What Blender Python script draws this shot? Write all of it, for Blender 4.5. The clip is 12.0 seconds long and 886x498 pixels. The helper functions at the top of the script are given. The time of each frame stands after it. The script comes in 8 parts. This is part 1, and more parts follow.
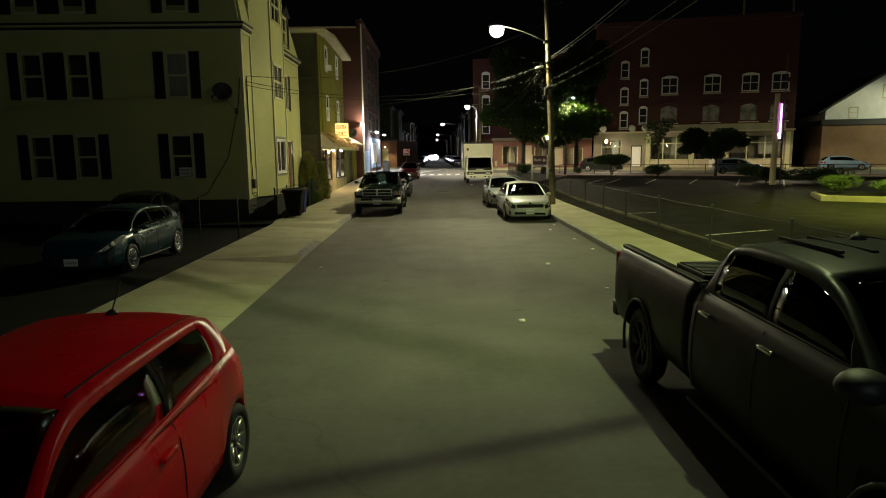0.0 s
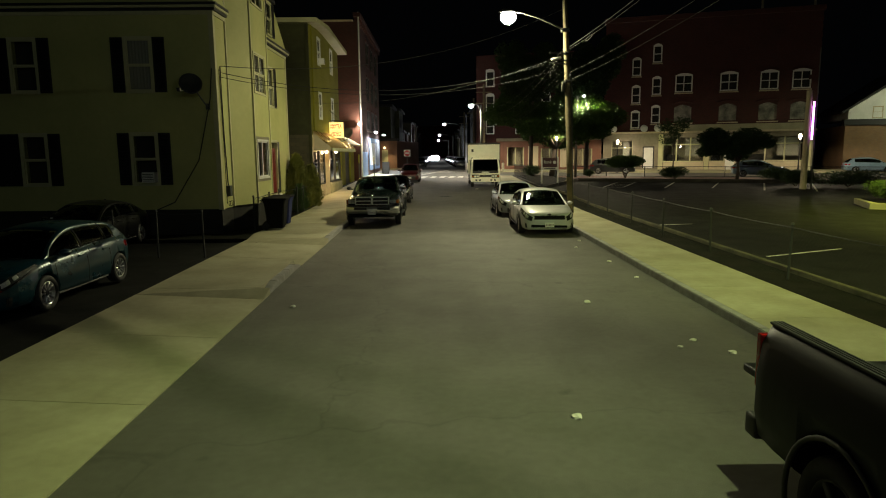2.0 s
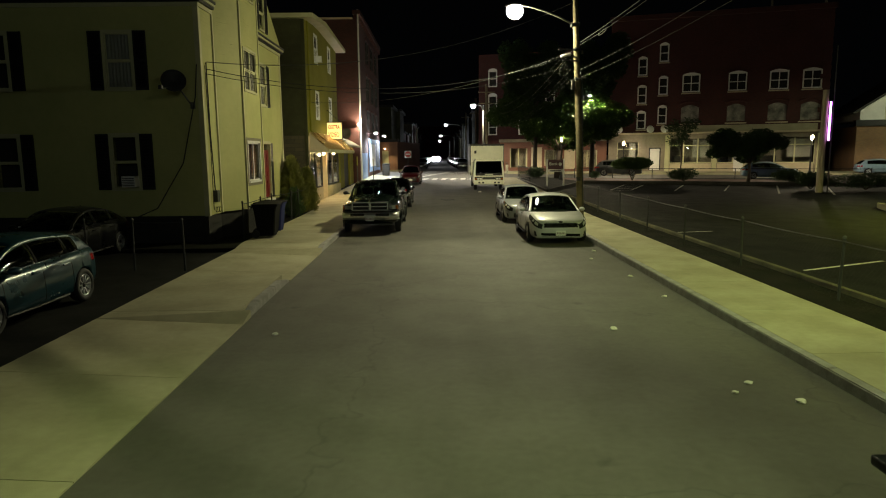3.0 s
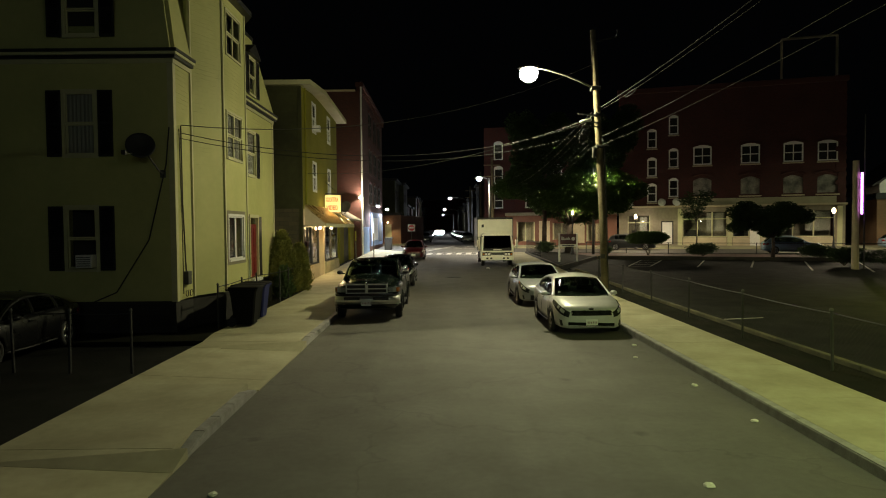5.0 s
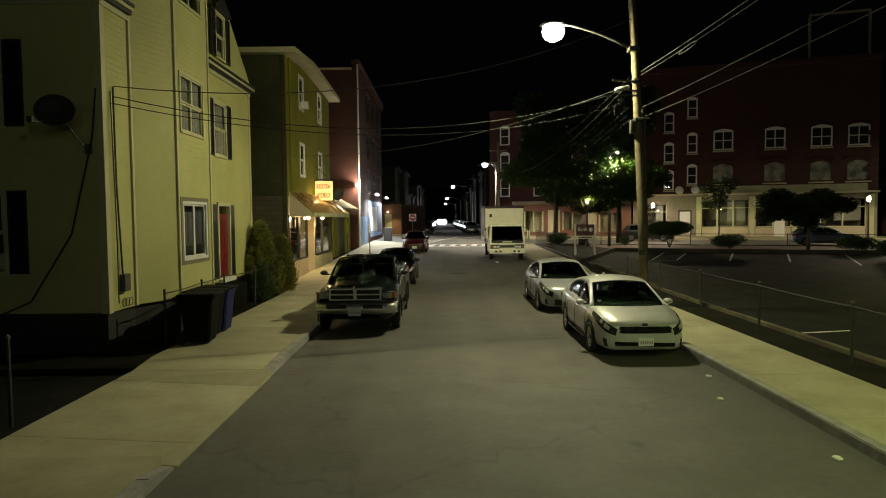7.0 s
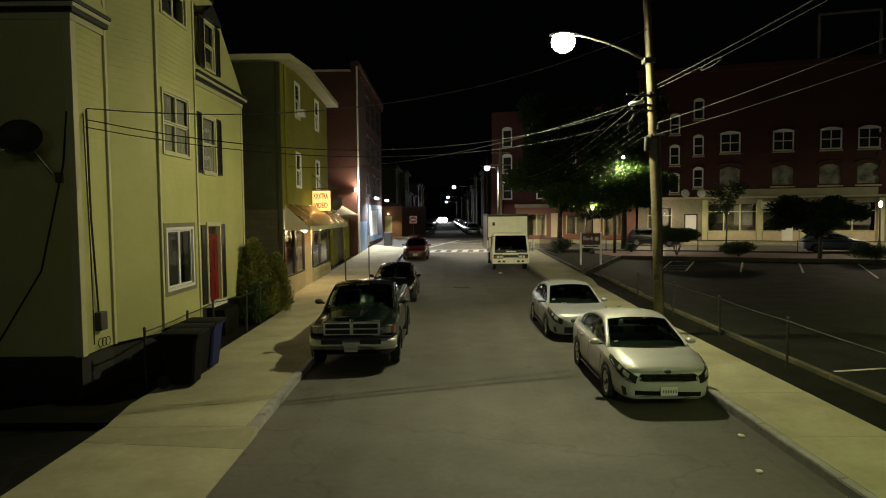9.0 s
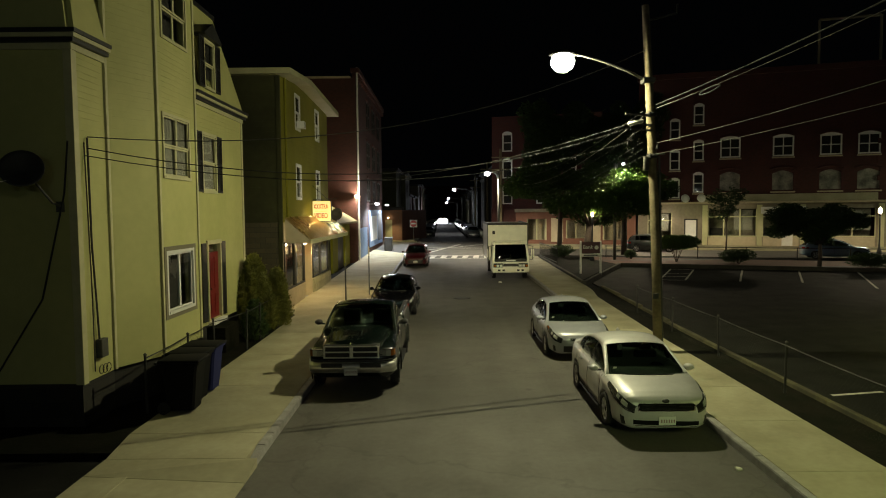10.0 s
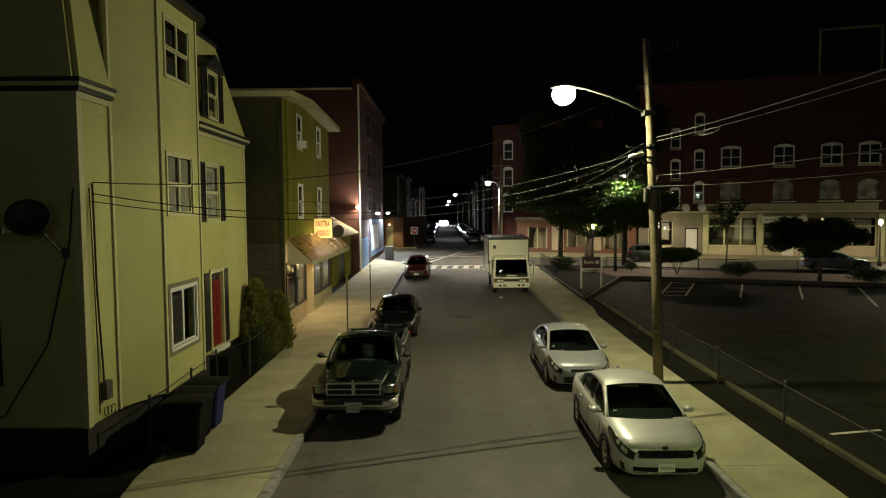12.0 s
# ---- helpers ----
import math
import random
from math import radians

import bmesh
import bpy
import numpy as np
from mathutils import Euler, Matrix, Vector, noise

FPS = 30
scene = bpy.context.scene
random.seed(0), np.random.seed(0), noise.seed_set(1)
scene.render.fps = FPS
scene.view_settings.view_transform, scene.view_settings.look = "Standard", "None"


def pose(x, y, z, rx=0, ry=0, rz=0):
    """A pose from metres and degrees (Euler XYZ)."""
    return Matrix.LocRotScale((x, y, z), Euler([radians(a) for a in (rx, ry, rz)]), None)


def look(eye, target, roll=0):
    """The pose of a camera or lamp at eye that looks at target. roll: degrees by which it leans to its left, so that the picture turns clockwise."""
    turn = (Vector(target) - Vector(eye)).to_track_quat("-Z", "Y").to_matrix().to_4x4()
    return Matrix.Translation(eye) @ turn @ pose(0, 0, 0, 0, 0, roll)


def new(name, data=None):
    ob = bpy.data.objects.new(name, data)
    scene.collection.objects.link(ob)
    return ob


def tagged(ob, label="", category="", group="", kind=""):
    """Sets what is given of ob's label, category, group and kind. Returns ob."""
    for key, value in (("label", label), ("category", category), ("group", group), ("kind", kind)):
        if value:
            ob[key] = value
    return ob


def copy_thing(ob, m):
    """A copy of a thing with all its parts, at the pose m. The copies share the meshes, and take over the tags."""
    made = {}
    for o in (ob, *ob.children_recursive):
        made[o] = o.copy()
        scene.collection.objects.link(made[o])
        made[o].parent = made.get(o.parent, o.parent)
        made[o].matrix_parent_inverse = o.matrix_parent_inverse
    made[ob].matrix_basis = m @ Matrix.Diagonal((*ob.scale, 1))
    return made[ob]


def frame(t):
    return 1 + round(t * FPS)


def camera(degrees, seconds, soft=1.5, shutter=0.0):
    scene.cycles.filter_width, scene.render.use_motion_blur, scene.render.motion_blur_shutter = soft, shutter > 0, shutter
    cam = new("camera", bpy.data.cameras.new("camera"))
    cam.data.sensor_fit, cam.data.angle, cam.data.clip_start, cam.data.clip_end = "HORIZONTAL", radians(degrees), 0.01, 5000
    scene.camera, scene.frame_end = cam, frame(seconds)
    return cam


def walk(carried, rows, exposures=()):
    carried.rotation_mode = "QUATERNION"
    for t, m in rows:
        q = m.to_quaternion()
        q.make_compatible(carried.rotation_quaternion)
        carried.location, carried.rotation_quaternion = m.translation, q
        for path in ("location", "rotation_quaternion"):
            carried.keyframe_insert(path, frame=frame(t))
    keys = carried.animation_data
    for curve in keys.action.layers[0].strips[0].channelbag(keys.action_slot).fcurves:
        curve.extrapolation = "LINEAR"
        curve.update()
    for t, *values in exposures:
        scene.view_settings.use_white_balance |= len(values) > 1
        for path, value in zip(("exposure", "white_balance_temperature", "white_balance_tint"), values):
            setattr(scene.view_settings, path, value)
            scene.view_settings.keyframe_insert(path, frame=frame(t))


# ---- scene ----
cam = camera(69.1, 12.0, soft=1.05)
METRES, EYE, TILT, LEAN, TURN = 15.2, 2.64, -1.35, -0.7, -0.4
ROWS = [
    (0.0, 0.0, 0.0, 0.0, -0.16, -7.08, 1.32),
    (0.5, -0.0021, 0.0568, 0.0024, -0.15, -7.07, 1.3),
    (1.0, -0.0039, 0.115, 0.005, -0.12, -7.05, 1.3),
    (1.5, -0.006, 0.1739, 0.008, -0.1, -7.07, 1.29),
    (2.0, -0.008, 0.2329, 0.0114, -0.07, -7.05, 1.26),
    (2.5, -0.0102, 0.2875, 0.0148, -0.03, -7.03, 1.25),
    (4.5, -0.017, 0.4788, 0.0247, 0.22, -4.55, 1.22),
    (5.0, -0.0209, 0.5369, 0.0265, 0.31, -0.52, 1.24),
    (5.5, -0.0239, 0.5989, 0.0271, 0.39, 2.73, 1.25),
    (6.0, -0.0262, 0.6659, 0.0284, 0.43, 0.85, 1.26),
    (6.5, -0.0286, 0.7356, 0.0303, 0.45, -1.0, 1.26),
    (8.5, -0.0351, 0.872, 0.0699, 0.5, -1.81, 1.24),
    (9.0, -0.0343, 0.8693, 0.086, 0.52, -1.85, 1.23),
    (9.5, -0.033, 0.8679, 0.1031, 0.54, -1.9, 1.23),
    (10.0, -0.0322, 0.8671, 0.1234, 0.55, -1.95, 1.22),
    (10.5, -0.0313, 0.8651, 0.1437, 0.57, -1.99, 1.19),
    (11.0, -0.0311, 0.8635, 0.16, 0.59, -2.02, 1.17),
    (11.5, -0.0318, 0.8632, 0.169, 0.59, -2.01, 1.15),
    (12.0, -0.0324, 0.8619, 0.183, 0.61, -2.03, 1.13),
]
EXPOSURES = [(0.0, 0.06), (2.5, 0.0), (4.5, -0.05), (6.5, -0.1), (8.5, -0.18), (12.0, -0.27)]
walk(cam, [(t, pose(0, 0, EYE, TILT, LEAN, TURN) @ pose(METRES * x, METRES * y, METRES * z, 90 + pitch, roll, yaw)) for t, x, y, z, yaw, pitch, roll in ROWS], EXPOSURES)

# ---- night sky and lamps ----
world = bpy.data.worlds.new("night")
scene.world = world
world.use_nodes = True
world.node_tree.nodes["Background"].inputs["Color"].default_value = (0.5, 0.58, 0.66, 1)
world.node_tree.nodes["Background"].inputs["Strength"].default_value = 0.0011
scene.view_settings.exposure = 0.0


def lamp(name, kind, at, energy, colour, radius=0.1, target=None, spot=150, blend=0.5):
    data = bpy.data.lights.new(name, kind)
    data.energy, data.color, data.shadow_soft_size = energy, colour, radius
    if kind == "SPOT":
        data.spot_size, data.spot_blend = radians(spot), blend
    ob = new(name, data)
    ob.matrix_world = look(at, target) if target else pose(*at)
    return ob


STREET, NEARBY = (1.0, 0.95, 0.54), (0.8, 1.0, 0.38)
lamp("street_light", "SPOT", (2.93, 31.4, 8.05), 1600, STREET, 0.006, (2.93, 31.4, 0), 178, 0.35)
lamp("street_light_spill", "POINT", (2.93, 31.4, 8.0), 1250, STREET, 0.006)
# the lamp head throws most along the street
lamp("street_light_lobe", "SPOT", (2.93, 31.4, 8.0), 3900, STREET, 0.006, (-2.6, 48.0, 3.0), 66, 1.0)
lamp("street_light_lobe", "SPOT", (2.93, 31.4, 8.0), 3000, STREET, 0.006, (-2.0, 20.0, 0.0), 60, 1.0)
lamp("street_light", "SPOT", (4.0, 8.95, 8.05), 1050, NEARBY, 0.03, (5.4, 9.5, 0), 126, 0.4)
# two added spots at the near lamp lift the left road and right pavement
lamp("street_light_lobe", "SPOT", (4.0, 8.95, 8.0), 1500, NEARBY, 0.03, (-1.0, 9.5, 0.0), 58, 1.0)
lamp("street_light_lobe", "SPOT", (4.0, 8.95, 8.0), 2000, NEARBY, 0.03, (5.0, 19.5, 0.0), 56, 1.0)
lamp("street_light", "SPOT", (3.08, -17.0, 8.05), 800, (0.72, 1.0, 0.85), 0.1, (3.08, -10.0, 0), 160, 0.4)
lamp("lot_light", "SPOT", (17.0, 15.0, 9.5), 3300, (0.95, 1.0, 0.2), 0.2, (17.0, 16.0, 0), 132, 0.6)
lamp("lot_light", "SPOT", (23.0, 27.0, 9.5), 11000, (0.92, 1.0, 0.16), 0.2, (23.5, 28.0, 0), 124, 0.7)
lamp("wall_light", "POINT", (-6.55, 60.9, 5.4), 800, (1.0, 0.84, 0.62), 0.1)
lamp("flood_light", "SPOT", (-6.0, 68.7, 4.75), 2400, (0.85, 0.93, 1.0), 0.1, (-5.6, 67.5, 0), 150, 0.6)
lamp("flood_light", "SPOT", (-6.0, 78.4, 4.75), 1800, (0.85, 0.93, 1.0), 0.1, (-5.8, 77.0, 0), 150, 0.6)
lamp("awning_light", "POINT", (-6.45, 43.7, 3.92), 26, (1.0, 0.7, 0.28), 0.05)
lamp("porch_light", "POINT", (-6.5, 41.2, 2.85), 120, (1.0, 0.72, 0.35), 0.05)
lamp("porch_light", "POINT", (-6.5, 44.6, 2.85), 210, (1.0, 0.72, 0.35), 0.05)
lamp("corner_light", "SPOT", (3.35, 69.7, 7.35), 4800, (1.0, 0.88, 0.62), 0.15, (3.75, 69.7, 0), 146, 0.4)
lamp("path_light", "SPOT", (12.55, 59.85, 7.2), 5400, (0.92, 1.0, 0.42), 0.1, (12.55, 59.8, 0), 172, 0.2)
lamp("globe_light", "SPOT", (17.75, 67.6, 4.3), 1500, (1.0, 0.84, 0.55), 0.15, (17.75, 67.6, 0), 174, 0.12)
lamp("globe_light", "SPOT", (32.8, 62.1, 4.25), 1500, (1.0, 0.84, 0.55), 0.15, (32.8, 62.1, 0), 174, 0.12)
lamp("globe_light", "SPOT", (9.95, 58.2, 4.2), 500, (1.0, 0.84, 0.55), 0.15, (9.95, 58.2, 0), 174, 0.12)
lamp("headlight_beam", "SPOT", (-0.9, 204.0, 1.55), 3500, (0.9, 0.95, 1.0), 0.3, (-0.4, 150.0, 0.6), 70, 0.8)
# added lamp out of view, to brighten the gabled house
lamp("side_street_light", "SPOT", (50.0, 58.0, 8.0), 3000, (0.95, 1.0, 0.6), 0.15, (50.0, 60.0, 0), 176, 0.2)
# added fills without fixtures, to brighten the shop fronts
lamp("shop_light", "POINT", (25.6, 71.6, 3.3), 40, (1.0, 0.86, 0.6), 0.1)
lamp("shop_light", "POINT", (20.2, 73.6, 3.3), 60, (1.0, 0.86, 0.6), 0.1)
lamp("door_light", "SPOT", (-6.83, 86.3, 3.6), 420, (1.0, 0.8, 0.4), 0.1, (-6.0, 84.6, 0), 130, 0.7)
lamp("far_light", "SPOT", (1.1, 111.0, 7.3), 900, (0.95, 0.95, 0.95), 0.2, (1.4, 111.0, 0), 120, 0.5)
lamp("far_light", "SPOT", (0.5, 161.0, 7.0), 900, (0.95, 0.95, 0.95), 0.2, (0.8, 161.0, 0), 120, 0.5)

# ---- mesh helpers ----
def part(name, bm, material, parent=None, label="", m=None, smooth=False):
    mesh = bm
    if not isinstance(bm, bpy.types.Mesh):
        mesh = bpy.data.meshes.new(name)
        if smooth:
            for f in bm.faces:
                f.smooth = True
        bm.to_mesh(mesh)
        bm.free()
        mesh.materials.append(material)
    ob = new(name, mesh)
    if parent is not None:
        ob.parent = parent
    if m is not None:
        ob.matrix_basis = m
    if label:
        ob["label"] = label
    if name in ("siding", "wire_mesh", "crown", "foliage"):
        ob["kind"] = "stuff"
    return ob


def thing(name, m, label, category, group="", kind=""):
    return tagged(placed(new(name), m), label, category, group, kind)


def placed(ob, m):
    ob.matrix_basis = m
    return ob


def quad_mesh(bm, rows, closed=False):
    """Faces between rows of points."""
    made = [[bm.verts.new(p) for p in row] for row in rows]
    for a, b in zip(made, made[1:]):
        n = len(a)
        for i in range(n if closed else n - 1):
            j = (i + 1) % n
            bm.faces.new((a[i], a[j], b[j], b[i]))
    return made


def box(bm, x0, x1, y0, y1, z0, z1):
    v = [bm.verts.new(p) for p in ((x0, y0, z0), (x1, y0, z0), (x1, y1, z0), (x0, y1, z0), (x0, y0, z1), (x1, y0, z1), (x1, y1, z1), (x0, y1, z1))]
    for f in ((3, 2, 1, 0), (4, 5, 6, 7), (0, 1, 5, 4), (1, 2, 6, 5), (2, 3, 7, 6), (3, 0, 4, 7)):
        bm.faces.new([v[i] for i in f])
    return bm


def boxed(*sides, bevel=0.0):
    bm = box(bmesh.new(), *sides)
    if bevel:
        bmesh.ops.bevel(bm, geom=bm.edges[:], offset=bevel, segments=2, affect="EDGES", profile=0.6)
    return bm


def prism(bm, outline, z0, z1):
    low = [bm.verts.new((x, y, z0)) for x, y in outline]
    top = [bm.verts.new((x, y, z1)) for x, y in outline]
    n = len(outline)
    bm.faces.new(low[::-1])
    bm.faces.new(top)
    for i in range(n):
        bm.faces.new((low[i], low[(i + 1) % n], top[(i + 1) % n], top[i]))
    return bm


def tube(bm, points, radii, sides=8, caps=True):
    points = [Vector(p) for p in points]
    if not isinstance(radii, (list, tuple)):
        radii = [radii] * len(points)
    rings = []
    for i, p in enumerate(points):
        d = (points[min(i + 1, len(points) - 1)] - points[max(i - 1, 0)]).normalized()
        a = d.orthogonal() if i == 0 else (a - d * a.dot(d))
        a.normalize()
        b = d.cross(a)
        rings.append([p + radii[i] * (math.cos(k * math.tau / sides) * a + math.sin(k * math.tau / sides) * b) for k in range(sides)])
    made = quad_mesh(bm, rings, True)
    if caps:
        bm.faces.new(made[0][::-1])
        bm.faces.new(made[-1])
    return bm


def lathe(bm, profile, sides=20, m=None):
    """Turn (radius, height) about z, then place by m."""
    m = m or Matrix()
    rings = [[m @ Vector((r * math.cos(k * math.tau / sides), r * math.sin(k * math.tau / sides), h)) for k in range(sides)] for r, h in profile]
    made = quad_mesh(bm, rings, True)
    if profile[0][0] > 0.002:
        bm.faces.new(made[0][::-1])
    if profile[-1][0] > 0.002:
        bm.faces.new(made[-1])
    return bm


def bar(bm, a, b, wide, thick, side=(0, 0, 1)):
    """A flat bar from a to b."""
    a, b = Vector(a), Vector(b)
    d = (b - a).normalized()
    s = Vector(side)
    s = (s - d * s.dot(d)).normalized()
    n = d.cross(s)
    ring = [s * wide / 2 + n * thick / 2, -s * wide / 2 + n * thick / 2, -s * wide / 2 - n * thick / 2, s * wide / 2 - n * thick / 2]
    made = quad_mesh(bm, [[a + r for r in ring], [b + r for r in ring]], True)
    bm.faces.new(made[0][::-1])
    bm.faces.new(made[1])
    return bm


def sag(a, b, drop, n=14):
    a, b = Vector(a), Vector(b)
    return [a.lerp(b, i / n) - Vector((0, 0, drop * 4 * (i / n) * (1 - i / n))) for i in range(n + 1)]


def pierced(bm, u0, u1, z0, z1, thick, holes):
    """A wall in the local x-z plane, its outside at y = 0, with openings (u0, u1, z0, z1)."""
    us = sorted({u0, u1, *[h[i] for h in holes for i in (0, 1)]})
    zs = sorted({z0, z1, *[h[i] for h in holes for i in (2, 3)]})
    for a, b in zip(us, us[1:]):
        for c, d in zip(zs, zs[1:]):
            mid = ((a + b) / 2, (c + d) / 2)
            if not any(h[0] < mid[0] < h[1] and h[2] < mid[1] < h[3] for h in holes):
                box(bm, a, b, 0, thick, c, d)
    bmesh.ops.remove_doubles(bm, verts=bm.verts[:], dist=0.0005)
    return bm


def boards(bm, u0, u1, z0, z1, step, lip, holes):
    """Lapped siding on the outside of a wall, left out at the openings."""
    z = z0
    while z < z1 - 0.01:
        top = min(z + step, z1)
        cuts = sorted((h[0], h[1]) for h in holes if h[2] < z + step * 0.5 < h[3])
        u = u0
        for a, b in cuts + [(u1, u1)]:
            if a - u > 0.01:
                v = [bm.verts.new(p) for p in ((u, -lip, z), (a, -lip, z), (a, -0.002, top), (u, -0.002, top), (u, 0, z), (a, 0, z))]
                bm.faces.new((v[0], v[1], v[2], v[3]))
                bm.faces.new((v[4], v[5], v[1], v[0]))
            u = max(u, b)
        z += step
    return bm


def between(table, y):
    """Linear values of a table of rows (y, ...)."""
    if y <= table[0][0]:
        return table[0][1:]
    for a, b in zip(table, table[1:]):
        if y <= b[0]:
            k = (y - a[0]) / (b[0] - a[0])
            return tuple(p + (q - p) * k for p, q in zip(a[1:], b[1:]))
    return table[-1][1:]



# ---- materials ----
def shade(name, colour, rough=0.6, metal=0.0, spots=None, grain=0.12, scale=6.0, bump=0.0, bump_scale=60.0, coat=0.0, seed=0.0, per=0.0):
    """A painted or mineral surface: colour broken up by a coarse and a fine noise, with fine relief."""
    mat = bpy.data.materials.new(name)
    mat.use_nodes = True
    n, l = mat.node_tree.nodes, mat.node_tree.links
    b = n["Principled BSDF"]
    b.inputs["Metallic"].default_value = metal
    b.inputs["Coat Weight"].default_value = coat
    b.inputs["Coat Roughness"].default_value = 0.04
    where = n.new("ShaderNodeTexCoord")
    coarse, fine = n.new("ShaderNodeTexNoise"), n.new("ShaderNodeTexNoise")
    for t, s in ((coarse, scale * 0.12), (fine, scale)):
        t.inputs["Scale"].default_value = s
        t.inputs["Detail"].default_value = 6
        l.new(where.outputs["Object"], t.inputs["Vector"])
    ramp = n.new("ShaderNodeMapRange")
    ramp.inputs["From Min"].default_value, ramp.inputs["From Max"].default_value = 0.35, 0.65
    l.new(coarse.outputs["Fac"], ramp.inputs["Value"])
    first = n.new("ShaderNodeMix")
    first.data_type = "RGBA"
    other = spots or [c * (1 - grain * 1.6) for c in colour]
    first.inputs["A"].default_value, first.inputs["B"].default_value = (*colour, 1), (*other, 1)
    l.new(ramp.outputs["Result"], first.inputs["Factor"])
    second = n.new("ShaderNodeHueSaturation")
    vary = n.new("ShaderNodeMapRange")
    vary.inputs["To Min"].default_value, vary.inputs["To Max"].default_value = 1 - grain * 1.5, 1 + grain * 1.5
    l.new(fine.outputs["Fac"], vary.inputs["Value"])
    l.new(first.outputs["Result"], second.inputs["Color"])
    value = vary.outputs["Result"]
    if per:
        info, spread, times = n.new("ShaderNodeObjectInfo"), n.new("ShaderNodeMapRange"), n.new("ShaderNodeMath")
        spread.inputs["To Min"].default_value, spread.inputs["To Max"].default_value = 1 - per, 1 + per
        times.operation = "MULTIPLY"
        l.new(info.outputs["Random"], spread.inputs["Value"])
        l.new(spread.outputs["Result"], times.inputs[0])
        l.new(value, times.inputs[1])
        value = times.outputs["Value"]
    l.new(value, second.inputs["Value"])
    l.new(second.outputs["Color"], b.inputs["Base Color"])
    gloss = n.new("ShaderNodeMapRange")
    gloss.inputs["To Min"].default_value, gloss.inputs["To Max"].default_value = max(rough - 0.12, 0.02), min(rough + 0.12, 1)
    l.new(coarse.outputs["Fac"], gloss.inputs["Value"])
    l.new(gloss.outputs["Result"], b.inputs["Roughness"])
    if bump:
        relief, push = n.new("ShaderNodeTexNoise"), n.new("ShaderNodeBump")
        relief.inputs["Scale"].default_value = bump_scale
        relief.inputs["Detail"].default_value = 4
        l.new(where.outputs["Object"], relief.inputs["Vector"])
        push.inputs["Strength"].default_value = bump
        push.inputs["Distance"].default_value = 0.01
        l.new(relief.outputs["Fac"], push.inputs["Height"])
        l.new(push.outputs["Normal"], b.inputs["Normal"])
    return mat


def masonry(name, one, two, joint, wide=0.21, high=0.075):
    """Brickwork in the local x-z plane (and y-z, by the sum of x and y)."""
    mat = bpy.data.materials.new(name)
    mat.use_nodes = True
    n, l = mat.node_tree.nodes, mat.node_tree.links
    b = n["Principled BSDF"]
    where, split, total, join = n.new("ShaderNodeTexCoord"), n.new("ShaderNodeSeparateXYZ"), n.new("ShaderNodeMath"), n.new("ShaderNodeCombineXYZ")
    l.new(where.outputs["Object"], split.inputs["Vector"])
    l.new(split.outputs["X"], total.inputs[0])
    l.new(split.outputs["Y"], total.inputs[1])
    l.new(total.outputs["Value"], join.inputs["X"])
    l.new(split.outputs["Z"], join.inputs["Y"])
    brick, stain, mix, push = n.new("ShaderNodeTexBrick"), n.new("ShaderNodeTexNoise"), n.new("ShaderNodeMix"), n.new("ShaderNodeBump")
    brick.inputs["Scale"].default_value = 1.0
    brick.inputs["Brick Width"].default_value, brick.inputs["Row Height"].default_value = wide, high
    brick.inputs["Mortar Size"].default_value = 0.006
    brick.inputs["Color1"].default_value, brick.inputs["Color2"].default_value, brick.inputs["Mortar"].default_value = (*one, 1), (*two, 1), (*joint, 1)
    l.new(join.outputs["Vector"], brick.inputs["Vector"])
    stain.inputs["Scale"].default_value, stain.inputs["Detail"].default_value = 0.5, 8
    l.new(where.outputs["Object"], stain.inputs["Vector"])
    mix.data_type, mix.blend_type = "RGBA", "MULTIPLY"
    mix.inputs["Factor"].default_value = 0.6
    l.new(brick.outputs["Color"], mix.inputs["A"])
    l.new(stain.outputs["Color"], mix.inputs["B"])
    bw = n.new("ShaderNodeRGBToBW")
    l.new(stain.outputs["Color"], bw.inputs["Color"])
    l.new(bw.outputs["Val"], mix.inputs["B"])
    l.new(mix.outputs["Result"], b.inputs["Base Color"])
    push.inputs["Strength"].default_value, push.inputs["Distance"].default_value = 0.5, 0.006
    push.invert = True
    l.new(brick.outputs["Fac"], push.inputs["Height"])
    l.new(push.outputs["Normal"], b.inputs["Normal"])
    b.inputs["Roughness"].default_value = 0.85
    return mat


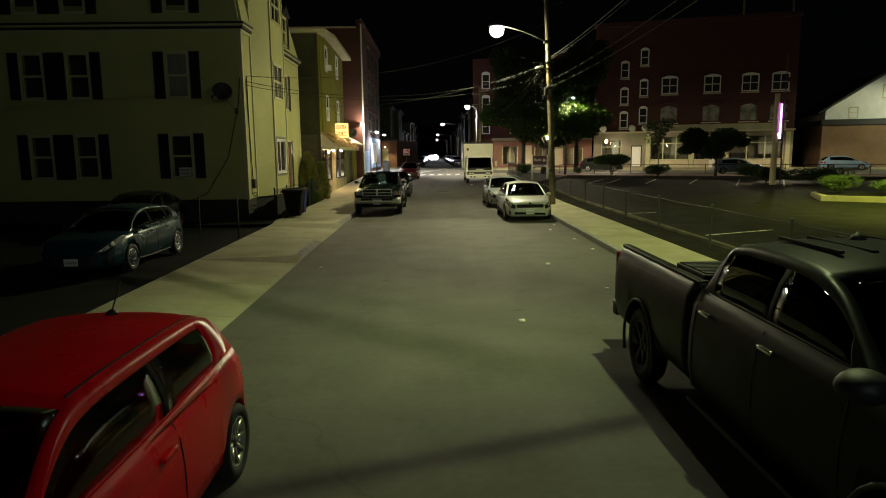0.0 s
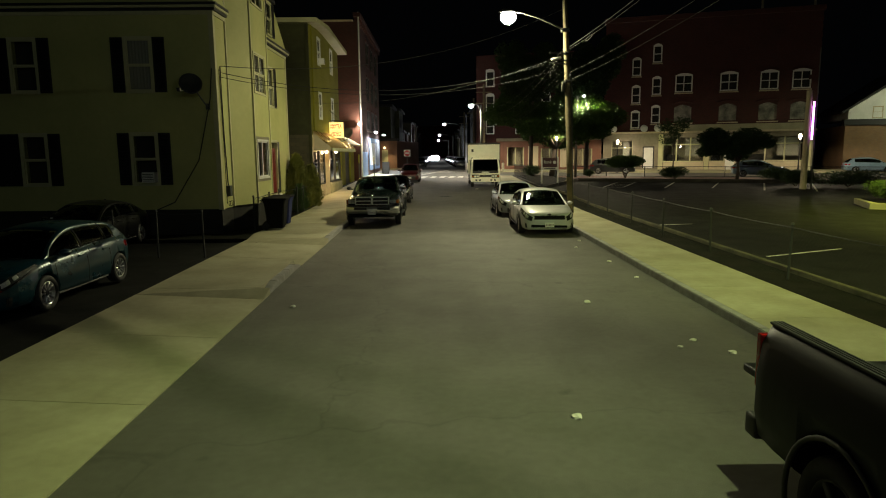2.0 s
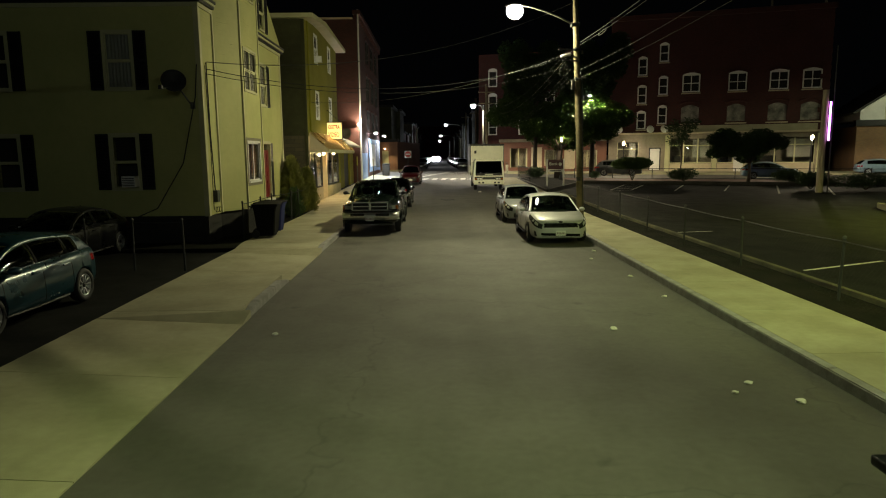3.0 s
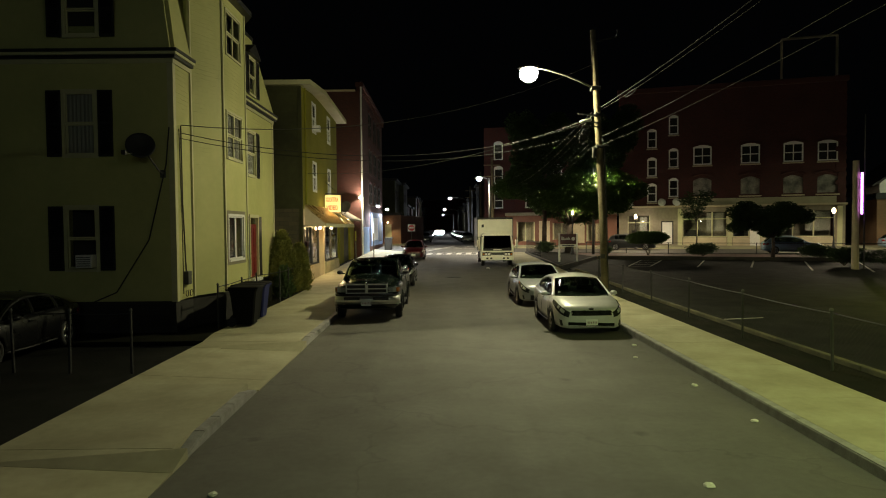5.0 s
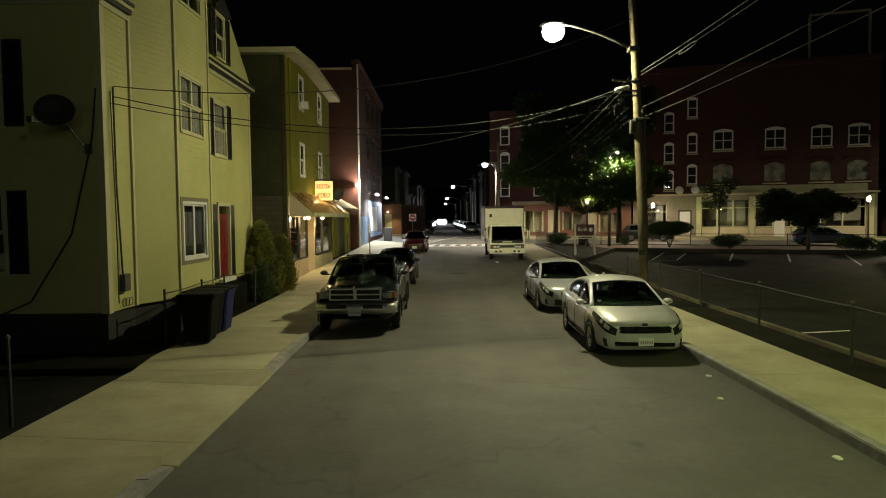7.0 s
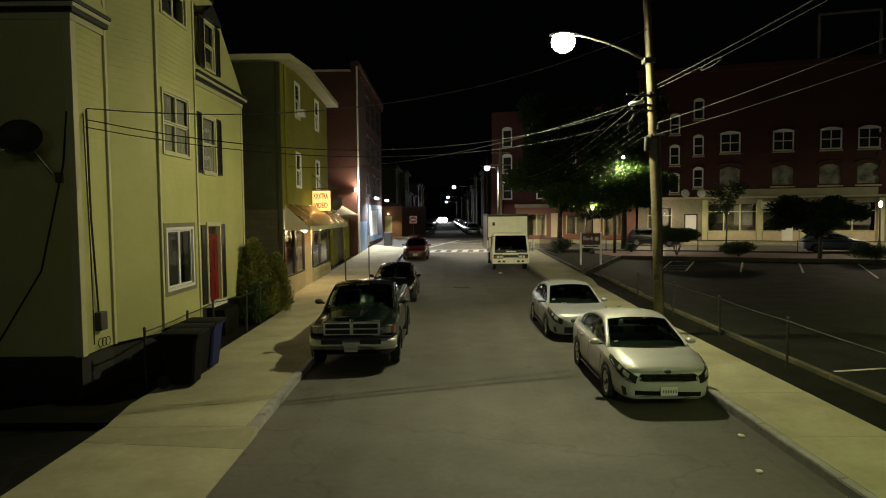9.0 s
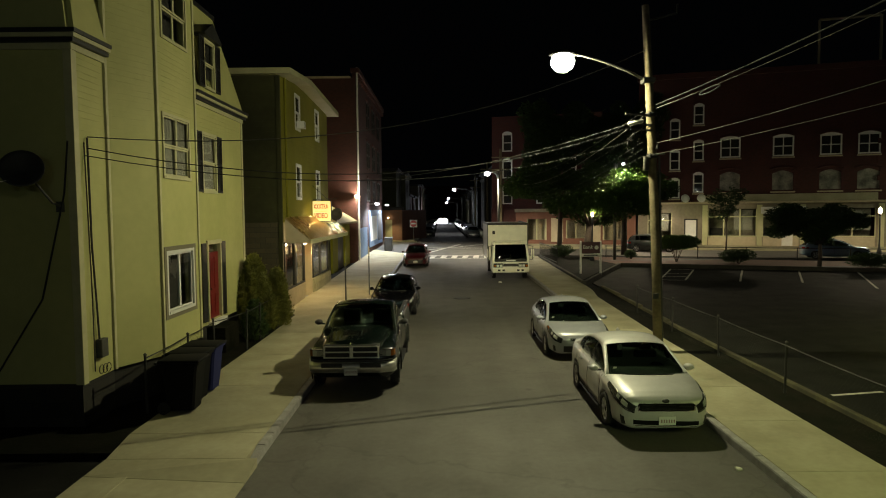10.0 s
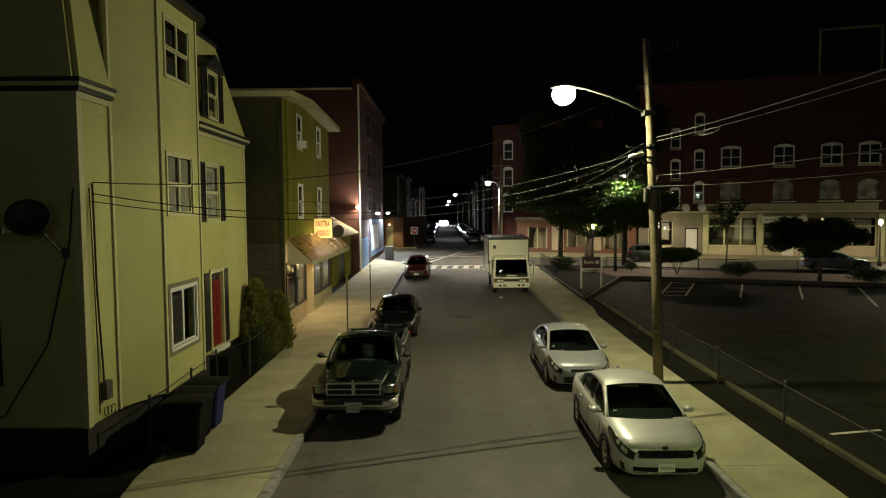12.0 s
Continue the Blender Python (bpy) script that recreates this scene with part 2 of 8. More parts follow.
def asphalt(name, colour, worn, cracks=0.5):
    mat = shade(name, colour, 0.82, spots=worn, grain=0.16, scale=9.0, bump=0.35, bump_scale=120)
    n, l = mat.node_tree.nodes, mat.node_tree.links
    b = n["Principled BSDF"]
    before = b.inputs["Base Color"].links[0].from_socket
    where = n["Texture Coordinate"]
    long, track, span, tint = n.new("ShaderNodeMapping"), n.new("ShaderNodeTexNoise"), n.new("ShaderNodeMapRange"), n.new("ShaderNodeHueSaturation")
    long.inputs["Scale"].default_value = (1.3, 0.05, 1.0)
    track.inputs["Scale"].default_value, track.inputs["Detail"].default_value = 1.0, 5
    span.inputs["From Min"].default_value, span.inputs["From Max"].default_value = 0.3, 0.7
    span.inputs["To Min"].default_value, span.inputs["To Max"].default_value = 0.87, 1.1
    l.new(where.outputs["Object"], long.inputs["Vector"])
    l.new(long.outputs["Vector"], track.inputs["Vector"])
    l.new(track.outputs["Fac"], span.inputs["Value"])
    l.new(span.outputs["Result"], tint.inputs["Value"])
    l.new(before, tint.inputs["Color"])
    before = tint.outputs["Color"]
    drops, blot, drip, stain = n.new("ShaderNodeTexVoronoi"), n.new("ShaderNodeMapRange"), n.new("ShaderNodeTexNoise"), n.new("ShaderNodeHueSaturation")
    drops.inputs["Scale"].default_value = 0.55
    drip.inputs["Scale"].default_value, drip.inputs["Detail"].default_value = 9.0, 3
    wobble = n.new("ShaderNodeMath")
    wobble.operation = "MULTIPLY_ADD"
    wobble.inputs[1].default_value = 0.06
    l.new(where.outputs["Object"], drops.inputs["Vector"])
    l.new(where.outputs["Object"], drip.inputs["Vector"])
    l.new(drip.outputs["Fac"], wobble.inputs[0])
    l.new(drops.outputs["Distance"], wobble.inputs[2])
    blot.inputs["From Min"].default_value, blot.inputs["From Max"].default_value = 0.055, 0.1
    blot.inputs["To Min"].default_value, blot.inputs["To Max"].default_value = 0.62, 1.0
    l.new(wobble.outputs["Value"], blot.inputs["Value"])
    l.new(blot.outputs["Result"], stain.inputs["Value"])
    l.new(before, stain.inputs["Color"])
    before = stain.outputs["Color"]
    warp, add, cell, edge, mix = n.new("ShaderNodeTexNoise"), n.new("ShaderNodeVectorMath"), n.new("ShaderNodeTexVoronoi"), n.new("ShaderNodeMapRange"), n.new("ShaderNodeMix")
    warp.inputs["Scale"].default_value, warp.inputs["Detail"].default_value = 1.2, 5
    l.new(where.outputs["Object"], warp.inputs["Vector"])
    add.operation = "MULTIPLY_ADD"
    add.inputs[1].default_value = (1.6, 1.6, 0)
    l.new(warp.outputs["Color"], add.inputs[0])
    l.new(where.outputs["Object"], add.inputs[2])
    cell.feature = "DISTANCE_TO_EDGE"
    cell.inputs["Scale"].default_value = 0.16
    l.new(add.outputs["Vector"], cell.inputs["Vector"])
    edge.inputs["From Min"].default_value, edge.inputs["From Max"].default_value = 0.0, 0.006
    edge.inputs["To Min"].default_value, edge.inputs["To Max"].default_value = cracks, 0.0
    l.new(cell.outputs["Distance"], edge.inputs["Value"])
    mix.data_type = "RGBA"
    mix.inputs["B"].default_value = (0.025, 0.024, 0.022, 1)
    l.new(edge.outputs["Result"], mix.inputs["Factor"])
    l.new(before, mix.inputs["A"])
    l.new(mix.outputs["Result"], b.inputs["Base Color"])
    return mat


def glass(name, tint, rough=0.02):
    mat = bpy.data.materials.new(name)
    mat.use_nodes = True
    n, l = mat.node_tree.nodes, mat.node_tree.links
    n.remove(n["Principled BSDF"])
    clear, shine, edge, bend, fres, mix = n.new("ShaderNodeBsdfTransparent"), n.new("ShaderNodeBsdfGlossy"), n.new("ShaderNodeLayerWeight"), n.new("ShaderNodeMath"), n.new("ShaderNodeMath"), n.new("ShaderNodeMixShader")
    clear.inputs["Color"].default_value = (*tint, 1)
    shine.inputs["Roughness"].default_value = rough
    edge.inputs["Blend"].default_value = 0.5
    bend.operation, fres.operation = "POWER", "MULTIPLY_ADD"
    bend.inputs[1].default_value, fres.inputs[1].default_value, fres.inputs[2].default_value = 5.0, 0.9, 0.04
    l.new(edge.outputs["Facing"], bend.inputs[0])
    l.new(bend.outputs["Value"], fres.inputs[0])
    l.new(fres.outputs["Value"], mix.inputs["Fac"])
    l.new(clear.outputs["BSDF"], mix.inputs[1])
    l.new(shine.outputs["BSDF"], mix.inputs[2])
    l.new(mix.outputs["Shader"], n["Material Output"].inputs["Surface"])
    return mat


def glow(name, colour, strength):
    mat = bpy.data.materials.new(name)
    mat.use_nodes = True
    b = mat.node_tree.nodes["Principled BSDF"]
    b.inputs["Base Color"].default_value = (*colour, 1)
    b.inputs["Emission Color"].default_value = (*colour, 1)
    b.inputs["Emission Strength"].default_value = strength
    return mat


ROAD = asphalt("road_asphalt", (0.088, 0.082, 0.07), (0.078, 0.072, 0.062), 0.35)
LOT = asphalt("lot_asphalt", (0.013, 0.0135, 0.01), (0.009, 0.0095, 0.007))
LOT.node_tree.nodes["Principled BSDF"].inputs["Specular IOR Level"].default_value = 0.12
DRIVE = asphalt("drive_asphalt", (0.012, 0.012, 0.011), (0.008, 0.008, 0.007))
CONCRETE = shade("concrete", (0.36, 0.335, 0.215), 0.85, spots=(0.28, 0.26, 0.16), grain=0.1, scale=8, bump=0.25, bump_scale=90, per=0.06)
GRANITE = shade("kerb_granite", (0.3, 0.295, 0.28), 0.75, spots=(0.22, 0.21, 0.2), grain=0.2, scale=40, bump=0.3, per=0.08)
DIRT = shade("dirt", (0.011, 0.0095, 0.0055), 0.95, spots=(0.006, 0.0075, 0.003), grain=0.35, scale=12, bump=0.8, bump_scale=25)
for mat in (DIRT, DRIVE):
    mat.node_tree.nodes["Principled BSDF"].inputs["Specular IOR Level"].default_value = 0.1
# lot kerb concrete, with the yellow lamp light put into its colour
LOTKERB = shade("yellow_lit_concrete", (0.12, 0.108, 0.05), 0.9, spots=(0.06, 0.056, 0.03), grain=0.3, scale=9, bump=0.5, bump_scale=40)
PAVER = masonry("brick_paving", (0.2, 0.1, 0.075), (0.16, 0.085, 0.065), (0.12, 0.11, 0.1), 0.2, 0.1)
SIDING = shade("cream_siding", (0.46, 0.45, 0.175), 0.7, spots=(0.4, 0.395, 0.15), grain=0.06, scale=5, bump=0.1)
TRIM = shade("cream_trim", (0.5, 0.48, 0.27), 0.5, grain=0.08, scale=9)
WHITE = shade("white_paint", (0.72, 0.71, 0.66), 0.45, grain=0.07, scale=9)
BLACKTRIM = shade("black_paint", (0.018, 0.018, 0.018), 0.5, grain=0.2, scale=10)
STONE = masonry("foundation_stone", (0.035, 0.032, 0.026), (0.025, 0.023, 0.02), (0.015, 0.014, 0.012), 0.55, 0.28)
DARKSIDE = shade("dark_olive_siding", (0.046, 0.047, 0.013), 0.85, spots=(0.028, 0.029, 0.009), grain=0.2, scale=4, bump=0.1)
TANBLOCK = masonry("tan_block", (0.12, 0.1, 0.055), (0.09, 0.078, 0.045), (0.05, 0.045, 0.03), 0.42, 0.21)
GREEN = shade("olive_siding", (0.21, 0.195, 0.008), 0.8, spots=(0.17, 0.16, 0.006), grain=0.1, scale=5, bump=0.1)
BRICK = masonry("red_brick", (0.105, 0.03, 0.02), (0.075, 0.022, 0.016), (0.07, 0.048, 0.036))
OLDBRICK = masonry("dark_red_brick", (0.092, 0.0185, 0.014), (0.066, 0.014, 0.011), (0.058, 0.031, 0.024))
BLUE = shade("blue_mural_paint", (0.1, 0.17, 0.3), 0.6, spots=(0.16, 0.24, 0.38), grain=0.15, scale=4)
TAUPE = shade("taupe_plaster", (0.26, 0.225, 0.16), 0.75, grain=0.2, scale=4, bump=0.1)
TAN = shade("tan_plaster", (0.5, 0.42, 0.28), 0.7, grain=0.12, scale=4, bump=0.1)
ORANGE = shade("salmon_plaster", (0.17, 0.07, 0.042), 0.7, grain=0.12, scale=4)
RED_DOOR = shade("red_door_paint", (0.186, 0.012, 0.011), 0.4, grain=0.1)
ROOF = shade("dark_roofing", (0.035, 0.034, 0.033), 0.85, grain=0.3, scale=15, bump=0.4)
AWNING = shade("ribbed_metal", (0.6, 0.45, 0.22), 0.28, metal=0.9, grain=0.12, scale=6)
WOOD = shade("weathered_pole_wood", (0.2, 0.165, 0.09), 0.9, spots=(0.12, 0.098, 0.055), grain=0.3, scale=14, bump=0.6, bump_scale=30)
STEEL = shade("galvanised_steel", (0.1, 0.1, 0.088), 0.65, metal=0.4, grain=0.15, scale=12)
DARKSTEEL = shade("dark_steel", (0.045, 0.045, 0.042), 0.7, metal=0.3, grain=0.2, scale=12)
CABLE = shade("black_cable", (0.03, 0.03, 0.028), 0.9, grain=0.2)
BRIGHTCABLE = shade("bare_aluminium_cable", (0.12, 0.115, 0.1), 0.9, metal=0.0, grain=0.1)
PAINT = shade("worn_road_paint", (0.62, 0.6, 0.52), 0.75, spots=(0.35, 0.34, 0.3), grain=0.25, scale=18)
WEATHERED = shade("weathered_concrete", (0.06, 0.056, 0.042), 0.9, spots=(0.035, 0.033, 0.026), grain=0.25, scale=9, bump=0.5, bump_scale=40)
RUBBER = shade("tyre_rubber", (0.015, 0.015, 0.015), 0.75, grain=0.2, scale=20)
ALLOY = shade("wheel_alloy", (0.6, 0.6, 0.6), 0.3, metal=0.9, grain=0.06)
REFLECTOR = shade("lamp_reflector", (0.75, 0.74, 0.68), 0.35, metal=0.2, grain=0.1)
CHROME = shade("chrome", (0.75, 0.75, 0.74), 0.12, metal=1.0, grain=0.03)
BUMPER = shade("worn_bumper_chrome", (0.8, 0.8, 0.76), 0.34, metal=0.85, grain=0.06)
PLASTIC = shade("black_plastic", (0.014, 0.014, 0.014), 0.55, grain=0.15)
CABIN = shade("dark_cabin_lining", (0.07, 0.07, 0.068), 0.8, grain=0.2)
MATTE = shade("matte_black_trim", (0.009, 0.009, 0.009), 0.9, grain=0.15)
MATTE.node_tree.nodes["Principled BSDF"].inputs["Specular IOR Level"].default_value = 0.1
PLATE = shade("plate_white", (0.75, 0.75, 0.72), 0.4, grain=0.04)
PLATE_INK = shade("plate_ink", (0.3, 0.18, 0.18), 0.5, grain=0.05)
LENS = glass("clear_lens", (0.8, 0.82, 0.82), 0.05)
AMBER = shade("amber_lens", (0.4, 0.13, 0.012), 0.15, grain=0.05, coat=0.5)
REDLENS = shade("red_lens", (0.35, 0.01, 0.01), 0.15, grain=0.05, coat=0.5)
TINTED = glass("car_glass", (0.42, 0.47, 0.43), 0.015)
DARKGLASS = glass("dark_tinted_glass", (0.07, 0.075, 0.075), 0.015)
PANE = glass("window_glass", (0.86, 0.88, 0.86), 0.02)
LEAF = shade("leaf_green", (0.06, 0.105, 0.022), 0.55, spots=(0.035, 0.065, 0.013), grain=0.3, scale=3)
DARKLEAF = shade("dark_leaf", (0.04, 0.07, 0.022), 0.6, spots=(0.025, 0.045, 0.014), grain=0.3, scale=3)
CONIFER = shade("yellow_green_needles", (0.2, 0.2, 0.028), 0.6, spots=(0.085, 0.095, 0.018), grain=0.35, scale=4)
BARK = shade("bark", (0.08, 0.06, 0.045), 0.9, spots=(0.05, 0.04, 0.03), grain=0.3, scale=14, bump=0.7, bump_scale=22)
def leafy(mat):
    """Let part of the light through the leaves."""
    n, l = mat.node_tree.nodes, mat.node_tree.links
    b, thin, mix = n["Principled BSDF"], n.new("ShaderNodeBsdfTranslucent"), n.new("ShaderNodeMixShader")
    l.new(b.inputs["Base Color"].links[0].from_socket, thin.inputs["Color"])
    mix.inputs["Fac"].default_value = 0.45
    l.new(b.outputs["BSDF"], mix.inputs[1])
    l.new(thin.outputs["BSDF"], mix.inputs[2])
    l.new(mix.outputs["Shader"], n["Material Output"].inputs["Surface"])


for mat in (LEAF, DARKLEAF, CONIFER):
    leafy(mat)
# flat dark colour that stands in for unlit rooms behind windows
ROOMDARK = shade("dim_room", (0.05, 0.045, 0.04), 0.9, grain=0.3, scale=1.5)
BOARDED = shade("stained_boarding", (0.3, 0.285, 0.24), 0.9, spots=(0.07, 0.07, 0.06), grain=0.4, scale=9, bump=0.2)
CURTAIN = shade("curtain_cloth", (0.42, 0.4, 0.34), 0.9, grain=0.2, scale=5)
LAMPGLOW = glow("street_lamp_lens", (1.0, 0.97, 0.85), 32)
WHITEGLOW = glow("white_lamp_lens", (0.92, 0.96, 1.0), 70)
WARMGLOW = glow("warm_lamp_globe", (1.0, 0.78, 0.45), 9)


def car_paint(name, colour, metal=0.35, rough=0.32, coat=0.8):
    return shade(name, colour, rough, metal=metal, grain=0.05, scale=25, coat=coat)

# ---- ground ----
def rise(y):
    """The street lies level, then climbs gently towards the crossing."""
    return 0.018 * (min(max(y, 34.0), 80.0) - 34.0)


def laid(bm):
    """Fold a ground mesh at both ends of the climb and lift it."""
    for y in (34.0, 80.0):
        bmesh.ops.bisect_plane(bm, geom=bm.verts[:] + bm.edges[:] + bm.faces[:], plane_co=(0, y, 0), plane_no=(0, 1, 0))
    for v in bm.verts:
        v.co.z += rise(v.co.y)
    return bm


def flat(name, outline, z, material, label, category, depth=0.3):
    return tagged(part(name, laid(prism(bmesh.new(), outline, z - depth, z)), material), label, category, "", "structure")


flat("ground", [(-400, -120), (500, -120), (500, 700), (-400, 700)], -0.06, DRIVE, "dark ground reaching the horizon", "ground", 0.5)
flat("road", [(-3.4, -40), (4.55, -40), (4.6, 16), (4.72, 40), (4.5, 52), (4.4, 68), (4.4, 320), (-3.5, 320), (-3.5, 68), (-3.56, 57), (-3.7, 36), (-3.55, 20), (-3.3, 8)], 0.0, ROAD, "worn grey asphalt street with fine cracks", "road")
flat("cross_road", [(4.402, 67.2), (14.2, 64.7), (66.0, 49.8), (63.8, 58.6), (13.8, 71.5), (4.402, 74.2)], 0.0, ROAD, "grey asphalt cross street", "road")
flat("cross_road", [(-50.0, 80.0), (-10.5, 71.3), (-3.502, 69.4), (-3.502, 85.7), (-7.6, 86.5), (-50.0, 95.0)], 0.0, ROAD, "grey asphalt cross street", "road")
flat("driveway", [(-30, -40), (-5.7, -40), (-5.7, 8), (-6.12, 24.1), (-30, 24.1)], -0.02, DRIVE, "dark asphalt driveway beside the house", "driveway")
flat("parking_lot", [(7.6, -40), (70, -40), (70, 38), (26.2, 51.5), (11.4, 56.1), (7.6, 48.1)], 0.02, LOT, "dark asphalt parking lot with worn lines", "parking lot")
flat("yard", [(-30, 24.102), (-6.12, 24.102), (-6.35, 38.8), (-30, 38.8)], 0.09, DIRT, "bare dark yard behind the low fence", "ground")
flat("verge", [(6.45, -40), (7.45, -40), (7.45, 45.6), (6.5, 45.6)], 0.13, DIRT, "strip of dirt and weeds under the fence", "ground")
flat("brick_median", [(11.4, 56.4), (26.2, 51.8), (70, 38.4), (70, 45.0), (25.6, 57.7), (14.4, 61.3), (9.5, 62.8)], 0.14, PAVER, "dark red brick paved strip", "pavement")
flat("far_pavement", [(4.45, 74.6), (13.8, 71.9), (63.8, 59.0), (63.8, 64.0), (20.6, 75.2), (4.45, 79.6)], 0.14, CONCRETE, "pale concrete pavement along the shops", "pavement")
flat("far_pavement", [(-50, 95.4), (-7.6, 86.9), (-3.6, 86.1), (-3.6, 320), (-6.2, 320), (-8.0, 90.0), (-50.0, 99.0)], 0.14, CONCRETE, "pale concrete pavement on the far corner", "pavement")
flat("far_pavement", [(4.45, 79.7), (5.9, 79.7), (5.9, 320), (4.45, 320)], 0.14, CONCRETE, "pale concrete pavement", "pavement")
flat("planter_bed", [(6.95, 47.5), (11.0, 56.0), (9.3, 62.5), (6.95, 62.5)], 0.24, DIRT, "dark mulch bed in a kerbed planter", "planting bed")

left_walk = flat("pavement", [(-5.7, -40), (-5.4, -40), (-5.4, 23.7), (-3.85, 23.75), (-3.95, 36), (-3.8, 58), (-3.8, 67.5), (-6.88, 72.0), (-6.88, 38.6), (-6.3, 38.6), (-6.1, 24.1), (-5.7, 8)], 0.115, CONCRETE, "concrete pavement, dropped to the road at the driveway", "pavement", 0.25)
right_walk = flat("pavement", [(4.72, -40), (6.4, -40), (6.5, 45.6), (6.93, 47.2), (6.93, 64.0), (4.65, 65.5), (4.65, 56), (4.85, 40), (4.75, 16)], 0.115, CONCRETE, "concrete pavement beside the chain-link fence", "pavement", 0.25)


def slabs(parent, x_left, x_right, cuts, raised=lambda y: True):
    """Slabs across the pavement between two edges given as functions of y; where not raised they fall to the road."""
    for y, end in zip(cuts, cuts[1:]):
        b = end - 0.012
        bm = prism(bmesh.new(), [(x_left(y), y), (x_right(y), y), (x_right(b), b), (x_left(b), b)], -0.1, 0.14)
        for v in bm.verts:
            if v.co.z > 0 and abs(v.co.x - x_right(v.co.y)) < 0.3 and not raised(v.co.y):
                v.co.z = 0.018
            v.co.z += rise(v.co.y)
        part("slab", bm, CONCRETE, parent)


def steps(y0, y1, step):
    n = max(1, round((y1 - y0) / step))
    return [y0 + (y1 - y0) * i / n for i in range(n + 1)]


def left_kerb(y):
    return between(((-40, -3.3), (8, -3.3), (20, -3.55), (36, -3.7), (57, -3.56), (78, -3.5)), y)[0]


def right_kerb(y):
    return between(((-40, 4.55), (16, 4.6), (40, 4.72), (52, 4.5), (75, 4.4)), y)[0]


def left_raised(y):
    return 16.08 < y < 19.444 or y > 23.6


slabs(left_walk, lambda y: between(((-40, -5.6), (8, -5.66), (24, -6.1), (25, -6.3), (38.6, -6.3), (38.7, -6.87)), y)[0], lambda y: left_kerb(y) - (0.17 if 16.1 <= y < 19.45 or y >= 23.7 else -0.02),
      steps(-8.0, 15.6, 2.6) + [16.1, 19.45, 20.2, 23.0, 23.7, 24.95] + steps(28.25, 38.15, 3.3) + steps(41.4, 67.5, 3.3), left_raised)
slabs(right_walk, lambda y: right_kerb(y) + 0.17, lambda y: 6.4 + 0.0025 * max(y, 0) if y < 44.5 else 6.8, steps(-6.0, 64.0, 2.4))


def kerb(edge, side, y0, y1, step=2.2, fall=()):
    """Kerbstones along an edge; they fall to the road at the ends named in fall."""
    run = thing("kerb", pose(0, 0, 0), "pale granite kerb along the road", "kerb", "", "structure")
    n = round((y1 - y0) / step)
    for i in range(n):
        y, b = y0 + (y1 - y0) * i / n, y0 + (y1 - y0) * (i + 1) / n - 0.004
        bm = prism(bmesh.new(), [(edge(y), y), (edge(y) + side * 0.16, y), (edge(b) + side * 0.16, b), (edge(b), b)][:: -side], -0.1, 0.15)
        bmesh.ops.bevel(bm, geom=[e for e in bm.edges if all(v.co.z > 0 for v in e.verts)], offset=0.015, segments=2, affect="EDGES")
        for v in bm.verts:
            if v.co.z > 0 and any(abs(v.co.y - f) < 0.06 for f in fall):
                v.co.z -= 0.11
            v.co.z += rise(v.co.y)
        part("kerbstone", bm, GRANITE, run)
    return run


kerb(left_kerb, -1, 16.1, 19.4, 0.6, (16.1, 19.4))
kerb(left_kerb, -1, 23.7, 24.9, 0.6, (23.7,))
kerb(left_kerb, -1, 24.9, 67.4)
kerb(right_kerb, 1, -20, 65)

lot_kerb = thing("lot_kerb", pose(0, 0, 0), "low concrete kerb behind the fence", "kerb", "", "structure")
for i in range(18):
    part("kerbstone", boxed(7.47, 7.61, -12 + i * 3.2, -8.82 + i * 3.2, -0.05, 0.22, bevel=0.02), LOTKERB, lot_kerb, "", pose(0, 0, rise(-10 + i * 3.2)))
planter = thing("planter_kerb", pose(0, 0, 0), "concrete kerb round the planting bed", "kerb", "", "structure")
for a, b in (((6.9, 46.9), (11.25, 56.1)), ((6.87, 46.9), (6.87, 62.6)), ((11.4, 56.25), (26.2, 51.6)), ((26.2, 51.6), (60.0, 41.3))):
    part("kerbstone", bar(bmesh.new(), (*a, 0.12 + rise(a[1])), (*b, 0.12 + rise(b[1])), 0.3, 0.16, (0, 0, 1)), WEATHERED, planter)


def stripe(points, width, name="line", z=0.004):
    bm = bmesh.new()
    for a, b in points:
        a, b = Vector(a), Vector(b)
        s = (b - a).normalized().cross(Vector((0, 0, 1))) * width / 2
        v = [bm.verts.new((p.x, p.y, z + rise(p.y))) for p in (a - s, a + s, b + s, b - s)]
        bm.faces.new(v)
    bmesh.ops.recalc_face_normals(bm, faces=bm.faces)
    return bm


crossing = thing("zebra_crossing", pose(0, 0, 0), "worn white crossing bars on the asphalt", "road marking", "", "structure")
for i in range(9):
    x = -3.2 + i * 0.87
    part("stripe", stripe([((x, 64.0, 0), (x + 0.2, 66.3, 0))], 0.45), PAINT, crossing)
for k in range(2):
    part("stripe", stripe([((-3.3, 63.8 + k * 2.7, 0), (4.2, 63.4 + k * 2.7, 0))], 0.22, z=0.006), PAINT, crossing)
for a, b in (((-3.1, 71.2, 0), (3.9, 79.8, 0)), ((-3.1, 75.5, 0), (3.9, 74, 0)), ((-3.1, 84.0, 0), (4.1, 82.0, 0)), ((-3.1, 81.5, 0), (4.1, 79.4, 0)), ((-1.8, 69.4, 0), (1.2, 79.8, 0))):
    part("stripe", stripe([(a, b)], 0.26, z=0.005), PAINT, crossing)

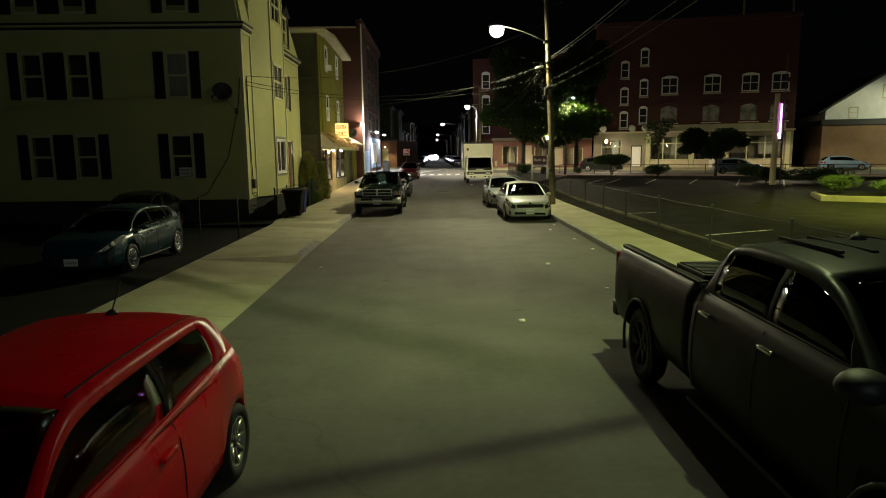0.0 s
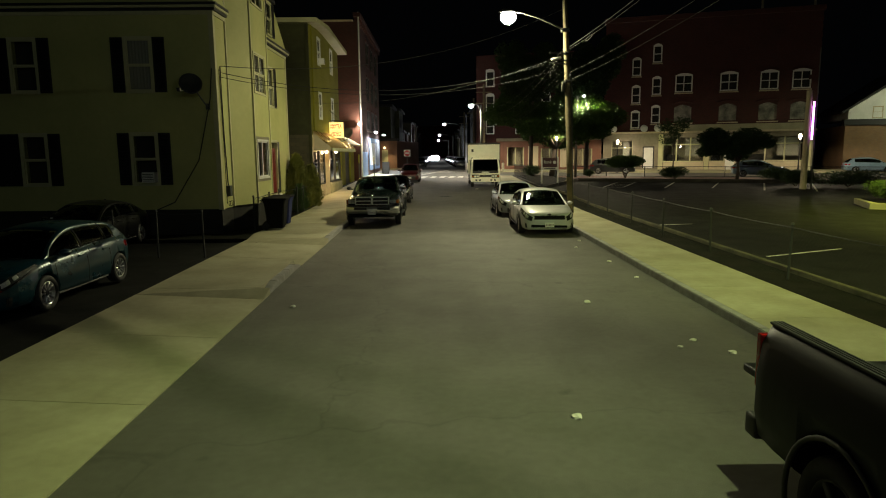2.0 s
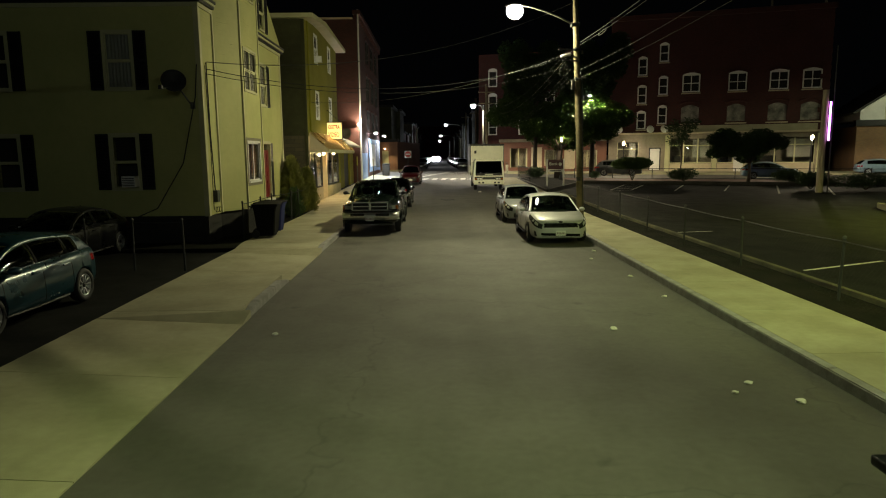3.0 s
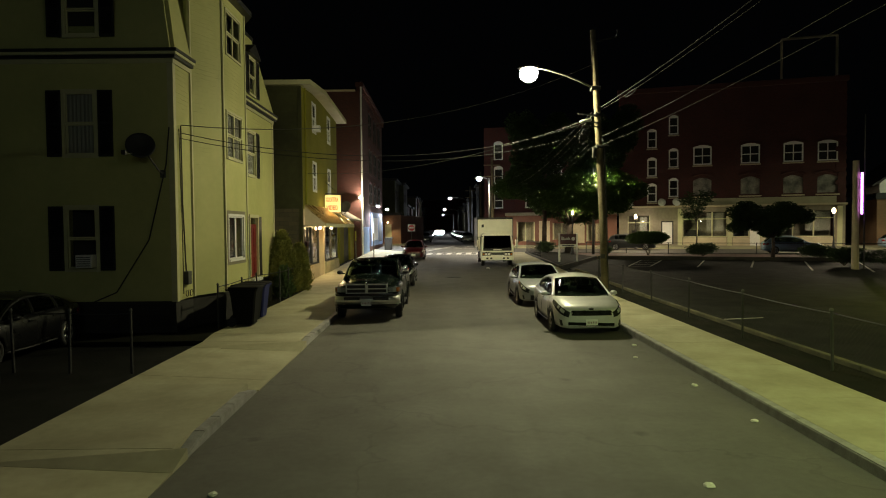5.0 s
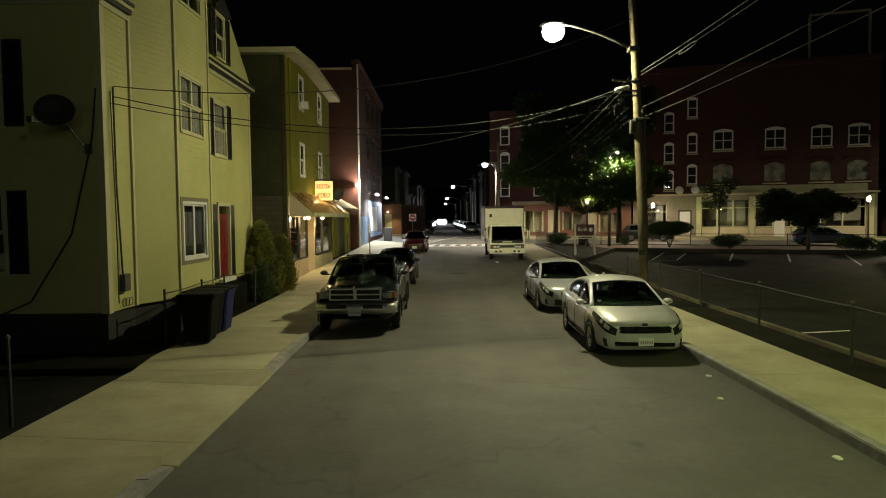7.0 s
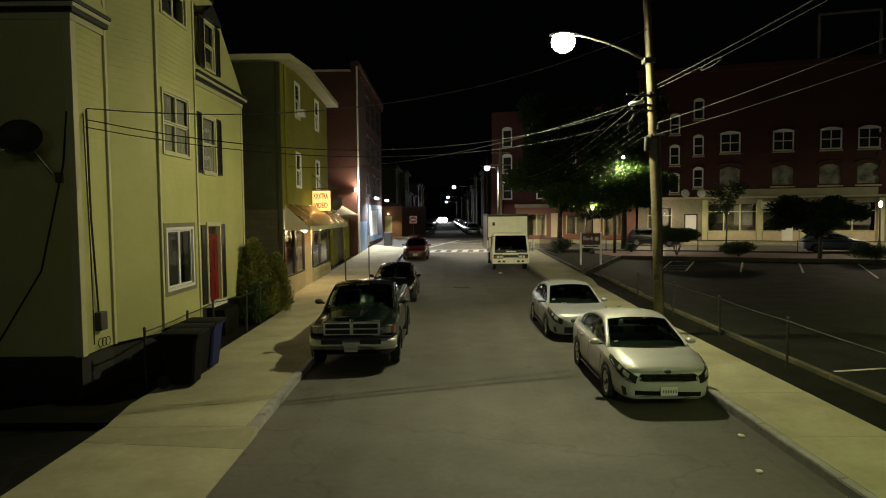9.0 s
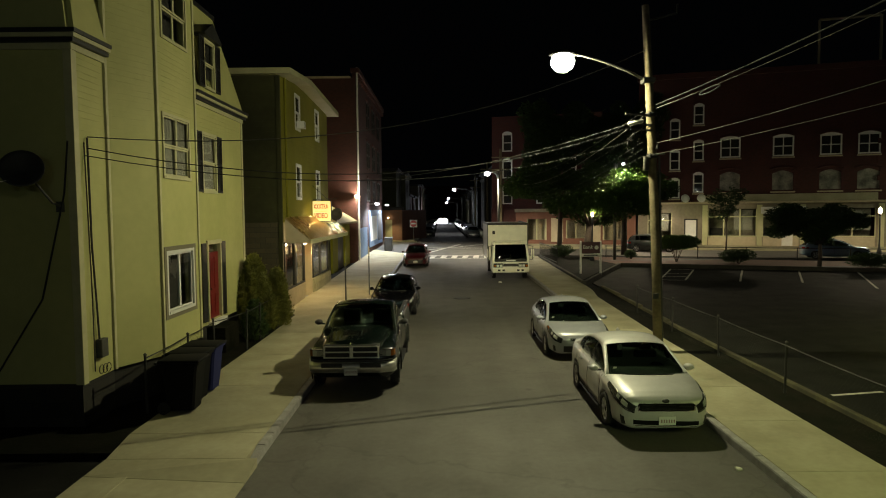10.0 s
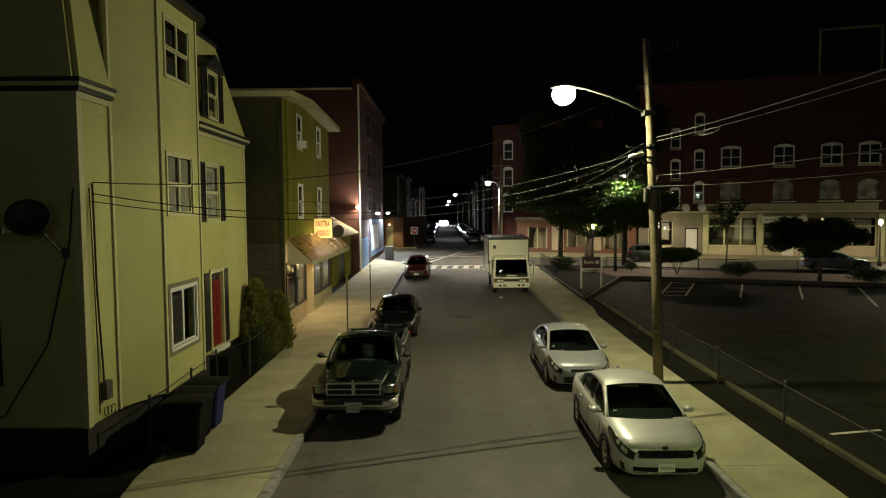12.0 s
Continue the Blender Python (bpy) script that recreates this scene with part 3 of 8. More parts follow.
lines = thing("lot_lines", pose(0, 0, 0), "worn white parking lines", "road marking", "", "structure")
for a, b in (((8.4, 19.9), (11.1, 21.1)), ((8.2, 27.4), (9.5, 27.65)), ((18.2, 53.4), (15.6, 48.0)), ((21.3, 52.6), (18.6, 47.3)), ((24.3, 51.6), (20.9, 44.8)), ((27.3, 50.6), (23.6, 43.6)),
             ((11.57, 49.03), (14.13, 54.5)), ((12.9, 48.75), (15.35, 53.9)), ((11.57, 49.03), (12.9, 48.75)), ((12.2, 50.4), (13.7, 50.4)), ((12.9, 51.9), (14.4, 51.8)), ((8.2, 12), (11, 13.0)), ((14.13, 54.5), (15.35, 53.9))):
    part("stripe", stripe([((*a, 0), (*b, 0))], 0.11, z=0.026), PAINT, lines)

manhole = tagged(part("manhole_cover", lathe(bmesh.new(), [(0.42, -0.02), (0.42, 0.006), (0.36, 0.008), (0.001, 0.008)], 24, pose(0.37, 43.2, rise(43.2))), DARKSTEEL), "dark round iron manhole cover in the road", "manhole cover")


# ---- windows and doors ----
def window(parent, m, wide, high, sashes=2, frame_mat=None, panes_across=1, trim=0.09, shutters=False, curtain=False, back=True):
    """A window whose opening is wide x high, its outside in the local plane y = 0, foot at z = 0, centre at x = 0."""
    mat = frame_mat or WHITE
    h = wide / 2
    bm = bmesh.new()
    for a in (-h - trim, h):
        box(bm, a, a + trim, -0.035, 0.1, -trim, high + trim)
    box(bm, -h, h, -0.035, 0.1, high, high + trim)
    box(bm, -h, h, -0.045, 0.1, -trim, 0)
    win = part("window", bm, mat, parent, "", m)
    step = wide / panes_across
    for i in range(panes_across):
        x0, x1 = -h + i * step, -h + (i + 1) * step
        for j in range(sashes):
            z0, z1 = high * j / sashes, high * (j + 1) / sashes
            y = 0.004 + 0.028 * (1 - j)
            bm = bmesh.new()
            for a, b in ((x0 + 0.002, x0 + 0.045), (x1 - 0.045, x1 - 0.002)):
                box(bm, a, b, y - 0.018, y + 0.018, z0 + 0.002, z1 - 0.002)
            for a, b in ((z0 + 0.002, z0 + 0.045), (z1 - 0.045, z1 - 0.002)):
                box(bm, x0 + 0.045, x1 - 0.045, y - 0.018, y + 0.018, a, b)
            part("sash", bm, mat, win)
            part("pane", boxed(x0 + 0.045, x1 - 0.045, y - 0.003, y + 0.003, z0 + 0.045, z1 - 0.045), PANE, win).visible_shadow = False
    if curtain:
        bm = bmesh.new()
        rows = [[(-h + wide * i / 24, 0.066 + 0.012 * math.sin(i * 1.9), z) for i in range(25)] for z in (high * 0.02, high * 0.98)]
        quad_mesh(bm, rows)
        part("curtain", bm, CURTAIN, win)
    if back:
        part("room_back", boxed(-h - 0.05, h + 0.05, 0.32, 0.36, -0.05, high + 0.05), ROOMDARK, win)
    if shutters:
        for s in (1, -1):
            a, b = sorted((s * (h + trim + 0.01), s * (h + trim + 0.4)))
            bm = bmesh.new()
            box(bm, a, a + 0.05, -0.05, -0.012, -0.06, high + 0.06)
            box(bm, b - 0.05, b, -0.05, -0.012, -0.06, high + 0.06)
            for z in (-0.06, high * 0.48, high + 0.0):
                box(bm, a + 0.05, b - 0.05, -0.05, -0.012, z, z + 0.06)
            for low_, up_ in ((0.0, high * 0.48), (high * 0.48 + 0.06, high)):
                n = int((up_ - low_) / 0.045)
                rows = []
                for i in range(n + 1):
                    z = low_ + (up_ - low_) * i / n
                    rows += [[(a + 0.05, -0.016, z), (b - 0.05, -0.016, z)], [(a + 0.05, -0.044, z + 0.006), (b - 0.05, -0.044, z + 0.006)]]
                quad_mesh(bm, rows[:-1])
            part("shutter", bm, BLACKTRIM, win, "black louvred shutter")
    return win

# ---- vehicles: local frame, nose at y = 0, tail at y = length, wheels on z = 0 ----
CROWN = ((0.0, 1.0), (0.25, 1.0), (0.6, 0.7), (0.9, 0.0))
RING = ((0.0, 0.84), (0.1, 0.96), (0.3, 1.0), (0.6, 1.0), (0.86, 0.97), (1.0, 0.9))


def half_width(table, y, z):
    w, low, top = between(table, y)
    f = (z - low) / (top - low)
    return w * between(RING, f)[0] if f <= 1 else 0


def nose_y(table, x, z, tail=False, crown=0.03):
    ys = [i * 0.01 for i in range(200)]
    if tail:
        ys = [table[-1][0] - y for y in ys]
    for y in ys:
        w, _, top = between(table, y)
        if (top >= z and half_width(table, y, z) >= abs(x)) or (z > top and abs(x) < w * 0.9 and top + crown * between(CROWN, abs(x) / w)[0] >= z):
            return y
    return ys[-1]


def nose_panel(table, x0, x1, z0, z1, lift=0.012, n=10, rows=4, tail=False, skew=0.0):
    """A panel that follows the nose (or tail); skew lifts its outer end."""
    bm = bmesh.new()
    s = -1 if tail else 1
    grid = []
    for j in range(rows + 1):
        row = []
        for i in range(n + 1):
            x = x0 + (x1 - x0) * i / n
            z = z0 + (z1 - z0) * j / rows + skew * abs(x - (x0 if abs(x0) < abs(x1) else x1))
            row.append((x, nose_y(table, x, z, tail) - s * lift, z))
        grid.append(row)
    quad_mesh(bm, grid)
    bmesh.ops.recalc_face_normals(bm, faces=bm.faces)
    geom = bmesh.ops.extrude_face_region(bm, geom=bm.faces[:])
    bmesh.ops.translate(bm, verts=[v for v in geom["geom"] if isinstance(v, bmesh.types.BMVert)], vec=(0, s * 0.05, 0))
    bmesh.ops.recalc_face_normals(bm, faces=bm.faces)
    return bm


def fender_panel(table, s, y0, y1, low, high, lift=0.01, n=14, rows=5):
    """A panel that follows the flank from the nose back; low and high are shares of the flank's height at both ends."""
    bm = bmesh.new()
    grid = []
    for i in range(n + 1):
        y = y0 + (y1 - y0) * i / n
        w, bottom, top = between(table, y)
        row = []
        for j in range(rows + 1):
            k = i / n
            f = low[0] + (low[1] - low[0]) * k
            f += (high[0] + (high[1] - high[0]) * k - f) * j / rows
            row.append((s * (w * between(RING, f)[0] + lift), y - lift * 1.2, bottom + (top - bottom) * f + lift * 0.3))
        grid.append(row)
    quad_mesh(bm, grid)
    geom = bmesh.ops.extrude_face_region(bm, geom=bm.faces[:])
    bmesh.ops.translate(bm, verts=[v for v in geom["geom"] if isinstance(v, bmesh.types.BMVert)], vec=(-s * 0.04, 0.03, 0))
    bmesh.ops.recalc_face_normals(bm, faces=bm.faces)
    return bm


def body_mesh(table, steps=46, crown=0.03):
    bm = bmesh.new()
    y0, y1 = table[0][0], table[-1][0]
    ys = sorted({*(y0 + (y1 - y0) * i / steps for i in range(steps + 1)), *(r[0] for r in table)})
    rings = []
    for y in ys:
        w, low, top = between(table, y)
        half = [(w * k, low + (top - low) * f) for f, k in RING] + [(w * 0.6, top + crown * 0.7), (w * 0.25, top + crown)]
        rings.append([(x, y, z) for x, z in half] + [(-x, y, z) for x, z in half[::-1]])
    made = quad_mesh(bm, rings, True)
    bm.faces.new(made[0])
    bm.faces.new(made[-1][::-1])
    bmesh.ops.recalc_face_normals(bm, faces=bm.faces)
    return bm


def patch(a, b, c, d, bulge=(0, 0, 0), n=8, thick=0.012):
    """A curved sheet between the corners a b (below) and d c (above)."""
    a, b, c, d, bulge = (Vector(p) for p in (a, b, c, d, bulge))
    bm = bmesh.new()
    rows = []
    for j in range(n + 1):
        v = j / n
        row = []
        for i in range(n + 1):
            u = i / n
            p = a.lerp(b, u).lerp(d.lerp(c, u), v)
            row.append(p + bulge * (4 * u * (1 - u)) ** 0.8 * (0.35 + 0.65 * 4 * v * (1 - v)))
        rows.append(row)
    quad_mesh(bm, rows)
    bmesh.ops.recalc_face_normals(bm, faces=bm.faces)
    normal = (b - a).cross(d - a).normalized() * thick
    geom = bmesh.ops.extrude_face_region(bm, geom=bm.faces[:])
    bmesh.ops.translate(bm, verts=[v for v in geom["geom"] if isinstance(v, bmesh.types.BMVert)], vec=normal)
    bmesh.ops.recalc_face_normals(bm, faces=bm.faces)
    return bm


WHEELS = {}


def wheel_meshes(radius, spokes, style):
    key = (radius, spokes, style)
    if key not in WHEELS:
        turn = Matrix.Rotation(radians(90), 4, "Y")
        r = radius
        tyre = lathe(bmesh.new(), [(r * 0.66, -0.09), (r * 0.8, -0.105), (r * 0.95, -0.1), (r, -0.07), (r, 0.07), (r * 0.95, 0.1), (r * 0.8, 0.105), (r * 0.66, 0.09), (r * 0.64, 0.0)], 28, turn)
        rim = lathe(bmesh.new(), [(r * 0.62, -0.08), (r * 0.67, 0.06), (r * 0.67, 0.09), (r * 0.62, 0.092), (r * 0.58, 0.03), (r * 0.57, -0.06)], 28, turn)
        for k in range(spokes):
            a = k * math.tau / spokes
            p, q = Vector((0.05, r * 0.12 * math.cos(a), r * 0.12 * math.sin(a))), Vector((0.075, r * 0.63 * math.cos(a), r * 0.63 * math.sin(a)))
            bar(rim, p, q, r * (1.15 if spokes < 8 else 0.75) / spokes, 0.03, (0, -math.sin(a), math.cos(a)))
        hub = lathe(bmesh.new(), [(r * 0.6, -0.02), (r * 0.58, 0.0), (r * 0.2, 0.0), (r * 0.16, 0.07), (0.001, 0.075)], 20, turn)
        made = []
        for name, bm, mat in (("wheel", hub, DARKSTEEL if style != "steel" else ALLOY), ("tyre", tyre, RUBBER), ("rim", rim, ALLOY if style != "dark" else DARKSTEEL)):
            mesh = bpy.data.meshes.new(name)
            for f in bm.faces:
                f.smooth = True
            bm.to_mesh(mesh)
            bm.free()
            mesh.materials.append(mat)
            made.append(mesh)
        WHEELS[key] = made
    return WHEELS[key]


def add_wheels(root, half, ys, radius, spokes, style="alloy"):
    hub, tyre, rim = wheel_meshes(radius, spokes, style)
    for y in ys:
        for s in (1, -1):
            w = part("wheel", hub, None, root, "", pose(s * (half - 0.095), y, radius, 0, 0, 0 if s > 0 else 180))
            part("tyre", tyre, None, w)
            part("rim", rim, None, w)


def arches(root, half, ys, radius, lip, grow=1.14):
    for y in ys:
        for s in (1, -1):
            rim = [(s * (half + 0.004), y - radius * grow * math.cos(a), radius + radius * grow * math.sin(a)) for a in [math.pi * (-0.12 + 1.24 * i / 20) for i in range(21)]]
            part("arch_lip", tube(bmesh.new(), rim, 0.02, 6), lip, root, "", None, True)


def plate(root, table, z, mat=PLATE, x=0.0, tail=False):
    y = nose_y(table, 0.15, z, tail)
    s = -1 if tail else 1
    p = part("number_plate", boxed(x - 0.153, x + 0.153, y - 0.03 * s - 0.006, y - 0.03 * s + 0.006, z - 0.078, z + 0.078, bevel=0.003), mat, root, "white number plate with dark bars")
    for i in range(6):
        u = x - 0.115 + i * 0.045
        part("plate_bar", boxed(u, u + 0.02, y - 0.045 * s - 0.002, y - 0.045 * s + 0.002, z - 0.03, z + 0.025), PLATE_INK, p)


def seats(root, y, half, floor, top, rows=2, gap=0.95):
    for r in range(rows):
        for s in (1, -1):
            bm = boxed(s * half * 0.5 - 0.24, s * half * 0.5 + 0.24, y + r * gap, y + r * gap + 0.5, floor, floor + 0.2, bevel=0.05)
            bm2 = boxed(s * half * 0.5 - 0.24, s * half * 0.5 + 0.24, y + r * gap + 0.42, y + r * gap + 0.58, floor + 0.1, top - 0.2, bevel=0.05)
            part("seat", bm, CABIN, root, "dark cloth seat", None, True)
            part("seat_back", bm2, CABIN, root, "", None, True)
            part("headrest", boxed(s * half * 0.5 - 0.13, s * half * 0.5 + 0.13, y + r * gap + 0.46, y + r * gap + 0.56, top - 0.19, top - 0.02, bevel=0.04), CABIN, root, "", None, True)
    part("steering_wheel", lathe(bmesh.new(), [(0.17, -0.012), (0.19, 0), (0.17, 0.012), (0.15, 0)], 18, pose(half * 0.5, y - 0.32, floor + 0.42, 65, 0, 0)), PLASTIC, root, "", None, True)
    part("dashboard", boxed(-half * 0.98, half * 0.98, y - 0.75, y - 0.4, floor + 0.1, floor + 0.42, bevel=0.06), CABIN, root, "", None, True)


def curve(table, y):
    """A smooth value through the points (y, z) of a table."""
    n = len(table)
    y = min(max(y, table[0][0]), table[-1][0])
    k = next(i for i in range(n - 1) if y <= table[i + 1][0] + 1e-9)
    (y0, z0), (y1, z1) = table[k], table[k + 1]

    def slope(i):
        a, b = table[max(i - 1, 0)], table[min(i + 1, n - 1)]
        return (b[1] - a[1]) / (b[0] - a[0])
    h = y1 - y0
    t = (y - y0) / h
    m0, m1 = slope(k) * h, slope(k + 1) * h
    return (2 * t ** 3 - 3 * t ** 2 + 1) * z0 + (t ** 3 - 2 * t ** 2 + t) * m0 + (-2 * t ** 3 + 3 * t ** 2) * z1 + (t ** 3 - t ** 2) * m1


SIDE = (0.0, 0.05, 0.3, 0.6, 0.86, 1.0)
TOP = (1.0, 0.92, 0.75, 0.5, 0.25, 0.0, -0.25, -0.5, -0.75, -0.92, -1.0)


def cabin(root, paint, table, line, roof_half, yb, yc, glass_from, glass_to, pillars, bow=0.16, rear_bow=0.1, tint=None):
    """Glass house in one smooth skin over the belt: line is the top's height along the car; the windscreen ends at yb, the rear
    screen begins at yc; side glass runs between glass_from and glass_to, with dark pillars."""
    ya, yd = line[0][0], line[-1][0]
    top = max(z for _, z in line)
    ys = sorted({*(ya + (yb - ya) * i / 9 for i in range(10)), *(yb + (yc - yb) * i / 12 for i in range(13)), *(yc + (yd - yc) * i / 8 for i in range(9)), glass_from, glass_to, *(p + o for p in pillars for o in (-0.04, 0.04))})
    grid = []
    for y in ys:
        w, _, belt = between(table, y)
        zt = max(curve(line, y), belt + 0.012)
        hb = w * 0.9
        k = min(max((zt - belt) / (top - belt), 0.0), 1.0)
        ze = belt + (zt - belt) * 0.86
        he = hb + (roof_half - hb) * k
        front, back = max(0.0, 1 - (y - ya) / (yb - ya)) if y < yb else 0.0, max(0.0, (y - yc) / (yd - yc)) if y > yc else 0.0
        half = []
        for f in SIDE:
            half.append((hb + (he - hb) * f + 0.035 * k * 4 * f * (1 - f), belt + (ze - belt) * f, 0.0))
        tops = []
        for u in TOP:
            shift = u * u * ((bow * (0.35 + 0.65 * front) if front > 0 else bow * 0.35 * max(0, 1 - (y - yb) / 0.35)) - (rear_bow * (0.35 + 0.65 * back) if back > 0 else rear_bow * 0.35 * max(0, 1 - (yc - y) / 0.35)))
            tops.append((he * u, ze + (zt - ze) * (1 - abs(u) ** 2.2), shift))
        edge = tops[0][2]
        right = [(x, y + edge * f, z) for (x, z, _), f in zip(half, SIDE)]
        left = [(-x, yy, z) for x, yy, z in right[::-1]]
        grid.append(right[:-1] + [(x, y + s, z) for x, z, s in tops] + left[1:])
    n, ns = len(grid[0]), len(SIDE) - 1
    cells = {}
    for i, (a, b) in enumerate(zip(ys, ys[1:])):
        mid = (a + b) / 2
        for j in range(n - 1):
            if ns <= j < n - 1 - ns:
                t = j - ns
                inner = 0 < t < len(TOP) - 2
                kind = "windscreen" if mid < yb and inner else "rear_window" if mid > yc and inner else "roof"
            else:
                s = j if j < ns else n - 2 - j
                side = "a" if j < ns else "b"
                if 0 < s < ns - 1 and glass_from < mid < glass_to:
                    on = [p for p in pillars if abs(p - mid) < 0.04]
                    kind = "door_pillar_%s%d" % (side, pillars.index(on[0])) if on else "side_window_%s%d" % (side, sum(p < mid for p in pillars))
                else:
                    kind = "roof"
            cells.setdefault(kind, []).append((i, j))
    for kind, faces in cells.items():
        bm = bmesh.new()
        seen = {}

        def vert(i, j):
            if (i, j) not in seen:
                seen[i, j] = bm.verts.new(grid[i][j])
            return seen[i, j]
        for i, j in faces:
            bm.faces.new((vert(i, j), vert(i, j + 1), vert(i + 1, j + 1), vert(i + 1, j)))
        bmesh.ops.recalc_face_normals(bm, faces=bm.faces)
        up = sum((f.normal.z + f.normal.x * f.calc_center_median().x) * f.calc_area() for f in bm.faces)
        if up < 0:
            bmesh.ops.reverse_faces(bm, faces=bm.faces)
        glazed = kind != "roof" and not kind.startswith("door")
        name = kind.split("_a")[0].split("_b")[0] if kind.startswith(("side", "door")) else kind
        ob = part(name, bm, (tint or TINTED) if glazed else (MATTE if kind.startswith("door") else paint), root, {"windscreen": "dark windscreen", "rear_window": "dark rear window"}.get(kind, ""), None, True)
        thick = ob.modifiers.new("thickness", "SOLIDIFY")
        thick.thickness, thick.offset = (0.008 if glazed else 0.02), -1
    za = between(table, ya)[2]
    hb = between(table, ya)[0] * 0.9
    for s in (0.0, 0.48):
        part("wiper", bar(bmesh.new(), (-hb * 0.75 + s * hb * 1.5, ya + 0.06 + (0.1 if not s else 0.0), za + 0.035), (-hb * 0.1 + s * hb * 1.4, ya + 0.05, za + 0.05), 0.02, 0.014), PLASTIC, root)


def cut_wells(ob, half, ys, radius, depth=0.26, grow=1.13, cavity=None):
    """Cut open wheel wells, and a box-shaped cavity, into a closed body."""
    bm = bmesh.new()
    if cavity:
        box(bm, *cavity)
    for y in ys:
        for s in (1, -1):
            turn = pose(s * (half - depth / 2 + 0.1), y, radius) @ Matrix.Rotation(radians(90), 4, "Y")
            lathe(bm, [(radius * grow, -depth / 2 - 0.05), (radius * grow, depth / 2 + 0.05)], 40, turn)
            box(bm, *sorted((s * (half - depth - 0.0), s * (half + 0.15))), y - radius * grow, y + radius * grow, -0.2, radius * 0.9)
    mesh = bpy.data.meshes.new("cutter")
    bmesh.ops.recalc_face_normals(bm, faces=bm.faces)
    bm.to_mesh(mesh)
    bm.free()
    tool = new("cutter", mesh)
    mod = ob.modifiers.new("wells", "BOOLEAN")
    mod.operation, mod.object, mod.solver, mod.use_self = "DIFFERENCE", tool, "EXACT", True
    root = ob.parent
    ob.parent = None
    bpy.context.view_layer.update()
    cut = bpy.data.meshes.new_from_object(ob.evaluated_get(bpy.context.evaluated_depsgraph_get()))
    ob.modifiers.remove(mod)
    ob.data = cut
    ob.parent = root
    bpy.data.objects.remove(tool)
    return ob


def side_lines(root, table, seams, z0, z1, handles, handle_mat, hz):
    for s in (1, -1):
        for y in seams:
            pts = [(s * (half_width(table, y, z) + 0.002), y, z) for z in (z0 + (z1 - z0) * i / 6 for i in range(7))]
            part("door_seam", tube(bmesh.new(), pts, 0.006, 4), PLASTIC, root)
        for y in handles:
            x = half_width(table, y, hz) + 0.02
            part("door_handle", boxed(*sorted((s * (x - 0.02), s * (x + 0.018))), y - 0.1, y + 0.1, hz - 0.018, hz + 0.018, bevel=0.012), handle_mat, root, "", None, True)


def mirrors(root, paint, half, y, z, size=0.11):
    for s in (1, -1):
        shell = lathe(bmesh.new(), [(0.001, -1), (0.5, -0.93), (0.82, -0.68), (0.98, -0.25), (1.0, 0.1), (0.93, 0.35), (0.0015, 0.36)], 16, pose(s * (half + 0.02 + size * 0.95), y + 0.05, z + size * 0.1, 90, 0, 0) @ Matrix.Diagonal((size * 1.0, size * 0.66, -0.13, 1)))
        bmesh.ops.recalc_face_normals(shell, faces=shell.faces)
        part("wing_mirror", shell, paint, root, "", None, True)
        part("mirror_stalk", boxed(*sorted((s * (half - 0.05), s * (half + 0.06))), y, y + 0.05, z - 0.05, z - 0.01, bevel=0.01), PLASTIC, root)


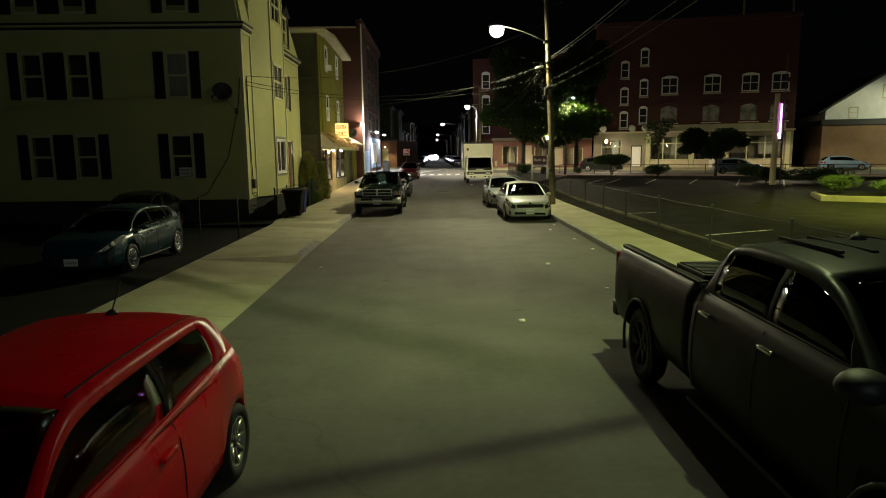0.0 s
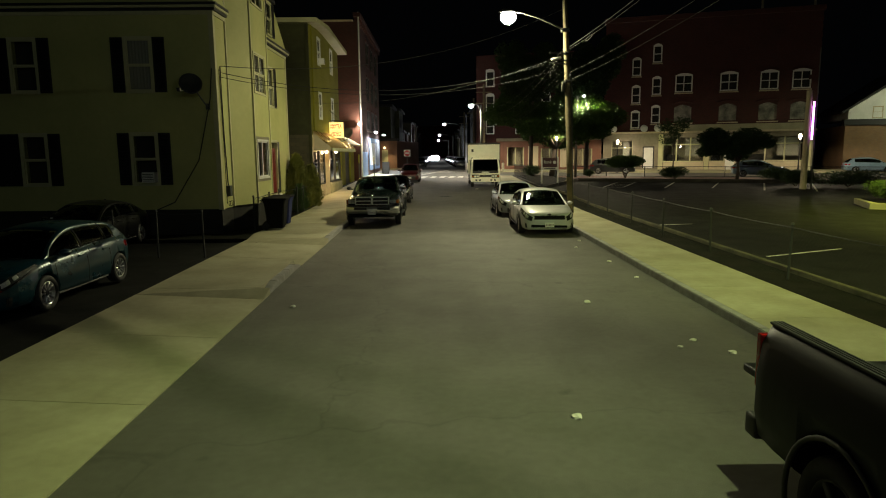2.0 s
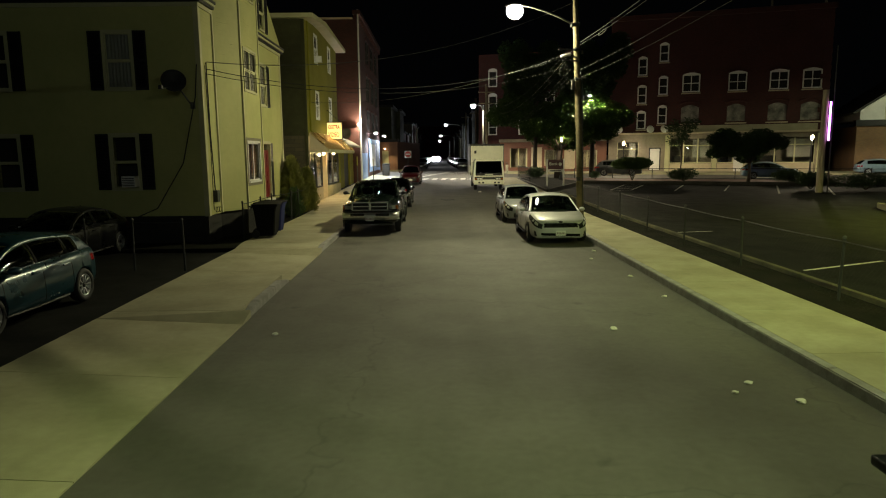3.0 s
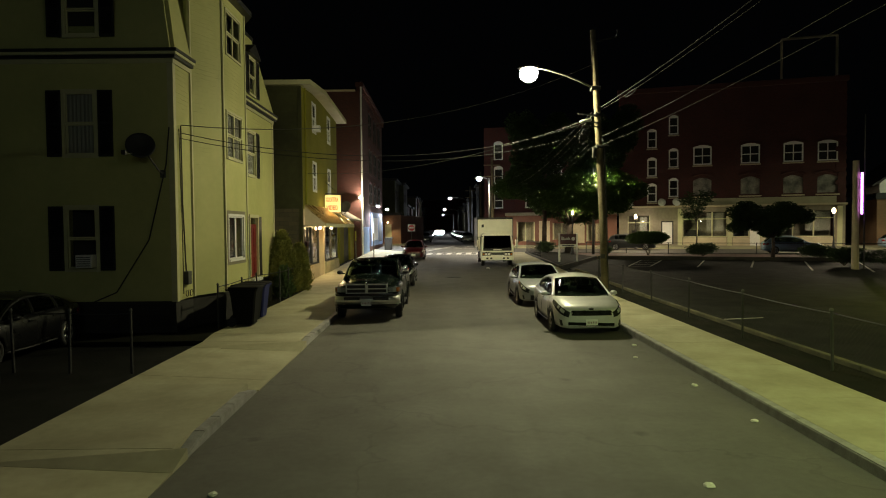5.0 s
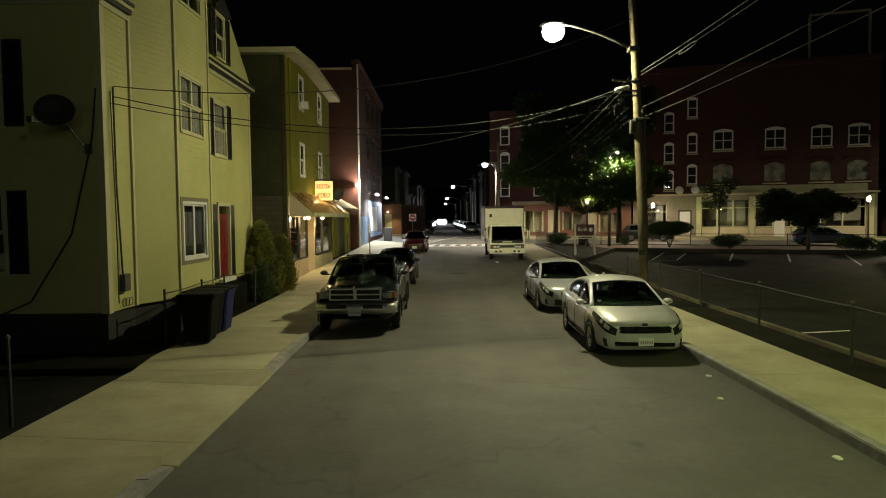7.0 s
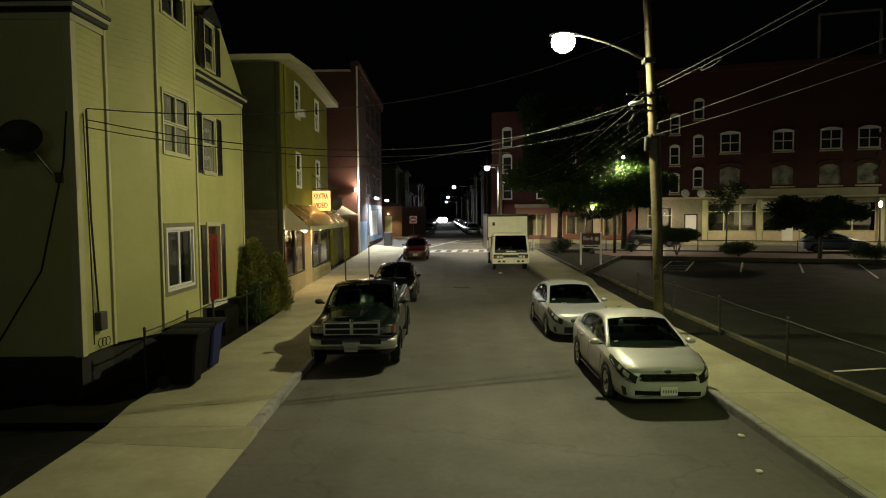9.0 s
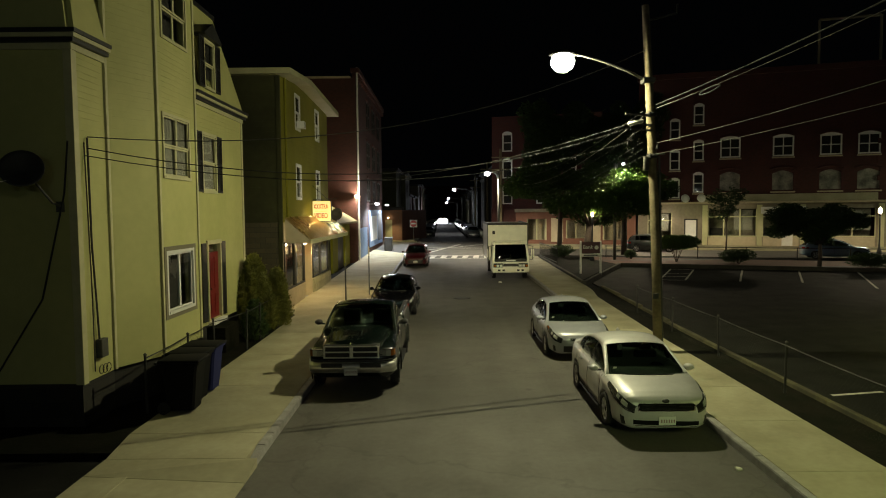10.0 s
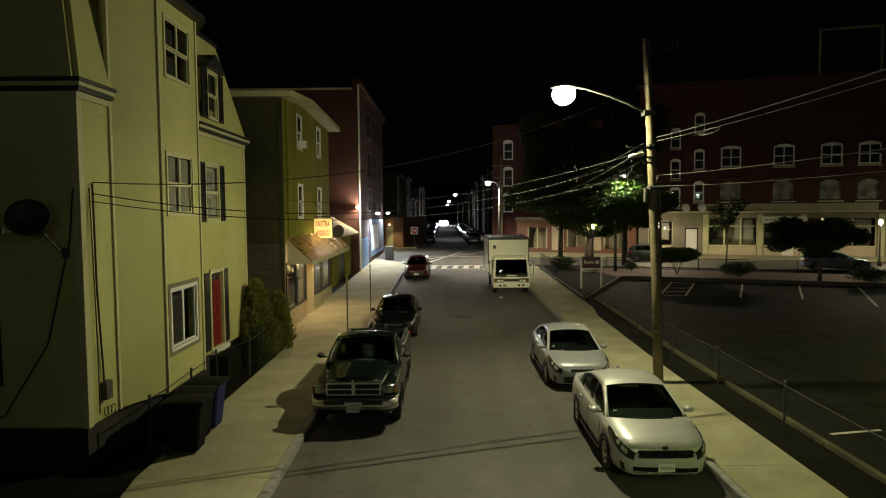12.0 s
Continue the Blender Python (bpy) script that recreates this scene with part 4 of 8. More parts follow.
def sedan(name, m, label, paint, length=4.55, width=1.78, height=1.44, wheels=(0.9, 3.6), radius=0.325, spokes=7, category="car", group="", grille="mesh", hatch=False, style="alloy", far=False):
    root = thing(name, m, label, category, group)
    w, l = width / 2, length
    table = [
        (0.0, w * 0.46, 0.27, 0.57), (0.03, w * 0.62, 0.23, 0.635), (0.075, w * 0.735, 0.2, 0.69), (0.16, w * 0.835, 0.19, 0.745), (0.32, w * 0.905, 0.18, 0.8),
        (0.6, w * 0.96, 0.18, 0.855), (0.9, w * 0.99, 0.18, 0.895), (1.2, w, 0.18, 0.93), (2.4, w, 0.18, 0.955), (l - 1.0, w * 0.99, 0.2, 0.99),
        (l - 0.45, w * 0.955, 0.22, 1.0), (l - 0.16, w * 0.87, 0.26, 0.98), (l - 0.05, w * 0.78, 0.3, 0.93), (l, w * 0.68, 0.36, 0.85)]
    body = part("body", body_mesh(table, 40 if far else 70), paint, root, "", None, True)
    cut_wells(body, w, wheels, radius)
    if hatch:
        line = [(0.98, 0.93), (1.3, 1.12), (1.65, 1.29), (2.0, height - 0.06), (2.4, height - 0.005), (2.8, height), (3.3, height - 0.04), (l - 0.6, height - 0.12), (l - 0.3, height - 0.3), (l - 0.12, 1.0)]
        cabin(root, paint, table, line, w * 0.64, 1.92, l - 0.58, 1.25, l - 0.75, (2.35, 3.3))
    else:
        line = [(0.98, 0.92), (1.3, 1.1), (1.65, 1.27), (2.0, height - 0.05), (2.35, height - 0.004), (2.7, height), (3.1, height - 0.035), (3.45, height - 0.12), (3.8, height - 0.27), (4.12, 1.02)]
        cabin(root, paint, table, line, w * 0.68, 1.95, 3.3, 1.25, 3.62, (2.38, 3.3), 0.19)
    add_wheels(root, w - 0.01, wheels, radius, spokes, style)
    mirrors(root, paint, w * 0.93, 1.5, 0.97, 0.1)
    if not far:
        side_lines(root, table, (1.32, 2.4, 3.3), 0.3, 0.9, (2.18, 3.1), paint, 0.83)
        seats(root, 2.0, w * 0.8, 0.45, height - 0.16)
        for s in (1, -1):
            pts = [(s * (w + 0.002), y, z) for y, z in ((1.3, 0.26), (2.0, 0.245), (3.1, 0.26))]
            part("sill_strip", tube(bmesh.new(), pts, 0.02, 6), PLASTIC, root)
    if grille == "mesh":
        g = part("grille", nose_panel(table, -0.5, 0.5, 0.55, 0.668, 0.022, 24), MATTE, root, "black honeycomb grille")
        for i in range(4):
            part("grille_mesh", nose_panel(table, -0.47, 0.47, 0.573 + i * 0.023, 0.579 + i * 0.023, 0.025, 20, 1), PLASTIC, g)
        part("grille_trim", nose_panel(table, -0.52, 0.52, 0.538, 0.55, 0.028, 24, 1), CHROME, g)
        for s in (1, -1):
            part("grille_trim", nose_panel(table, *sorted((s * 0.495, s * 0.525)), 0.55, 0.655, 0.028, 2, 4), CHROME, g)
        part("lower_grille", nose_panel(table, -0.6, 0.6, 0.262, 0.34, 0.016, 22, 3, skew=0.03), MATTE, root, "thin black lower grille")
        part("chin_trim", nose_panel(table, -0.6, 0.6, 0.235, 0.25, 0.018, 22, 1, skew=0.03), CHROME, root)
        part("badge", lathe(bmesh.new(), [(0.062, -0.01), (0.055, 0.01), (0.001, 0.014)], 16, pose(0, 0.068, 0.705, 52, 0, 0) @ Matrix.Diagonal((1.2, 0.7, 1, 1))), PLASTIC, root, "oval dark badge", None, True)
    elif grille == "small":
        g = part("grille", nose_panel(table, -0.33, 0.33, 0.56, 0.635, 0.012, 14), PLASTIC, root)
        part("grille_bar", nose_panel(table, -0.34, 0.34, 0.59, 0.61, 0.02, 14, 1), CHROME, g)
        part("lower_grille", nose_panel(table, -0.52, 0.52, 0.25, 0.42, 0.012, 16), PLASTIC, root, "black lower grille")
    else:
        part("lower_grille", nose_panel(table, -0.5, 0.5, 0.25, 0.5, 0.012, 16), PLASTIC, root, "wide black lower grille")
        part("grille_bar", nose_panel(table, -0.4, 0.4, 0.56, 0.58, 0.014, 14, 1), CHROME, root)
    for s in (1, -1):
        lampbox = part("headlight", fender_panel(table, s, 0.035, 0.86, (0.64, 0.9), (0.95, 0.985), 0.008, 18), PLASTIC, root, "swept-back headlight")
        part("chrome_strip", fender_panel(table, s, 0.06, 0.7, (0.67, 0.9), (0.7, 0.915), 0.013, 14, 2), CHROME, lampbox)
        part("chrome_strip", fender_panel(table, s, 0.4, 0.82, (0.955, 0.97), (0.975, 0.98), 0.009, 10, 1), CHROME, lampbox)
        part("reflector", fender_panel(table, s, 0.1, 0.22, (0.76, 0.8), (0.9, 0.925), 0.012, 4, 3), REFLECTOR, lampbox)
        part("reflector", fender_panel(table, s, 0.28, 0.38, (0.83, 0.86), (0.93, 0.945), 0.012, 4, 3), REFLECTOR, lampbox)
        if grille == "small":
            part("turn_signal", fender_panel(table, s, 0.62, 0.84, (0.915, 0.935), (0.965, 0.98), 0.01, 5, 2), AMBER, lampbox)
        part("lens", fender_panel(table, s, 0.04, 0.84, (0.65, 0.905), (0.945, 0.983), 0.019, 18), LENS, lampbox)
        part("fog_slot", fender_panel(table, s, 0.13, 0.21, (0.14, 0.12), (0.4, 0.42), 0.006, 3, 3), PLASTIC, root)
        part("tail_light", nose_panel(table, *sorted((s * w * 0.5, s * w * 0.92)), 0.74, 0.88, 0.012, tail=True), REDLENS, root, "red tail light")
    plate(root, table, 0.37)
    if not far:
        part("hood_seam", tube(bmesh.new(), [(x, nose_y(table, x, 0.672) - 0.001, 0.674) for x in (-0.5 + 0.1 * i for i in range(11))], 0.004, 4), PLASTIC, root)
        part("aerial", lathe(bmesh.new(), [(0.05, 0), (0.03, 0.05), (0.002, 0.07)], 8, pose(0, l - 1.35, height - 0.075)), paint, root, "", None, True)
        part("sticker", boxed(-w * 0.7, -w * 0.62, 1.27, 1.275, 1.0, 1.05), WHITE, root)
    return root


def hatchback(m, label, paint):
    """Short five-door with an upright tail."""
    root = thing("hatchback", m, label, "car")
    w, l, height = 0.85, 3.68, 1.47
    table = [
        (0.0, w * 0.6, 0.3, 0.66), (0.05, w * 0.76, 0.24, 0.76), (0.15, w * 0.9, 0.2, 0.85), (0.4, w * 0.97, 0.18, 0.93), (0.7, w, 0.18, 0.97),
        (2.0, w, 0.18, 0.99), (l - 0.75, w, 0.2, 1.03), (l - 0.4, w * 0.985, 0.24, 1.04), (l - 0.2, w * 0.95, 0.27, 1.02), (l - 0.08, w * 0.9, 0.3, 0.98), (l - 0.02, w * 0.84, 0.34, 0.93), (l, w * 0.78, 0.38, 0.88)]
    body = part("body", body_mesh(table, 70), paint, root, "", None, True)
    wheels = (0.68, 3.16)
    cut_wells(body, w, wheels, 0.31)
    line = [(0.42, 0.95), (0.7, 1.16), (0.95, 1.33), (1.2, 1.43), (1.6, 1.465), (2.15, 1.47), (2.6, 1.465), (2.95, 1.45), (3.16, 1.425), (3.27, 1.37), (3.4, 1.23), (3.52, 1.09), (l - 0.05, 1.0)]
    cabin(root, paint, table, line, w * 0.72, 1.2, 3.22, 0.65, 2.93, (2.05,), 0.16, 0.12)
    add_wheels(root, w - 0.01, wheels, 0.31, 8)
    mirrors(root, paint, w * 0.92, 0.7, 1.03)
    side_lines(root, table, (0.95, 2.05), 0.3, 0.95, (1.85,), paint, 0.84)
    seats(root, 1.5, w * 0.8, 0.45, height - 0.15)
    part("aerial_base", lathe(bmesh.new(), [(0.05, 0), (0.035, 0.03), (0.01, 0.045)], 10, pose(0, 2.95, height - 0.025)), PLASTIC, root, "", None, True)
    part("aerial", tube(bmesh.new(), [(0, 2.95, height), (0, 3.12, height + 0.2)], 0.006, 5), PLASTIC, root)
    for s in (1, -1):
        part("roof_groove", tube(bmesh.new(), [(s * w * 0.64, y, curve(line, y) - 0.048) for y in (1.35, 1.6, 1.9, 2.2, 2.5, 2.8, 3.05)], 0.008, 4), PLASTIC, root)
        part("tail_light", nose_panel(table, *sorted((s * w * 0.6, s * w * 0.95)), 0.72, 1.0, 0.012, tail=True), REDLENS, root, "red tail light")
        part("headlight", nose_panel(table, *sorted((s * 0.42, s * w * 0.92)), 0.62, 0.76, 0.012, skew=0.1), LENS, root)
    plate(root, table, 0.6, tail=True)
    return root


def hood_mesh(y0, y1, half0, half1, base, top):
    """A raised bonnet with soft shoulders and a rounded front; base and top are heights at both ends."""
    bm = bmesh.new()
    rows = []
    for j in range(19):
        v = (j / 18) ** 1.4
        half = half0 + (half1 - half0) * v
        low = base[0] + (base[1] - base[0]) * v - 0.03
        high = top[0] + (top[1] - top[0]) * v ** 0.8
        high = low + (high - low) * (1 - max(0.0, 1 - v / 0.1) ** 2.2 * 0.55)
        y = y0 + (y1 - y0) * v
        row = [(half * 1.01, y, low - 0.05)]
        for i in range(23):
            u = 1 - i / 11
            row.append((half * math.copysign(abs(u) ** 0.8, u), y + 0.1 * u * u * (1 - v), low + (high - low) * (1 - abs(u) ** 4.5) + 0.02 * (1 - u * u)))
        rows.append(row + [(-half * 1.01, y, low - 0.05)])
    made = quad_mesh(bm, rows, True)
    bm.faces.new(made[0][::-1])
    bm.faces.new(made[-1])
    bmesh.ops.recalc_face_normals(bm, faces=bm.faces)
    return bm


def swept(points, z0, z1, thick):
    """An upright strip along a plan line of (x, y), thickened towards +y."""
    bm = bmesh.new()
    quad_mesh(bm, [[(x, y, z0), (x, y, z1), (x * 0.985, y + thick, z1), (x * 0.985, y + thick, z0)] for x, y in points], True)
    bm.verts.ensure_lookup_table()
    for row in (bm.verts[:4], bm.verts[-4:]):
        bm.faces.new(row)
    bmesh.ops.recalc_face_normals(bm, faces=bm.faces)
    return bm


def pickup(m, label, paint, length=5.8, width=2.03, height=1.93, crew=True, front="modern"):
    root = thing("pickup_truck", m, label, "pickup truck")
    w, l = width / 2, length
    r, grow = (0.42, 1.26) if crew else (0.4, 1.14)
    belt, rail = height - 0.56, height - 0.5
    ya = 1.55
    back = 3.97 if crew else 3.25
    wheels = (1.1, 5.42) if crew else (0.98, 4.45)
    hoodz = belt - 0.12
    fender = hoodz if front == "modern" else hoodz - 0.1
    table = [
        (0.0, w * 0.86, 0.42, fender - 0.16), (0.05, w * 0.92, 0.4, fender - 0.08), (0.18, w * 0.97, 0.4, fender - 0.03), (0.6, w, 0.4, fender + 0.02),
        (ya - 0.1, w, 0.38, fender + 0.08), (ya + 0.25, w, 0.38, belt), (back - 0.02, w, 0.38, belt + 0.02)]
    body = part("body", body_mesh(table, 60), paint, root, "", None, True)
    cut_wells(body, w, wheels[:1], r, grow=grow)
    bed = [(back + 0.02, w, 0.42, rail), (l - 0.3, w, 0.44, rail), (l - 0.06, w * 0.995, 0.46, rail - 0.005), (l - 0.015, w * 0.975, 0.48, rail - 0.02)]
    box_ = part("bed", body_mesh(bed, 16, 0.0), paint, root, "long open cargo bed", None, True)
    cut_wells(box_, w, wheels[1:], r, grow=grow, cavity=(-w * 0.9 + 0.09, w * 0.9 - 0.09, back + 0.09, l + 0.3, 0.93, rail + 0.5))
    for s in (1, -1):
        part("bed_rail_cap", boxed(*sorted((s * (w * 0.9 - 0.095), s * (w * 0.9 + 0.005))), back + 0.04, l - 0.03, rail - 0.002, rail + 0.02, bevel=0.008), PLASTIC, root, "black bed rail cap")
        for i in range(3):
            part("rail_rib", boxed(*sorted((s * (w * 0.9 - 0.08 + i * 0.028), s * (w * 0.9 - 0.068 + i * 0.028))), back + 0.06, l - 0.05, rail + 0.018, rail + 0.027), DARKSTEEL, root)
        part("tail_light", boxed(*sorted((s * (w * 0.9 - 0.08), s * (w * 0.975))), l - 0.05, l + 0.015, 0.93, rail - 0.08, bevel=0.015), REDLENS, root, "dark red tail light")
    for i in range(9):
        part("bed_rib", boxed(-0.7 + i * 0.165, -0.62 + i * 0.165, back + 0.1, l - 0.12, 0.93, 0.945), PLASTIC, root)
    if crew:
        gate = part("tailgate", boxed(-w + 0.2, w - 0.2, l + 0.0, l + 0.56, 0.86, 0.93, bevel=0.02), paint, root, "lowered tailgate", None, True)
        for i in range(7):
            part("tailgate_rib", boxed(-w + 0.3 + i * 0.23, -w + 0.38 + i * 0.23, l + 0.04, l + 0.5, 0.93, 0.945), PLASTIC, gate)
        cover = part("folded_cover", boxed(-w * 0.9 + 0.06, w * 0.9 - 0.06, back + 0.08, back + 0.78, rail + 0.02, rail + 0.07, bevel=0.012), PLASTIC, root, "folded black bed cover")
        for i in range(9):
            part("cover_rib", boxed(-w * 0.9 + 0.08, w * 0.9 - 0.08, back + 0.1 + i * 0.075, back + 0.14 + i * 0.075, rail + 0.068, rail + 0.084), DARKSTEEL, cover)
    else:
        part("tailgate", boxed(-w + 0.16, w - 0.16, l - 0.07, l - 0.01, 0.72, rail + 0.0, bevel=0.02), paint, root, "", None, True)
        part("tailgate_handle", boxed(-0.12, 0.12, l - 0.015, l + 0.012, rail - 0.2, rail - 0.13, bevel=0.01), PLASTIC, root)
    part("rear_bumper", boxed(-w + 0.03, w - 0.03, l - 0.04, l + 0.14, 0.5, 0.68, bevel=0.03), PLASTIC if front == "modern" else CHROME, root, "rear bumper", None, True)
    line = [(ya - 0.15, hoodz + 0.08), (ya + 0.2, height - 0.36), (ya + 0.5, height - 0.16), (ya + 0.8, height - 0.05), (ya + 1.15, height - 0.005), (back - 0.7, height), (back - 0.4, height - 0.03), (back - 0.22, height - 0.12), (back - 0.06, belt + 0.03)]
    cabin(root, paint, table, line, w * 0.73, ya + 0.72, back - 0.3, ya + 0.25, back - 0.3, (ya + 1.2,) if crew else (), 0.14, 0.03, DARKGLASS if crew else None)
    arches(root, w, wheels, r, paint if front != "modern" else STEEL, grow)
    add_wheels(root, w - 0.02, wheels, r, 6, "dark" if front == "modern" else "alloy")
    mirrors(root, PLASTIC, w * 0.95, ya + (-0.2 if crew else 0.2), belt + (0.03 if crew else 0.07), 0.14 if crew else 0.105)
    seats(root, 2.55, w * 0.8, 0.75, height - 0.12, 2 if crew else 1)
    seams = (ya + 0.15, ya + 1.2, back - 0.1) if crew else (ya + 0.25, back - 0.12)
    handles = (ya + 1.06, back - 0.31) if crew else (back - 0.35,)
    side_lines(root, table, seams, 0.5, belt - 0.04, handles, CHROME if front == "modern" else PLASTIC, belt - 0.14)
    for s in (1, -1):
        part("side_step", boxed(*sorted((s * (w - 0.12), s * (w + 0.03))), 1.6, back - 0.1, 0.36, 0.41, bevel=0.015), PLASTIC, root)
    hz = hoodz
    if front == "modern":
        part("grille", nose_panel(table, -0.62, 0.62, 0.68, hz - 0.18, 0.02), PLASTIC, root)
        part("front_bumper", boxed(-w + 0.02, w - 0.02, -0.16, 0.1, 0.48, 0.66, bevel=0.04), CHROME, root, "", None, True)
        for s in (1, -1):
            part("headlight", nose_panel(table, *sorted((s * 0.65, s * w * 0.9)), 0.78, hz - 0.18, 0.02), LENS, root)
        part("roof_fin", lathe(bmesh.new(), [(0.07, 0), (0.045, 0.05), (0.004, 0.08)], 10, pose(0, back - 0.75, height - 0.015)), PLASTIC, root, "", None, True)
        for i in range(5):
            part("roof_ridge", boxed(-0.5 + i * 0.24, -0.46 + i * 0.24, ya + 1.1, back - 0.5, height - 0.022, height + 0.003, bevel=0.004), paint, root)
    else:
        gz0, gz1 = 0.86, hz - 0.015
        part("hood", hood_mesh(-0.07, ya - 0.06, 0.7, 0.86, (gz1 - 0.17, fender + 0.08), (hz + 0.0, belt + 0.03)), paint, root, "", None, True)
        g = part("grille", boxed(-0.64, 0.64, -0.075, 0.14, gz0, gz1 - 0.01, bevel=0.02), PLASTIC, root, "black grille with a chrome cross")
        for a in (-0.64, 0.6):
            part("grille_frame", boxed(a, a + 0.04, -0.1, -0.07, gz0, gz1 - 0.03, bevel=0.012), BUMPER, g)
        for z in (gz0, (gz0 + gz1) / 2 - 0.03, gz1 - 0.055):
            part("grille_bar", boxed(-0.6, 0.6, -0.1, -0.07, z, z + 0.032, bevel=0.008), BUMPER, g)
        part("grille_cross", boxed(-0.04, 0.04, -0.112, -0.07, gz0, gz1 - 0.03, bevel=0.012), BUMPER, g)
        for k in range(2):
            for i in range(4):
                z = gz0 + 0.045 + k * (gz1 - gz0) / 2 + i * 0.028
                part("grille_slat", boxed(-0.58, 0.58, -0.088, -0.074, z, z + 0.007), DARKSTEEL, g)
        part("badge", lathe(bmesh.new(), [(0.05, -0.015), (0.045, 0.01), (0.001, 0.02)], 12, pose(0, -0.1, gz1 - 0.0, 70, 0, 0) @ Matrix.Diagonal((0.9, 1.3, 1, 1))), CHROME, root, "chrome badge", None, True)
        for s in (1, -1):
            shell = [(0.655, -0.055), (0.8, -0.045), (0.9, -0.02), (0.965, 0.04), (0.995, 0.14)]
            lampbox = part("headlight", swept([(s * x, y) for x, y in shell], gz0 + 0.03, gz1 - 0.12, 0.05), PLASTIC, root, "rounded rectangular headlight")
            part("reflector", swept([(s * x, y - 0.006) for x, y in shell[:3]], gz0 + 0.045, gz1 - 0.135, 0.02), REFLECTOR, lampbox)
            part("turn_signal", swept([(s * x, y - 0.006) for x, y in shell[2:]], gz0 + 0.045, gz1 - 0.135, 0.02), AMBER, lampbox)
            part("lens", swept([(s * x, y - 0.014) for x, y in shell], gz0 + 0.035, gz1 - 0.125, 0.006), LENS, lampbox)
        arc = [(-w + 0.03, 0.3), (-w + 0.025, 0.12), (-w + 0.06, -0.03), (-w + 0.16, -0.13), (-0.6, -0.175), (-0.3, -0.19), (0.3, -0.19), (0.6, -0.175), (w - 0.16, -0.13), (w - 0.06, -0.03), (w - 0.025, 0.12), (w - 0.03, 0.3)]
        bumper = swept(arc, 0.54, 0.8, 0.07)
        bmesh.ops.bevel(bumper, geom=[e for e in bumper.edges if abs(e.verts[0].co.z - e.verts[1].co.z) < 1e-5 and (e.verts[0].co - e.verts[1].co).length > 0.08], offset=0.03, segments=3, affect="EDGES")
        part("front_bumper", bumper, BUMPER, root, "chrome front bumper", None, True)
        part("bumper_pad", swept([(x * 0.97, y * 0.98 - 0.006) for x, y in arc[2:-2]], 0.795, 0.84, 0.06), PLASTIC, root, "black bumper top pad")
        for a in (-0.68, 0.2):
            part("bumper_slot", boxed(a, a + 0.48, -0.206, -0.15, 0.67, 0.765, bevel=0.004), PLASTIC, root)
        p = part("number_plate", boxed(-0.153, 0.153, -0.235, -0.222, 0.5, 0.656, bevel=0.003), PLATE, root, "white number plate with red bars")
        part("plate_bracket", boxed(-0.1, 0.1, -0.222, -0.19, 0.52, 0.64), PLASTIC, p)
        for i in range(6):
            part("plate_bar", boxed(-0.115 + i * 0.045, -0.095 + i * 0.045, -0.24, -0.236, 0.55, 0.605), PLATE_INK, p)
        part("air_dam", boxed(-w + 0.25, w - 0.25, 0.12, 0.24, 0.36, 0.56, bevel=0.03), PLASTIC, root)
    return root


